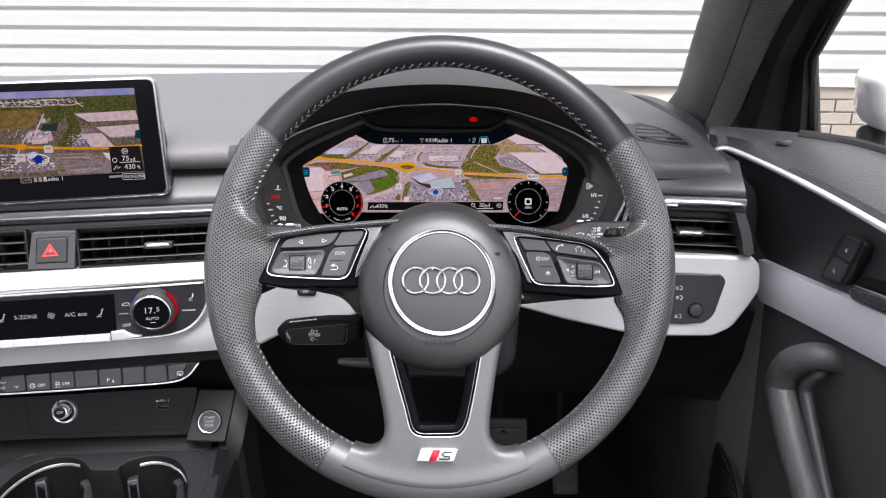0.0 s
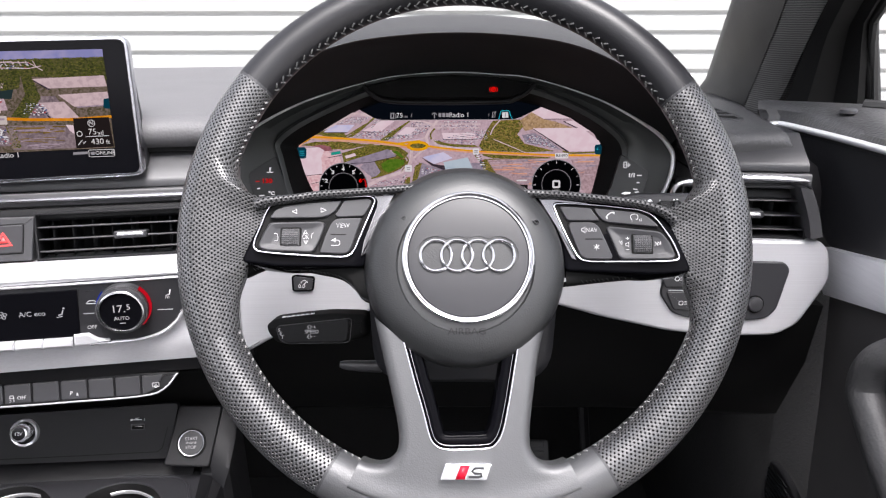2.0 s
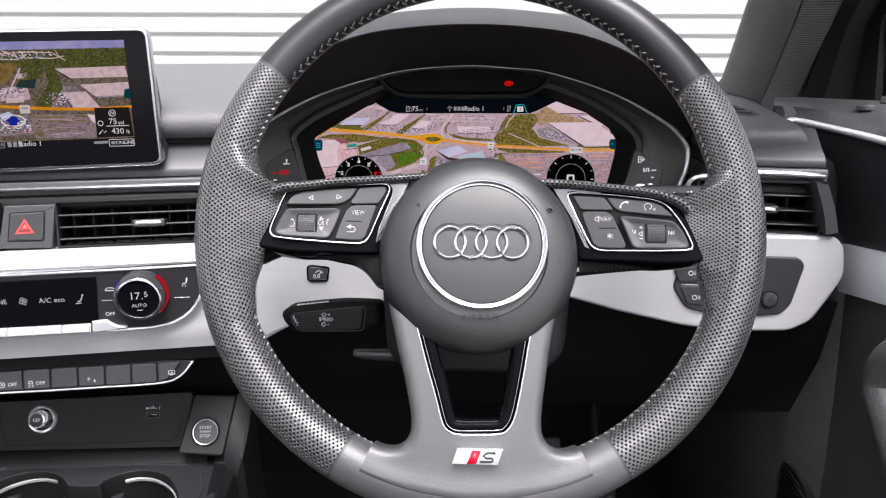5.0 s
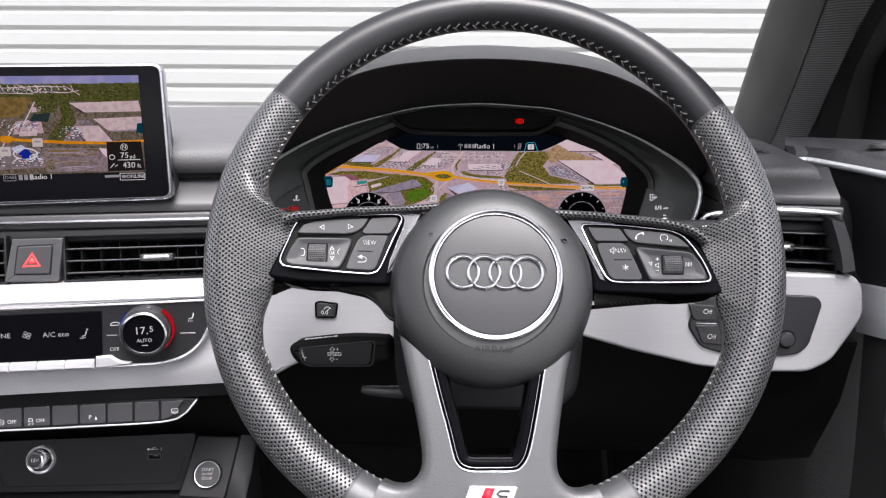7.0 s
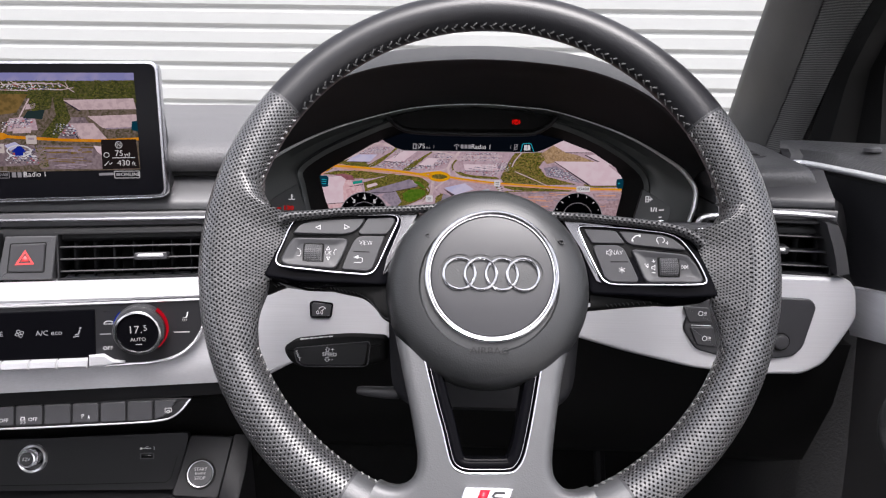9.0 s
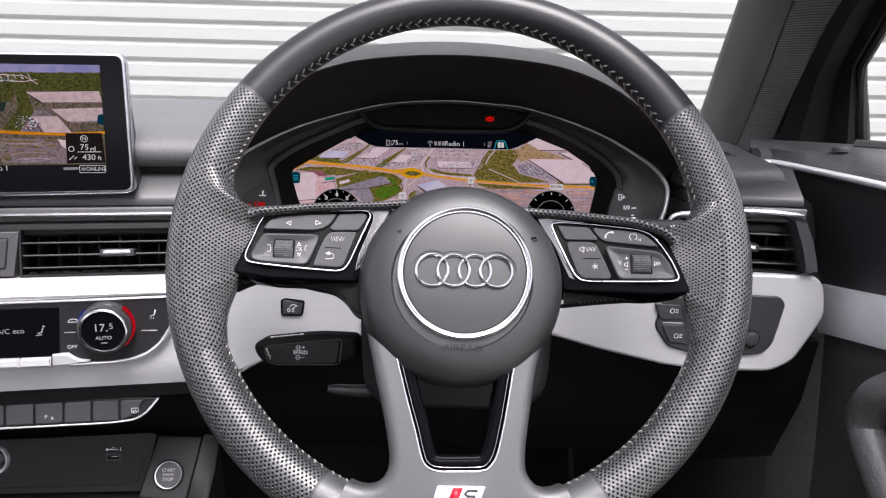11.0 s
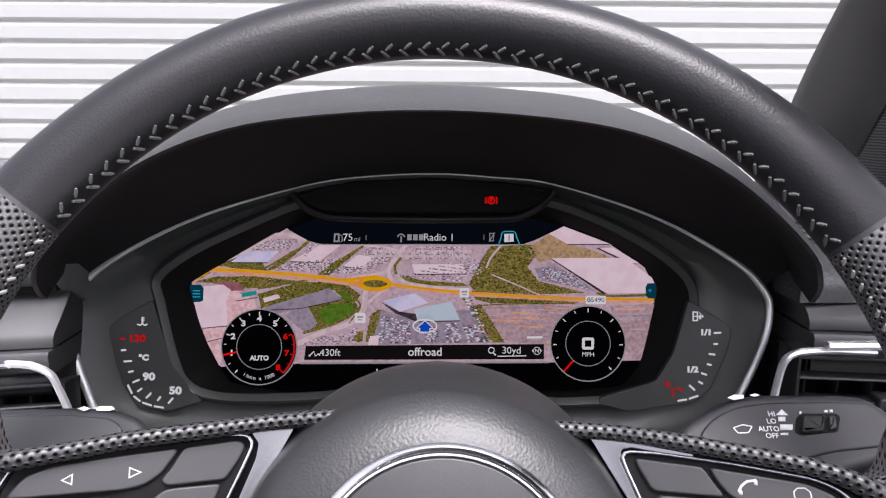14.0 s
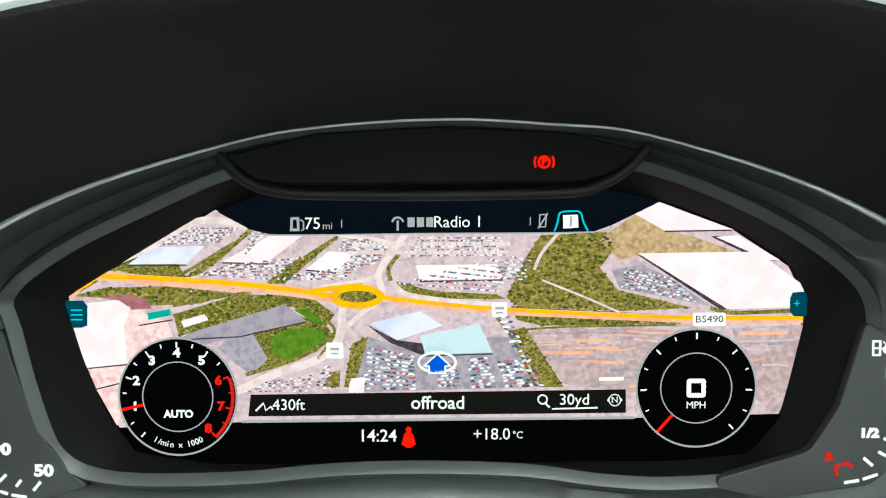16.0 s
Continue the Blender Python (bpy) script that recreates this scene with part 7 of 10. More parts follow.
# ---- air vents ----
SLAT = material("vent_slat_plastic", (0.016, 0.016, 0.018), 0.45, grain=0.15, size=0.0005, vary=0.12, spec=0.35)


def vent(name, m, u0, u1, v0, v1, slats, vanes, grip, label):
    """A vent with cross slats in front of upright vanes; sizes along its own face."""
    v = thing(name, label, "air vent", m)
    bm = new_bm()
    hoop(bm, [(u0, v0), (u1, v0), (u1, v1), (u0, v1)], 0.0020, -0.030, -0.001, 0.0006)
    part("vent_frame", bm, MATTE, v)
    for y in slats:
        bm = new_bm()
        loft(bm, [[(x, y + dy, dz) for dy, dz in ((0.0, -0.0035), (0.0008, -0.0040), (0.0009, -0.008), (0.0006, -0.016), (-0.0006, -0.016), (-0.0009, -0.008), (-0.0008, -0.0042))] for x in (u0 + 0.001, (u0 + u1) / 2, u1 - 0.001)], close_u=True, caps=True)
        part("slat", bm, SLAT, v)
    for i in range(vanes):
        x = u0 + (u1 - u0) * (i + 0.6) / vanes
        bm = new_bm()
        box(bm, (x - 0.0007, v0 + 0.001, -0.042), (x + 0.0007, v1 - 0.001, -0.0175))
        part("vane", bm, SLAT, v)
    gx, gy = grip
    bm = new_bm()
    slab(bm, rounded([(gx - 0.014, gy - 0.0030), (gx + 0.014, gy - 0.0030), (gx + 0.014, gy + 0.0036), (gx - 0.014, gy + 0.0036)], 0.002), -0.012, 0.0010, 0.001)
    g = part("vent_grip", bm, DARK, v)
    bm = new_bm()
    slab(bm, rounded([(gx - 0.0115, gy - 0.0006), (gx + 0.0115, gy - 0.0006), (gx + 0.0105, gy + 0.0024), (gx - 0.0105, gy + 0.0024)], 0.0012), 0.0, 0.0022, 0.0008)
    part("grip_insert", bm, CHROME, g, "chrome grip insert")
    return v


v_lo, v_hi = -0.0535, -0.0116
vent("air_vent", frame_at((-0.25, 0.738, 0.869), 11, 12), -0.1228, 0.043, v_lo, v_hi, (-0.0247, -0.0353, -0.0459), 10, (-0.0444, -0.0342), "black slatted centre air vent with a chrome grip")
vent("air_vent", frame_at((-0.25, 0.738, 0.869), 11, 12), -0.30, -0.1684, v_lo, v_hi, (-0.0247, -0.0353, -0.0459), 6, (-0.24, -0.0353), "black slatted centre air vent beside the hazard switch")
vent("air_vent", frame_at((0.28, 0.73, 0.85), -6, 0), -0.0825, 0.0279, -0.0216, 0.0266, (0.0128, -0.0006, -0.0135), 6, (-0.0243, 0.0005), "black slatted air vent at the door end of the dashboard")

hazard = thing("hazard_switch", "grey hazard switch with a red triangle between the vents", "switch", frame_at((-0.25, 0.738, 0.869), 11, 12))
part("switch_carrier", slab(new_bm(), rounded([(-0.1624, -0.0144), (-0.1213, -0.0145), (-0.1264, -0.0524), (-0.1702, -0.0517)], 0.001), -0.020, 0.0010, 0.0008), GREY, hazard)
key = part("switch_key", slab(new_bm(), rounded([(-0.1577, -0.0213), (-0.1303, -0.0207), (-0.133, -0.0452), (-0.1613, -0.0447)], 0.002), 0.0, 0.0022, 0.0008), BUTTON, hazard)
part("switch_gap", hoop(new_bm(), rounded([(-0.1586, -0.0203), (-0.1293, -0.0197), (-0.1322, -0.0462), (-0.1623, -0.0457)], 0.002), 0.0007, 0.0, 0.0013), DEEP, hazard)
HAZ = material("hazard_red", (0.75, 0.06, 0.06), 0.4)
part("hazard_triangle", hoop(new_bm(), [(-0.1552, -0.039), (-0.1465, -0.0261), (-0.1397, -0.0386)], 0.0014, 0.0018, 0.0025), HAZ, key, "red triangle outline")
tile("hazard_triangle", [(-0.1505, -0.0363), (-0.1467, -0.0305), (-0.1437, -0.036)], 0.0024, HAZ, key)

# ---- climate panel ----
climate = thing("climate_panel", "black climate control panel with a round temperature dial", "control panel", frame_at((-0.25, 0.702, 0.803), 11, 0))
panel_h = rounded([(-0.2867, -0.0043), (0.0077, -0.0001), (0.0104, -0.009), (0.0059, -0.0271), (-0.0048, -0.0429), (-0.0219, -0.0542), (-0.0563, -0.057), (-0.2954, -0.056)], 0.004)
part("panel_face", slab(new_bm(), panel_h, -0.012, 0.0012, 0.0008), PANEL, climate)
part("panel_display", slab(new_bm(), rounded([(-0.287, -0.0062), (-0.0794, -0.0055), (-0.0825, -0.0481), (-0.294, -0.0475)], 0.001), 0.0, 0.0024, 0.0006), POD, climate, "gloss black display strip")
bm = new_bm()
tube(bm, [(x, y, 0.0016) for x, y in spline([(-0.2863, -0.0019), (-0.2024, -0.0004), (-0.0925, -0.0003), (-0.0234, 0.0002), (0.0067, 0.0005)], 4)], 0.0012, 8)
part("chrome_line", bm, CHROME, climate)
bm = new_bm()
tube(bm, [(x, y, 0.0016) for x, y in spline([(0.0106, -0.0132), (0.0069, -0.0266), (-0.0028, -0.0414), (-0.0169, -0.0513), (-0.0349, -0.0556), (-0.0562, -0.0564), (-0.075, -0.0569)], 5)], 0.0015, 8)
part("chrome_line", bm, CHROME, climate)
LIT_SOFT2 = glow("panel_backlight", rgb(225, 225, 230))
for p, words, s in (((-0.1639, -0.0242), "3-ZONE", 0.0060), ((-0.1175, -0.0248), "A/C eco", 0.0062)):
    lettering("display_text", words, s, p, LIT_SOFT2, climate, z=0.0026)
for a in range(4):
    c = (-0.1405 + 0.0021 * math.cos(radians(90 * a + 20)), -0.0243 + 0.0021 * math.sin(radians(90 * a + 20)))
    part("fan_icon", hoop(new_bm(), [(c[0] + 0.0018 * math.cos(k) * 0.9, c[1] + 0.0015 * math.sin(k)) for k in [math.pi * n / 8 for n in range(16)]], 0.0005, 0.0023, 0.0026), LIT_SOFT2, climate)
for p in ((-0.0948, -0.026), (-0.185, -0.0244)):
    tile("seat_icon", ribbon([(p[0] + 0.0020, p[1] + 0.0034), (p[0] + 0.0006, p[1] - 0.0006), (p[0] - 0.0024, p[1] - 0.0014)], 0.0011), 0.0026, LIT_SOFT2, climate)
    tile("seat_icon", circle(p[0] + 0.0026, p[1] + 0.0046, 0.0009, 12), 0.0026, LIT_SOFT2, climate)
    tile("seat_icon", ribbon([(p[0] - 0.0040, p[1] - 0.0032), (p[0] + 0.0010, p[1] - 0.0026)], 0.0008), 0.0026, LIT_SOFT2, climate)
lettering("key_label", "OFF", 0.0046, (-0.0721, -0.0411), PRINT_SOFT, climate, z=0.0014)
tile("key_light", ribbon([(-0.0774, -0.028), (-0.0687, -0.0281)], 0.0009), 0.0014, LIT_SOFT2, climate)
tile("key_light", ribbon([(-0.0167, -0.029), (-0.0039, -0.0294)], 0.0009), 0.0014, PRINT_SOFT, climate)
tile("key_light", ribbon([(-0.073, -0.0077), (-0.067, -0.0076)], 0.0007), 0.0014, MATTE, climate)
p = (-0.0695, -0.018)
part("car_icon", hoop(new_bm(), rounded([(p[0] - 0.0042, p[1] - 0.0014), (p[0] + 0.0042, p[1] - 0.0014), (p[0] + 0.0040, p[1] + 0.0004), (p[0] + 0.0018, p[1] + 0.0018), (p[0] - 0.0018, p[1] + 0.0018), (p[0] - 0.0040, p[1] + 0.0004)], 0.0006), 0.0006, 0.0011, 0.0014), PRINT_SOFT, climate)
p = (-0.0069, -0.0151)
tile("heat_icon", ribbon([(p[0] + 0.0026, p[1] + 0.0042), (p[0] + 0.0016, p[1] - 0.0004), (p[0] - 0.0018, p[1] - 0.0012)], 0.0010), 0.0014, PRINT_SOFT, climate)
for k in range(3):
    tile("heat_icon", ribbon([(p[0] - 0.0020 + 0.0014 * k, p[1] - 0.0040), (p[0] - 0.0018 + 0.0014 * k, p[1] - 0.0020)], 0.0005), 0.0014, PRINT_SOFT, climate)
for pts in ([(-0.0785, -0.0055), (-0.0839, -0.0517)], [(-0.0589, -0.0032), (-0.0532, -0.0086)], [(-0.0325, -0.0082), (-0.0265, -0.0037)]):
    tile("key_gap", ribbon(pts, 0.0005), 0.0014, DEEP, climate)

D0 = (-0.0429, -0.0227)
dial = part("temperature_dial", lathe(new_bm(), [(0.0212, 0.0), (0.0212, 0.006), (0.0207, 0.0075), (0.0202, 0.013), (0.0199, 0.0160), (0.0192, 0.0172), (0.0172, 0.0172), (0.0168, 0.0164)], 72, *D0), BUTTON, climate, "ribbed black temperature dial")
for i in range(72):
    a = 2 * math.pi * i / 72
    if i == 0:
        bm = new_bm()
        box(bm, (0.0199, -0.00035, 0.0074), (0.0208, 0.00035, 0.0150))
        rib = part("dial_rib", bm, GREY, dial)
        rib.matrix_local = pose(D0[0], D0[1], 0)
    else:
        again("dial_rib", rib, dial, pose(D0[0], D0[1], 0, 0, 0, math.degrees(a)))
part("dial_ring", lathe(new_bm(), [(0.0166, 0.0155), (0.0166, 0.0172), (0.0170, 0.0178), (0.0184, 0.0176), (0.0192, 0.0168), (0.0195, 0.0140)], 72, *D0), RING_CHROME, dial, "thin bright ring")
part("dial_face", slab(new_bm(), circle(*D0, 0.0170, 60), 0.010, 0.0163, 0.0005), POD, dial, "gloss black dial face")
lettering("dial_text", "17", 0.0094, (D0[0] - 0.0032, D0[1] + 0.0024), LIT, dial, z=0.0166)
lettering("dial_text", ".", 0.0094, (D0[0] + 0.0028, D0[1] + 0.0024), LIT, dial, z=0.0166)
lettering("dial_text", "5", 0.0070, (D0[0] + 0.0062, D0[1] + 0.0036), LIT, dial, z=0.0166)
lettering("dial_text", "AUTO", 0.0045, (D0[0] - 0.0002, D0[1] - 0.0062), LIT, dial, z=0.0166)
tile("dial_bar", ribbon([(D0[0] - 0.0025, D0[1] - 0.0105), (D0[0] + 0.0025, D0[1] - 0.0105)], 0.0007), 0.0166, LIT, dial)
HOT, COLD = glow("dial_red", rgb(214, 22, 40)), glow("dial_blue", rgb(30, 60, 190))
for a0, a1, m in ((-50, 50, HOT), (138, 166, COLD)):
    bm = new_bm()
    rows = []
    for i in range(25):
        a = radians(a0 + (a1 - a0) * i / 24)
        rows.append([(D0[0] + r * math.cos(a), D0[1] + r * math.sin(a), z) for r, z in ((0.0215, 0.003), (0.0224, 0.003), (0.0222, 0.0085), (0.0214, 0.0088))])
    loft(bm, rows, close_u=True, caps=True)
    part("dial_arc", bm, m, dial, "lit arc round the dial")

toggles_x = (-190, -135, -82, -30, 19, 68, 118, 172)
for x0, x1 in zip(toggles_x, toggles_x[1:]):
    y0, y1 = 658 - (x0 - 19) * 0.042, 658 - (x1 - 19) * 0.042
    q = [(-0.165, -0.0475), (-0.1204, -0.0501), (-0.1659, -0.0547)]
    kx, ky = (q[1][0] - q[0][0]) / 100, (q[0][1] - q[2][1]) / 14
    ux = lambda px, py: (q[0][0] + (px) * kx, q[0][1] + (640 - py) * ky + (q[1][1] - q[0][1]) * px / 100)
    corner = [Vector(p) for p in (ux(x0 + 1.2, y0 - 18), ux(x1 - 1.4, y1 - 18), ux(x1 - 3.2, y1 - 1), ux(x0 - 0.6, y0 - 1))]
    bm = new_bm()
    rows = []
    for u in (0.0, 0.015, 0.5, 0.985, 1.0):
        a, b = corner[0].lerp(corner[1], u), corner[3].lerp(corner[2], u)
        d = 0.0006 if u in (0.0, 1.0) else 0.0
        rows.append([(*a.lerp(b, v), z - d) for v, z in ((0.0, 0.0), (0.02, 0.0052), (0.10, 0.0066), (0.66, 0.0074), (0.74, 0.0068), (0.94, 0.0042), (1.0, 0.0030), (1.0, 0.0))])
    loft(bm, rows, close_u=True, caps=True)
    part("toggle", bm, SILVER, climate, "silver toggle key")
    bm = new_bm()
    e0, e1 = ux(x1 + 0.4, y1 - 19), ux(x1 - 1.8, y1 - 0.5)
    tube(bm, [(*e0, 0.0060), (*Vector(e0).lerp(Vector(e1), 0.7), 0.0078), (*e1, 0.0040)], 0.0006, 6)
    part("toggle_divider", bm, SILVER, climate)

part("toggle_end", slab(new_bm(), [(-0.0872, -0.0460), (-0.0754, -0.0458), (-0.0720, -0.0486), (-0.0676, -0.0515), (-0.0589, -0.0530), (-0.0590, -0.0546), (-0.0716, -0.0554), (-0.0885, -0.0563)], 0.0, 0.0050, 0.0012), SILVER, climate, "silver end piece tapering into the chrome line")

# ---- switch row below ----
row = thing("switch_row", "row of flat dark grey switches with a chrome edge", "switch panel", frame_at((-0.263, 0.714, 0.703), 9, 15))
edges = [(-0.2498, -0.018), (-0.2009, -0.0187), (-0.1455, -0.0192), (-0.0888, -0.0191), (-0.0309, -0.0183), (-0.0118, -0.0128), (0.0008, 0.0007)]
part("row_face", slab(new_bm(), rounded([(-0.248, 0.0022), (-0.1991, 0.0023), (-0.1157, 0.0025), (-0.0296, 0.0027), (0.0008, 0.0013), (-0.0095, -0.0124), (-0.0298, -0.0184), (-0.1173, -0.0194), (-0.2009, -0.0187), (-0.2498, -0.0186)], 0.002), -0.012, 0.0, 0.0008), MATTE, row)
bm = new_bm()
tube(bm, [(x, y, 0.0008) for x, y in spline(edges, 5)], 0.0010, 8)
part("chrome_edge", bm, CHROME, row)
seps = (-42, 2, 46, 90, 133, 176, 219, 261, 303)
base = [(-0.1991, 0.0023), (-0.1438, 0.002), (-0.2006, -0.0157)]
for x0, x1 in zip(seps, seps[1:] + (342,)):
    def at(px, py):
        return (base[0][0] + (base[1][0] - base[0][0]) * px / 100, base[0][1] + (base[2][1] - base[0][1]) * (py - 662) / 30 + (base[1][1] - base[0][1] + (base[2][1] - base[0][1]) * 6 / 30) * px / 100)
    t0, t1 = 662 - 0.062 * x0, 662 - 0.062 * x1
    low = 31 if x1 < 330 else 27
    part("switch_key", slab(new_bm(), resample(rounded([at(x0 + 1.5, t0 + 2), at(x1 - 1.5, t1 + 2), at(x1 - 1.5 if x1 < 330 else x1 - 22, t1 + low), at(x0 + 1.5, t0 + 31)], 0.0014, 3), 44), 0.0, 0.0030, 0.0008), BUTTON, row)
for p, words, s in (((-0.1583, -0.0115), "OFF", 0.0044), ((-0.1342, -0.0115), "OFF", 0.0044), ((-0.0922, -0.0108), "P", 0.0050)):
    lettering("key_label", words, s, p, PRINT_SOFT, row, z=0.0031)
lettering("key_label", "drive", 0.0046, (-0.1976, -0.0057), PRINT_GREY, row, z=0.0031)
lettering("key_label", "select", 0.0046, (-0.1991, -0.011), PRINT_GREY, row, z=0.0031)
p = (-0.1672, -0.0115)
part("stop_icon", hoop(new_bm(), circle(p[0], p[1], 0.0026, 20), 0.0005, 0.0029, 0.0032), PRINT_SOFT, row)
lettering("stop_icon", "A", 0.0034, p, PRINT_SOFT, row, z=0.0031)
p = (-0.1426, -0.0115)
part("stability_icon", hoop(new_bm(), [(p[0] - 0.0022, p[1] - 0.0004), (p[0] + 0.0022, p[1] - 0.0004), (p[0] + 0.0014, p[1] + 0.0026), (p[0] - 0.0014, p[1] + 0.0026)], 0.0006, 0.0029, 0.0032), PRINT_SOFT, row)
tile("stability_icon", ribbon([(p[0] - 0.0020, p[1] - 0.0036), (p[0] - 0.0002, p[1] - 0.0024), (p[0] - 0.0016, p[1] - 0.0012)], 0.0005), 0.0032, PRINT_SOFT, row)
tile("stability_icon", ribbon([(p[0] + 0.0008, p[1] - 0.0036), (p[0] + 0.0024, p[1] - 0.0024), (p[0] + 0.0010, p[1] - 0.0012)], 0.0005), 0.0032, PRINT_SOFT, row)
tile("chevron", ribbon([(-0.1848, -0.0102), (-0.1827, -0.0122), (-0.1803, -0.0099)], 0.0005), 0.0032, PRINT_SOFT, row)
p = (-0.0877, -0.0117)
tile("sensor_icon", [(p[0] - 0.0006, p[1] - 0.0016), (p[0] + 0.0018, p[1] - 0.0016), (p[0] + 0.0006, p[1] + 0.0016)], 0.0032, PRINT_SOFT, row)
p = (-0.0186, -0.0086)
part("screen_icon", hoop(new_bm(), rounded([(p[0] - 0.0030, p[1] - 0.0018), (p[0] + 0.0030, p[1] - 0.0018), (p[0] + 0.0030, p[1] + 0.0022), (p[0] - 0.0030, p[1] + 0.0022)], 0.0005), 0.0005, 0.0029, 0.0032), PRINT_SOFT, row)
part("screen_icon", hoop(new_bm(), circle(p[0], p[1] - 0.0012, 0.0015, 16), 0.0005, 0.0029, 0.0033), PRINT_SOFT, row)

# ---- cubby, sockets, start button ----
stack = thing("centre_stack", "dark grey centre stack with an open cubby", "console")
bm = new_bm()
K_M = frame_at((-0.334, 0.769, 0.615), 5, 20)
slab(bm, rounded([(-0.3109, 0.0148), (-0.1544, 0.0157), (0.0424, 0.0208), (0.0319, -0.0318), (0.0279, -0.0357), (-0.1466, -0.034), (-0.3121, -0.0365)], 0.006), -0.01, 0.0)
ob = part("cubby_back", bm, MATTE, stack)
ob.matrix_local = K_M
groove = tile("cubby_groove", ribbon([(-0.1557, 0.0144), (-0.1525, -0.0131), (-0.1489, -0.0246), (-0.1439, -0.0288), (-0.0573, -0.0289), (0.0201, -0.0286), (0.0255, -0.0247), (0.0312, -0.0032)], 0.0008), 0.0004, DEEP, stack)
groove.matrix_local = K_M
bm = new_bm()
solid(bm, [[(x, 0.775 + 0.09 * (x + 0.334), 0.580), (x, 0.762 + 0.09 * (x + 0.334), 0.5735), (x, 0.755 + 0.09 * (x + 0.334), 0.5715), (x, 0.746 + 0.09 * (x + 0.334), 0.5640)] for x in (-0.70, -0.5, -0.276)], (0, 0, -0.02))
part("cubby_floor", bm, MATTE, stack)
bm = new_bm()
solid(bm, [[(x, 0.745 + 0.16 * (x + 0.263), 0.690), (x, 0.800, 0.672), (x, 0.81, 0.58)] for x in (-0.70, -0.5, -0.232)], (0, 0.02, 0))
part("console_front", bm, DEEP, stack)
bm = new_bm()
slab(bm, rounded([(-0.0149, 0.0381), (0.0297, 0.0363), (0.0185, -0.0254), (-0.0278, -0.0221)], 0.004), -0.03, 0.0, 0.002)
ob = part("start_panel", bm, MATTE, stack)
ob.matrix_local = frame_at((-0.273, 0.754, 0.604), 4, 35)

starter = thing("start_button", "round start stop button in a silver ring", "button", frame_at((-0.273, 0.754, 0.604), 4, 35))
c = (-0.0003, -0.001)
part("button_ring", lathe(new_bm(), [(0.0116, 0.0), (0.0136, 0.0), (0.0136, 0.0010), (0.0130, 0.0018), (0.0120, 0.0016), (0.0116, 0.0008)], 48, *c), CHROME_DARK, starter)
part("button_cap", slab(new_bm(), circle(*c, 0.0117, 48), -0.001, 0.0018, 0.0006), BUTTON, starter)
part("button_well", hoop(new_bm(), circle(*c, 0.0150, 48), 0.0012, 0.0, 0.0006), DEEP, starter)
lettering("button_text", "START", 0.0044, (c[0], c[1] + 0.0044), PRINT_GREY, starter, z=0.0019)
lettering("button_text", "ENGINE", 0.0030, (c[0], c[1] + 0.0003), PRINT_GREY, starter, z=0.0019)
lettering("button_text", "STOP", 0.0044, (c[0], c[1] - 0.0042), PRINT_GREY, starter, z=0.0019)

socket = thing("power_socket", "chrome twelve volt power socket plug in the cubby", "power socket", frame_at((-0.334, 0.769, 0.615), 5, 20))
c = (-0.1118, -0.0026)
part("socket_ring", lathe(new_bm(), [(0.0115, -0.002), (0.0148, -0.002), (0.0148, 0.0012), (0.0135, 0.0030), (0.0115, 0.0024)], 48, *c), CHROME, socket)
part("socket_inner", slab(new_bm(), circle(*c, 0.0118, 40), -0.002, 0.0008), PIANO, socket)
c = (-0.1121, -0.0014)
part("socket_plug", lathe(new_bm(), [(0.0086, 0.0), (0.0088, 0.010), (0.0084, 0.0128), (0.0070, 0.0136), (0.0064, 0.0130)], 40, *c), CHROME, socket)
part("plug_cap", slab(new_bm(), circle(*c, 0.0066, 36), 0.008, 0.0132, 0.0005), PIANO, socket)
lettering("plug_text", "12V", 0.0050, c, PRINT, socket, z=0.0134)

usb = thing("usb_port", "small black usb port with a printed symbol", "usb port", frame_at((-0.334, 0.769, 0.615), 5, 20))
c = (0.0009, -0.0021)
part("port_shell", hoop(new_bm(), rounded([(c[0] - 0.0068, c[1] - 0.0030), (c[0] + 0.0068, c[1] - 0.0030), (c[0] + 0.0068, c[1] + 0.0030), (c[0] - 0.0068, c[1] + 0.0030)], 0.0006), 0.0010, -0.001, 0.0008), BUTTON, usb)
part("port_hole", slab(new_bm(), [(c[0] - 0.0060, c[1] - 0.0023), (c[0] + 0.0060, c[1] - 0.0023), (c[0] + 0.0060, c[1] + 0.0023), (c[0] - 0.0060, c[1] + 0.0023)], -0.002, 0.0003), DEEP, usb)
part("port_tongue", slab(new_bm(), [(c[0] - 0.0050, c[1] - 0.0002), (c[0] + 0.0050, c[1] - 0.0002), (c[0] + 0.0050, c[1] + 0.0014), (c[0] - 0.0050, c[1] + 0.0014)], -0.001, 0.0005), CHROME_DARK, usb)
tile("usb_icon", ribbon([(c[0] - 0.0065, c[1] + 0.0075), (c[0] + 0.0040, c[1] + 0.0075)], 0.0006), 0.0004, PRINT, usb)
tile("usb_icon", circle(c[0] - 0.0062, c[1] + 0.0075, 0.0012, 12), 0.0005, PRINT, usb)
tile("usb_icon", ribbon([(c[0] - 0.0030, c[1] + 0.0075), (c[0] - 0.0012, c[1] + 0.0092), (c[0] + 0.0012, c[1] + 0.0092)], 0.0005), 0.0005, PRINT, usb)
lettering("usb_icon", "1", 0.0046, (c[0] + 0.0068, c[1] + 0.0075), PRINT, usb, z=0.0005)


# ---- console with the cup holders ----
console = thing("centre_console", "dark grey centre console with two cup holders", "console")
DECK = 0.566


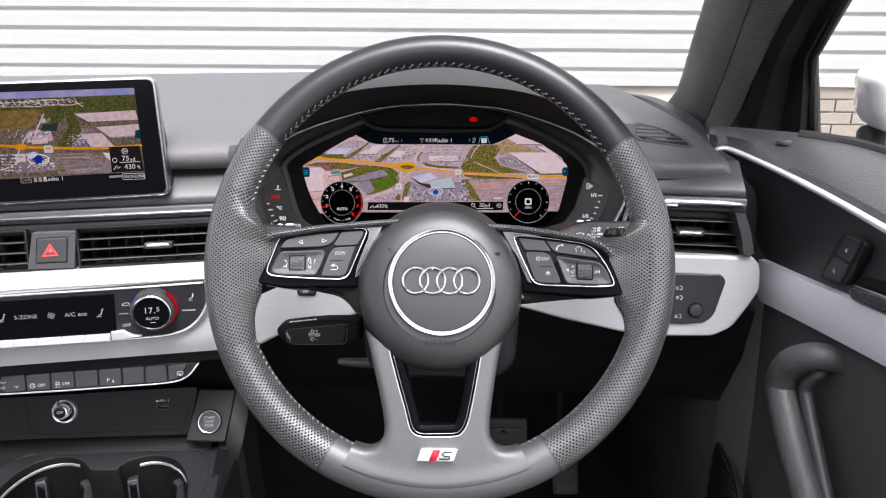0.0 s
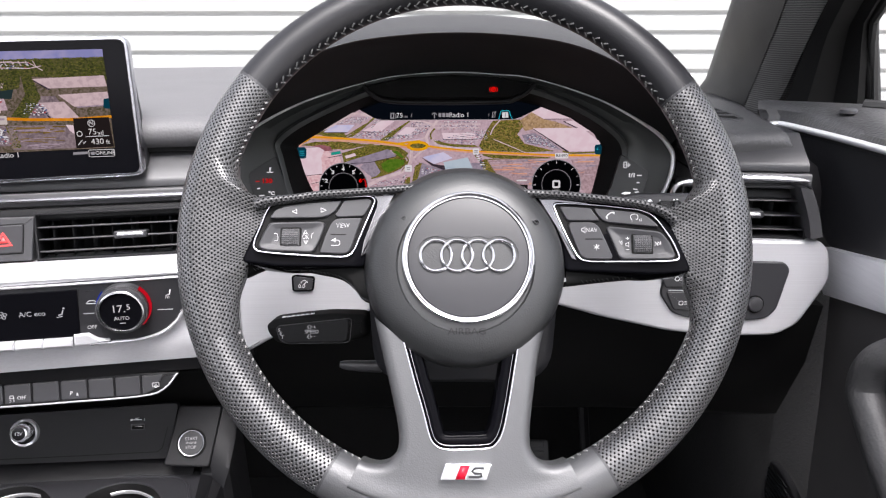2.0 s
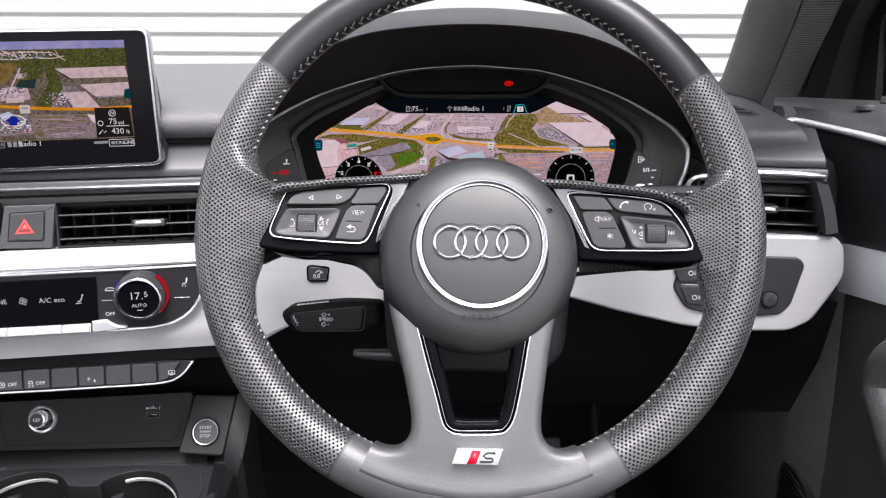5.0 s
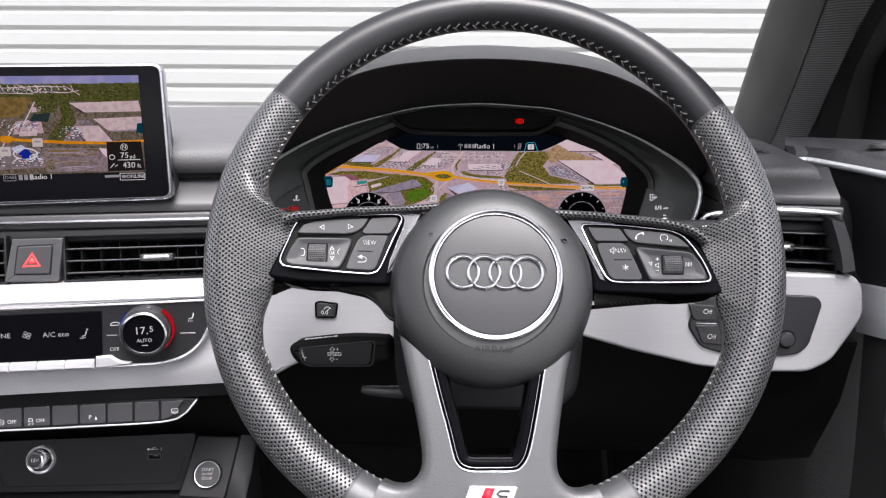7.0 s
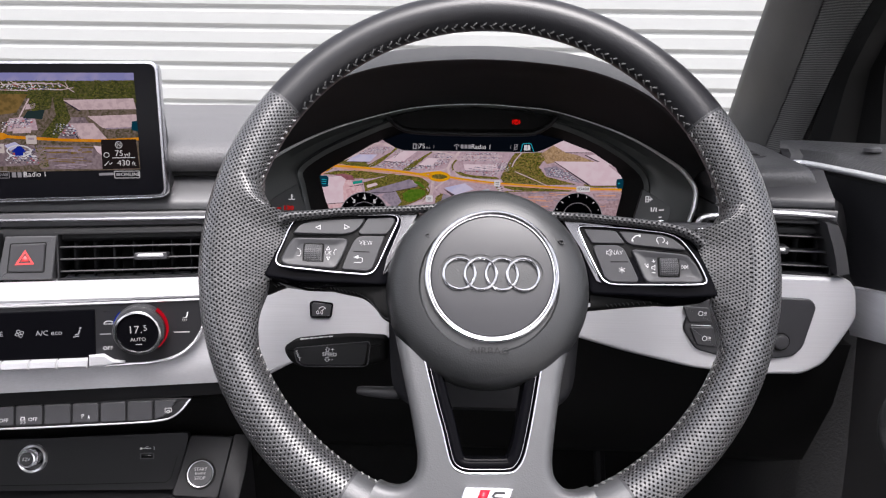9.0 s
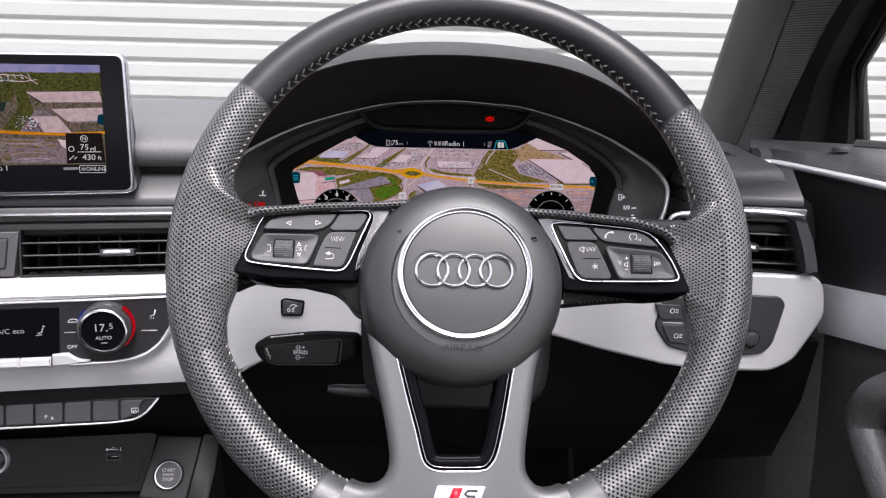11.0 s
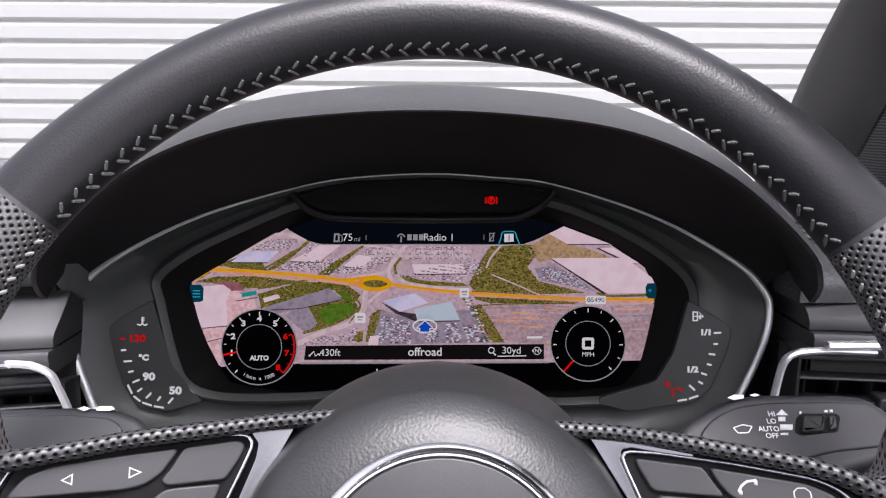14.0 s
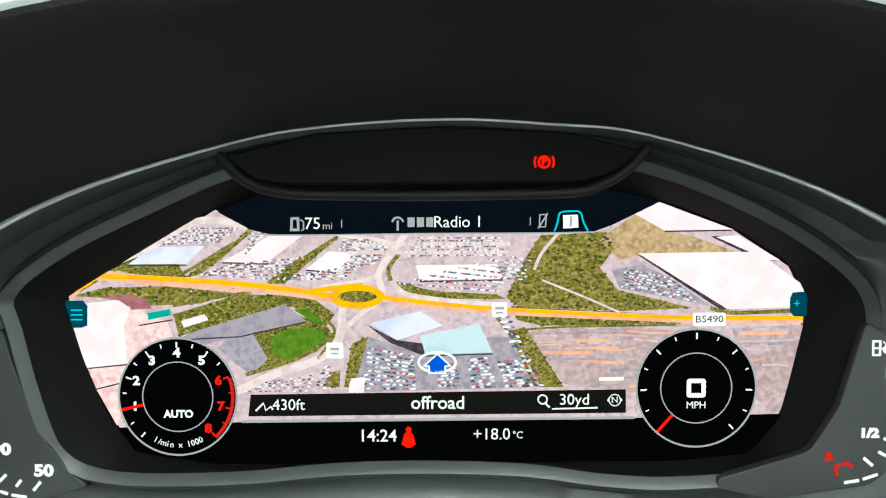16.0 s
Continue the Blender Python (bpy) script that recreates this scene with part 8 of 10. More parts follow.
def turned(poly):
    return list(poly) if area(poly) > 0 else list(poly)[::-1]


deck_pts = rounded([(x, y) for x, y, z in [(-0.6545, 0.7387, 0.566), (-0.5168, 0.7558, 0.566), (-0.4311, 0.7619, 0.566), (-0.2711, 0.7648, 0.566), (-0.2552, 0.7549, 0.566), (-0.2474, 0.7142, 0.566), (-0.2257, 0.5685, 0.566), (-0.198, 0.402, 0.566), (-0.4068, 0.3992, 0.566)]], 0.012)
opening = [tuple(p) for p in spline([(x, y) for x, y, z in [(-0.4801, 0.6101, 0.566), (-0.4871, 0.6543, 0.566), (-0.4854, 0.6784, 0.566), (-0.4779, 0.7101, 0.566), (-0.4615, 0.7282, 0.566), (-0.4379, 0.734, 0.566), (-0.419, 0.7279, 0.566), (-0.4063, 0.7176, 0.566), (-0.3983, 0.7115, 0.566), (-0.3725, 0.712, 0.566), (-0.3691, 0.7193, 0.566), (-0.3574, 0.7322, 0.566), (-0.3368, 0.739, 0.566), (-0.3126, 0.733, 0.566), (-0.2953, 0.7154, 0.566), (-0.282, 0.6915, 0.566), (-0.2718, 0.6561, 0.566), (-0.258, 0.5753, 0.566), (-0.3199, 0.5264, 0.566), (-0.3999, 0.5316, 0.566)]], 4)]
opening, deck_pts = turned(opening), turned(deck_pts)
bm = new_bm()
rings = [[bm.verts.new((x, y, z)) for x, y in (inset(deck_pts, d) if d else deck_pts)] for d, z in ((0.0, 0.20), (0.0, 0.560), (0.0025, 0.5645), (0.008, DECK))]
for lo, hi in zip(rings, rings[1:]):
    for i in range(len(lo)):
        bm.faces.new((lo[i], lo[(i + 1) % len(lo)], hi[(i + 1) % len(lo)], hi[i]))
hole = [bm.verts.new((x, y, DECK)) for x, y in opening]
loops = [bm.edges.get((rings[-1][i], rings[-1][(i + 1) % len(rings[-1])])) for i in range(len(rings[-1]))]
loops += [bm.edges.new((hole[i], hole[(i + 1) % len(hole)])) for i in range(len(hole))]
bmesh.ops.triangle_fill(bm, use_beauty=True, use_dissolve=False, edges=loops)
part("console_deck", bm, DARK, console)
bm = new_bm()
loft(bm, [[(x, y, z) for x, y in inset(opening, d)] for d, z in ((-0.0003, 0.5662), (0.0012, 0.5645), (0.0016, 0.556), (0.0030, 0.552), (0.0040, 0.495))], close_u=True)
slab(bm, inset(opening, 0.0035), 0.490, 0.4955)
part("holder_well", bm, DEEP, console, "black well for two cups")
bm = new_bm()
tube(bm, [(x, y, 0.5660) for x, y in inset(opening, -0.0004)], 0.0009, 8, closed=True)
part("well_lip", bm, DARK, console, "rounded lip of the well")
for ring, tabs in (([(-0.4815, 0.6604, 0.558), (-0.4804, 0.6799, 0.558), (-0.4763, 0.6974, 0.558), (-0.4676, 0.7147, 0.558), (-0.454, 0.7263, 0.558), (-0.4377, 0.7308, 0.558), (-0.4217, 0.728, 0.558)], (((-0.4623, 0.7134, 0.548), 20), ((-0.4087, 0.7123, 0.548), -38))), ([(-0.3524, 0.7302, 0.558), (-0.3409, 0.7347, 0.558), (-0.3259, 0.7339, 0.558), (-0.3113, 0.7268, 0.558), (-0.2982, 0.7156, 0.558), (-0.2876, 0.7017, 0.558)], (((-0.3576, 0.7183, 0.548), 18), ((-0.3025, 0.7152, 0.548), -40)))):
    h = thing("cup_holder", "round cup holder with a chrome ring and spring tabs", "cup holder", pose(*ring[3]), group="cup holders in the console")
    o = Vector(ring[3])
    bm = new_bm()
    tube(bm, [tuple(Vector(p) - o) for p in spline(ring, 5)], 0.0013, 8, flat=1.6)
    part("holder_ring", bm, CHROME, h, "chrome ring")
    for at, turn in tabs:
        bm = new_bm()
        box(bm, (-0.0058, -0.004, -0.036), (0.0058, 0.012, 0.0), 0.0014)
        t = part("spring_tab", bm, BUTTON, h, "dark spring tab")
        t.matrix_local = pose(at[0] - o.x, at[1] - o.y, at[2] - o.z, -14, 0, turn)
        bm = new_bm()
        box(bm, (-0.0038, -0.0056, -0.036), (0.0038, 0.0, -0.0040), 0.0010)
        part("tab_pad", bm, PIANO, t, "glossy black pad")
tray = rounded([(x, y) for x, y, z in [(-0.5847, 0.6599, 0.566), (-0.5036, 0.7096, 0.566), (-0.4944, 0.7351, 0.566), (-0.4525, 0.7457, 0.566), (-0.3582, 0.7508, 0.566), (-0.2892, 0.7509, 0.566), (-0.2747, 0.7391, 0.566), (-0.2642, 0.7139, 0.566), (-0.2569, 0.6475, 0.566), (-0.2243, 0.4745, 0.566), (-0.4499, 0.4713, 0.566)]], 0.012)
part("tray_edge", hoop(new_bm(), tray, 0.0028, 0.562, 0.5678, 0.0013), DARK, console, "raised edge round the cup holder tray")
inner = (-0.2434, 0.775, 0.6364), (-0.2476, 0.757, 0.6097), (-0.2517, 0.74, 0.5853), (-0.2507, 0.7405, 0.57), (-0.2435, 0.689, 0.57), (-0.2395, 0.643, 0.57)
outer = (-0.2303, 0.782, 0.6293), (-0.2302, 0.76, 0.6041), (-0.2315, 0.736, 0.5845), (-0.2375, 0.73, 0.566), (-0.2381, 0.6968, 0.564), (-0.2372, 0.6526, 0.562)
bm = new_bm()
middle = [Vector(p).lerp(Vector(q), 0.8) + Vector((0, 0, 0.002)) for p, q in zip(inner, outer)]
solid(bm, [[p for p in inner], [tuple(p) for p in middle], [p for p in outer], [(p[0] + 0.012, p[1] + 0.02, 0.2) for p in outer]], (-0.012, 0.004, -0.012))
part("console_side", bm, MATTE, console)

# ---- infotainment screen ----
SCREEN_GLASS = material("coated_screen_glass", (0.003, 0.003, 0.004), 0.16, vary=0.05, spec=0.12)
tablet = thing("infotainment_screen", "tablet-like infotainment screen showing an aerial map", "screen", frame_at((-0.278, 0.735, 0.887), 12, 4))
face = rounded([(-0.2393, 0.1127), (-0.0017, 0.1173), (0.0001, -0.001), (-0.2455, -0.0045)], 0.009)
part("screen_frame", slab(new_bm(), face, -0.012, 0.0, 0.0022), STRIP, tablet, "silver frame")
glass = part("screen_glass", slab(new_bm(), rounded([(-0.2371, 0.1109), (-0.0046, 0.1149), (-0.003, 0.0021), (-0.243, -0.0012)], 0.007), -0.006, 0.0010, 0.0005), SCREEN_GLASS, tablet, "black glass")
bm = new_bm()
slab(bm, rounded([(-0.2166, 0.0977), (-0.0060, 0.0988), (0.0010, 0.0105), (-0.0010, 0.0031), (-0.228, 0.0008)], 0.006), -0.030, -0.010, 0.004)
part("screen_back", bm, DARK, tablet)
picture = tile("screen_picture", [(-0.2282, 0.1039), (-0.0218, 0.1067), (-0.0215, 0.0244), (-0.2319, 0.0216)], 0.0012, glow("small_map_ground", rgb(112, 104, 84), rgb(84, 82, 58), 0.004, rgb(132, 122, 108)), glass, "lit aerial map")
s_ = 0.0006


def up(n):
    return 0.0012 + 0.00008 * n


SKYBLUE = glow("small_map_sky", rgb(150, 158, 205), rgb(176, 178, 212), 0.02)
FAR = glow("small_map_far_fields", rgb(74, 82, 40), rgb(58, 66, 32), 0.004, rgb(98, 100, 58))
MOOR = glow("small_map_moor", rgb(142, 120, 66), rgb(116, 100, 54), 0.004)
YARD = glow("small_map_yard", rgb(142, 130, 130), rgb(120, 110, 112), 0.005, rgb(158, 148, 146))
ROOF_PALE = glow("small_map_roof", rgb(226, 210, 204), rgb(208, 192, 188), 0.004)
ROOF_DIM = glow("small_map_dim_roof", rgb(182, 170, 174), rgb(158, 148, 156), 0.003)
ROAD2 = glow("small_map_road", rgb(232, 150, 16), rgb(240, 166, 40), 0.004)
for m, n, pts in (
    (SKYBLUE, 1, [(-0.2282, 0.1039), (-0.0218, 0.1067), (-0.0218, 0.1001), (-0.2287, 0.0967)]),
    (FAR, 1, [(-0.2286, 0.0972), (-0.0218, 0.1006), (-0.0212, 0.0824), (-0.0802, 0.0852), (-0.2285, 0.0877)]),
    (MOOR, 2, [(-0.2285, 0.0877), (-0.1066, 0.088), (-0.1169, 0.0725), (-0.1346, 0.0702), (-0.2309, 0.0682)]),
    (FAR, 3, [(-0.1076, 0.087), (-0.0871, 0.088), (-0.09, 0.0758), (-0.1044, 0.0739)]),
    (FAR, 3, [(-0.0874, 0.0852), (-0.0793, 0.0852), (-0.0745, 0.0677), (-0.0867, 0.051), (-0.0991, 0.053), (-0.086, 0.0701)]),
    (YARD, 2, [(-0.0807, 0.0691), (-0.0635, 0.0691), (-0.0521, 0.0507), (-0.0876, 0.051)]),
    (ROOF_PALE, 3, [(-0.0795, 0.0833), (-0.0233, 0.0853), (-0.0216, 0.0762), (-0.0675, 0.0753)]),
    (ROOF_DIM, 3, [(-0.0598, 0.069), (-0.0215, 0.0709), (-0.0213, 0.0602), (-0.0469, 0.0589)]),
    (ROOF_PALE, 4, [(-0.0611, 0.07), (-0.0219, 0.0718), (-0.0217, 0.0612), (-0.0496, 0.0599)]),
    (ROOF_PALE, 3, [(-0.077, 0.0638), (-0.057, 0.0642), (-0.0466, 0.0507), (-0.0686, 0.0504)]),
    (SHADE, 2, [(-0.0795, 0.0824), (-0.0777, 0.0828), (-0.0658, 0.0743), (-0.0685, 0.0743)]),
    (SHADE, 3, [(-0.0784, 0.0634), (-0.0762, 0.0634), (-0.0668, 0.0499), (-0.0696, 0.0499)]),
    (YARD, 2, [(-0.1038, 0.0454), (-0.0562, 0.0449), (-0.0299, 0.025), (-0.1016, 0.0252)]),
    (YARD, 2, [(-0.1324, 0.0476), (-0.1051, 0.0454), (-0.1003, 0.029), (-0.1388, 0.0276)]),
    (PARKED, 2, [(-0.1226, 0.0678), (-0.1029, 0.0701), (-0.1013, 0.0583), (-0.1254, 0.057)]),
    (ROOF_PALE, 3, [(-0.1198, 0.0603), (-0.1055, 0.0611), (-0.1069, 0.0559), (-0.1211, 0.0555)]),
    (ROOF_BLUE, 4, [(-0.1282, 0.0456), (-0.12, 0.0484), (-0.1158, 0.0455), (-0.1242, 0.0408)]),
    (ROOF_PALE, 3, [(-0.1083, 0.0795), (-0.1011, 0.0805), (-0.1024, 0.0762), (-0.1096, 0.0753)]),
    (glow("small_map_dark_roof", rgb(44, 62, 60)), 3, [(-0.1079, 0.0739), (-0.0945, 0.0753), (-0.097, 0.0673), (-0.112, 0.0683)]),
    (ROOF, 4, [(-0.0581, 0.045), (-0.0521, 0.0444), (-0.0522, 0.0371), (-0.0557, 0.0401)]),
    (SCRUB, 2, [(-0.1043, 0.0444), (-0.0972, 0.0444), (-0.0951, 0.027), (-0.1015, 0.0261)]),
):
    tile("map_patch", pts, up(n), m, picture)
    if m in (FAR, SCRUB):
        trees(pts, 0.0016, up(n) + 0.00003, picture, DIM_TREES, 0.6)
for m, n, w, pts in (
    (LANE, 4, 0.0011, [(-0.1545, 0.0459), (-0.1353, 0.0457), (-0.1279, 0.058), (-0.1237, 0.0655), (-0.1156, 0.0673), (-0.1061, 0.0842)]),
    (LANE, 4, 0.0012, [(-0.1326, 0.0457), (-0.1322, 0.0409), (-0.1425, 0.0344), (-0.165, 0.028)]),
    (LANE, 4, 0.0007, [(-0.1189, 0.0982), (-0.1062, 0.0926), (-0.0805, 0.0918), (-0.0705, 0.0937)]), (LANE, 4, 0.0007, [(-0.1058, 0.0973), (-0.0801, 0.0965), (-0.0699, 0.0899)]),
    (LANE, 4, 0.0007, [(-0.1581, 0.0943), (-0.1322, 0.0953), (-0.0925, 0.0974)]), (LANE, 4, 0.0006, [(-0.1455, 0.0916), (-0.1064, 0.0908)]),
    (ROAD2, 5, 0.0024, [(-0.2275, 0.0586), (-0.1621, 0.0563), (-0.1345, 0.0537), (-0.1188, 0.0522), (-0.0832, 0.05), (-0.0513, 0.0493), (-0.021, 0.0509)]),
):
    tile("map_road", ribbon(pts, w), up(n), m, picture)
for x in range(14):
    a = (-0.1323, 0.0944)
    tile("map_street", ribbon([(a[0] - 0.016 + 0.0055 * x, a[1] + 0.0035), (a[0] - 0.014 + 0.0055 * x, a[1] - 0.0005)], 0.0007), up(4), LANE, picture)
c = (-0.131, 0.0532)
part("map_roundabout", hoop(new_bm(), [(c[0] + 0.0060 * math.cos(t * math.pi / 12), c[1] + 0.0030 * math.sin(t * math.pi / 12)) for t in range(24)], 0.0018, up(5), up(6)), ROAD2, picture)
for quad, r, c_, s in (([(-0.1295, 0.0323), (-0.1037, 0.0319), (-0.1054, 0.0425), (-0.1196, 0.0427)], 6, 12, 7), ([(-0.0829, 0.0529), (-0.0693, 0.0528), (-0.0731, 0.0624), (-0.0775, 0.0634)], 5, 7, 6), ([(-0.124, 0.0626), (-0.1043, 0.0644), (-0.1058, 0.0682), (-0.1218, 0.0673)], 3, 9, 6), ([(-0.2247, 0.0289), (-0.1342, 0.0295), (-0.1325, 0.0466), (-0.2226, 0.0466)], 6, 30, 7)):
    cars(quad, r, c_, s * 0.00028, up(5), picture)
for quad, r, c_, s in (([(-0.158, 0.0905), (-0.083, 0.0915), (-0.078, 0.0965), (-0.158, 0.0960)], 6, 40, 5), ([(-0.1310, 0.0590), (-0.1060, 0.0600), (-0.1040, 0.0660), (-0.1280, 0.0650)], 5, 16, 5), ([(-0.0900, 0.0545), (-0.0790, 0.0540), (-0.0800, 0.0640), (-0.0870, 0.0640)], 6, 6, 5), ([(-0.1420, 0.0620), (-0.1310, 0.0620), (-0.1300, 0.0700), (-0.1400, 0.0700)], 4, 7, 6), ([(-0.1260, 0.0300), (-0.1020, 0.0300), (-0.1040, 0.0350), (-0.1230, 0.0350)], 3, 16, 5), ([(-0.155, 0.026), (-0.138, 0.026), (-0.138, 0.040), (-0.150, 0.042)], 5, 9, 6)):
    cars(quad, r, c_, s * 0.00022, up(5) + 0.00004, picture, 0.7)
streaks([(-0.1000, 0.0440), (-0.0560, 0.0445), (-0.0540, 0.0255), (-0.0960, 0.0255)], 30, up(2) + 0.00003, picture, (ROOF_DIM, MOOR))
for at_, w, h in (((-0.1069, 0.0502), 15, 13), ((-0.1329, 0.0428), 16, 14)):
    k = 0.00055
    q = part("road_plate", slab(new_bm(), rounded([(at_[0] - w * k / 2, at_[1] - h * k / 2), (at_[0] + w * k / 2, at_[1] - h * k / 2), (at_[0] + w * k / 2, at_[1] + h * k / 2), (at_[0] - w * k / 2, at_[1] + h * k / 2)], 0.0008), up(5), up(6)), glow("plate_white", rgb(226, 212, 206)), picture)
    tile("plate_mark", ribbon([(at_[0] - 0.0024, at_[1] + 0.0008), (at_[0] + 0.0024, at_[1] + 0.0008)], 0.0016), up(7), ROOF_DIM, q)
c = (-0.1172, 0.0408)
part("position_ring", hoop(new_bm(), [(c[0] + 0.0098 * math.cos(t * math.pi / 16), c[1] + 0.0050 * math.sin(t * math.pi / 16)) for t in range(32)], 0.0010, up(6), up(7)), LIT, picture)
tile("position_arrow", [(-0.1167, 0.046), (-0.1114, 0.0402), (-0.1141, 0.0398), (-0.1145, 0.0359), (-0.1207, 0.036), (-0.1204, 0.0398), (-0.123, 0.0403)], up(7), glow("small_arrow_blue", rgb(24, 48, 160)), picture)
tile("scale_box", [(-0.0517, 0.0502), (-0.0234, 0.0505), (-0.0219, 0.0254), (-0.0522, 0.0249)], up(7), glow("small_map_box", rgb(38, 34, 32)), picture)
lettering("box_text", "75", 0.0070, (-0.0378, 0.0384), LIT, picture, z=up(8))
lettering("box_text", "yd", 0.0052, (-0.0313, 0.0374), LIT, picture, z=up(8))
lettering("box_text", "430", 0.0070, (-0.0347, 0.03), LIT, picture, z=up(8))
lettering("box_text", "ft", 0.0052, (-0.0263, 0.0294), LIT, picture, z=up(8))
tile("box_rule", ribbon([(-0.0436, 0.0346), (-0.025, 0.0348)], 0.0006), up(8), LIT, picture)
c = (-0.0481, 0.0371)
part("lens_icon", hoop(new_bm(), circle(c[0], c[1], 0.0024, 20), 0.0006, up(7), up(8)), LIT, picture)
tile("hill_icon", ribbon([(-0.0502, 0.0278), (-0.0466, 0.0317), (-0.0459, 0.0287), (-0.0439, 0.0306)], 0.0007), up(8), LIT, picture)
c = (-0.0377, 0.0457)
part("compass_icon", hoop(new_bm(), circle(c[0], c[1], 0.0030, 20), 0.0005, up(7), up(8)), LIT, picture)
lettering("compass_icon", "N", 0.0044, c, LIT, picture, z=up(8))
tile("side_tab", [(-0.0214, 0.0665), (-0.0256, 0.0656), (-0.0266, 0.0588), (-0.0248, 0.0578), (-0.0211, 0.0573)], up(7), TAB, picture)
tile("maker_mark", ribbon([(-0.0554, 0.0205), (-0.0437, 0.0208)], 0.0022), up(1), LIT_GREY, glass)
c = (-0.0326, 0.0201)
part("online_frame", hoop(new_bm(), rounded([(c[0] - 0.0105, c[1] - 0.0032), (c[0] + 0.0105, c[1] - 0.0032), (c[0] + 0.0105, c[1] + 0.0032), (c[0] - 0.0105, c[1] + 0.0032)], 0.001), 0.0005, up(0), up(2)), LIT, glass)
lettering("online_text", "ONLINE", 0.0044, (c[0] + 0.0028, c[1]), LIT, glass, z=up(1))
tile("online_text", [(c[0] - 0.0088, c[1] - 0.0012), (c[0] - 0.0056, c[1] - 0.0012), (c[0] - 0.0056, c[1] + 0.0014), (c[0] - 0.0088, c[1] + 0.0014)], up(1), LIT_GREY, glass)
c = (-0.1315, 0.0208)
part("tuner_frame", hoop(new_bm(), rounded([(c[0] - 0.0050, c[1] - 0.0030), (c[0] + 0.0050, c[1] - 0.0030), (c[0] + 0.0050, c[1] + 0.0030), (c[0] - 0.0050, c[1] + 0.0030)], 0.001), 0.0005, up(0), up(2)), LIT_GREY, glass)
lettering("tuner_text", "DAB", 0.0040, c, LIT_GREY, glass, z=up(1))
for k in range(3):
    c = (-0.123, 0.0207)
    tile("station_block", [(c[0] + 0.0043 * k - 0.0016, c[1] - 0.0022), (c[0] + 0.0043 * k + 0.0016, c[1] - 0.0022), (c[0] + 0.0043 * k + 0.0016, c[1] + 0.0022), (c[0] + 0.0043 * k - 0.0016, c[1] + 0.0022)], up(1), LIT_GREY, glass)
lettering("station_text", "Radio 1", 0.0060, (-0.1064, 0.0209), LIT, glass, z=up(1))



# ---- driver's door ----
SILL_SKIN = material("door_sill_skin", (0.050, 0.050, 0.052), 0.36, grain=0.5, size=0.0024, vary=0.12, kind="leather")
door = thing("car_door", "dark grey car door with a silver trim band, seen from inside", "car door")
strip_line = spline([(0.3045, 0.8290, 0.9140), (0.3120, 0.8420, 0.9148), (0.3236, 0.8450, 0.9150), (0.3295, 0.8250, 0.9150), (0.3345, 0.7880, 0.9150), (0.3390, 0.7480, 0.9150), (0.3425, 0.7000, 0.9150), (0.3440, 0.6550, 0.9150), (0.3448, 0.6150, 0.9150), (0.3446, 0.5700, 0.9150), (0.3440, 0.4327, 0.9150)], 4)
inner = spline([(0.3090, 0.8640, 0.917), (0.3112, 0.8570, 0.917), (0.3165, 0.8545, 0.917), (0.3256, 0.8515, 0.917), (0.3350, 0.8290, 0.917)] + [(x + 0.0060, y + 0.004, 0.917) for x, y, z in strip_line[16::4]], 4)
outer_edge = spline([(0.3092, 0.8660, 0.936), (0.3190, 0.8690, 0.936), (0.3328, 0.8670, 0.936), (0.364, 0.8525, 0.936), (0.4107, 0.8259, 0.936), (0.4299, 0.7903, 0.936), (0.4434, 0.7417, 0.936), (0.4557, 0.6474, 0.936)], 4)


bm = new_bm()
ni, no = along(inner, 40), along(outer_edge, 40)
rows = [[tuple(p + Vector((0.004, 0, -0.012))) for p in ni], [tuple(p + Vector((0.0, 0, -0.004))) for p in ni], [tuple(p + Vector((0.003, 0, 0.004))) for p in ni], [tuple(p.lerp(q, 0.25) + Vector((0, 0, 0.006))) for p, q in zip(ni, no)], [tuple(p.lerp(q, 0.7) + Vector((0, 0, 0.004))) for p, q in zip(ni, no)], [tuple(q) for q in no], [tuple(q + Vector((0.01, 0.02, -0.03))) for q in no]]
loft(bm, rows)
part("door_sill", bm, SILL_SKIN, door, "grained soft black sill")
bm = new_bm()
tube(bm, strip_line, [0.0008 + 0.0024 * min(1, i / 6) for i in range(len(strip_line))], 10)
part("door_chrome_strip", bm, BRIGHT, door, "slim bright strip")
top_line = [p + Vector((0.002, 0, -0.010)) for p in ni]
band_top = along(spline([(0.352, 0.7727, 0.808), (0.352, 0.7041, 0.8203), (0.352, 0.6384, 0.8324), (0.352, 0.5459, 0.8498), (0.352, 0.3739, 0.8803)], 4), 40)
band_low = along(spline([(0.352, 0.7581, 0.7634), (0.352, 0.6877, 0.7785), (0.352, 0.6129, 0.794), (0.352, 0.5306, 0.8103), (0.352, 0.3595, 0.8425)], 4), 40)
bm = new_bm()
loft(bm, [[tuple(p) for p in top_line], [tuple(p.lerp(q, 0.5) + Vector((0.006, 0, 0))) for p, q in zip(top_line, band_top)], [tuple(q + Vector((0.004, 0, 0))) for q in band_top]])
part("door_upper_panel", bm, DARK, door)
bm = new_bm()
loft(bm, [[tuple(p + Vector((0.006, 0, 0.0))) for p in band_top], [tuple(p + Vector((-0.003, 0, -0.001))) for p in band_top], [tuple(p.lerp(q, 0.5) + Vector((-0.006, 0, 0))) for p, q in zip(band_top, band_low)], [tuple(q + Vector((-0.003, 0, 0.001))) for q in band_low], [tuple(q + Vector((0.008, 0, -0.001))) for q in band_low]])
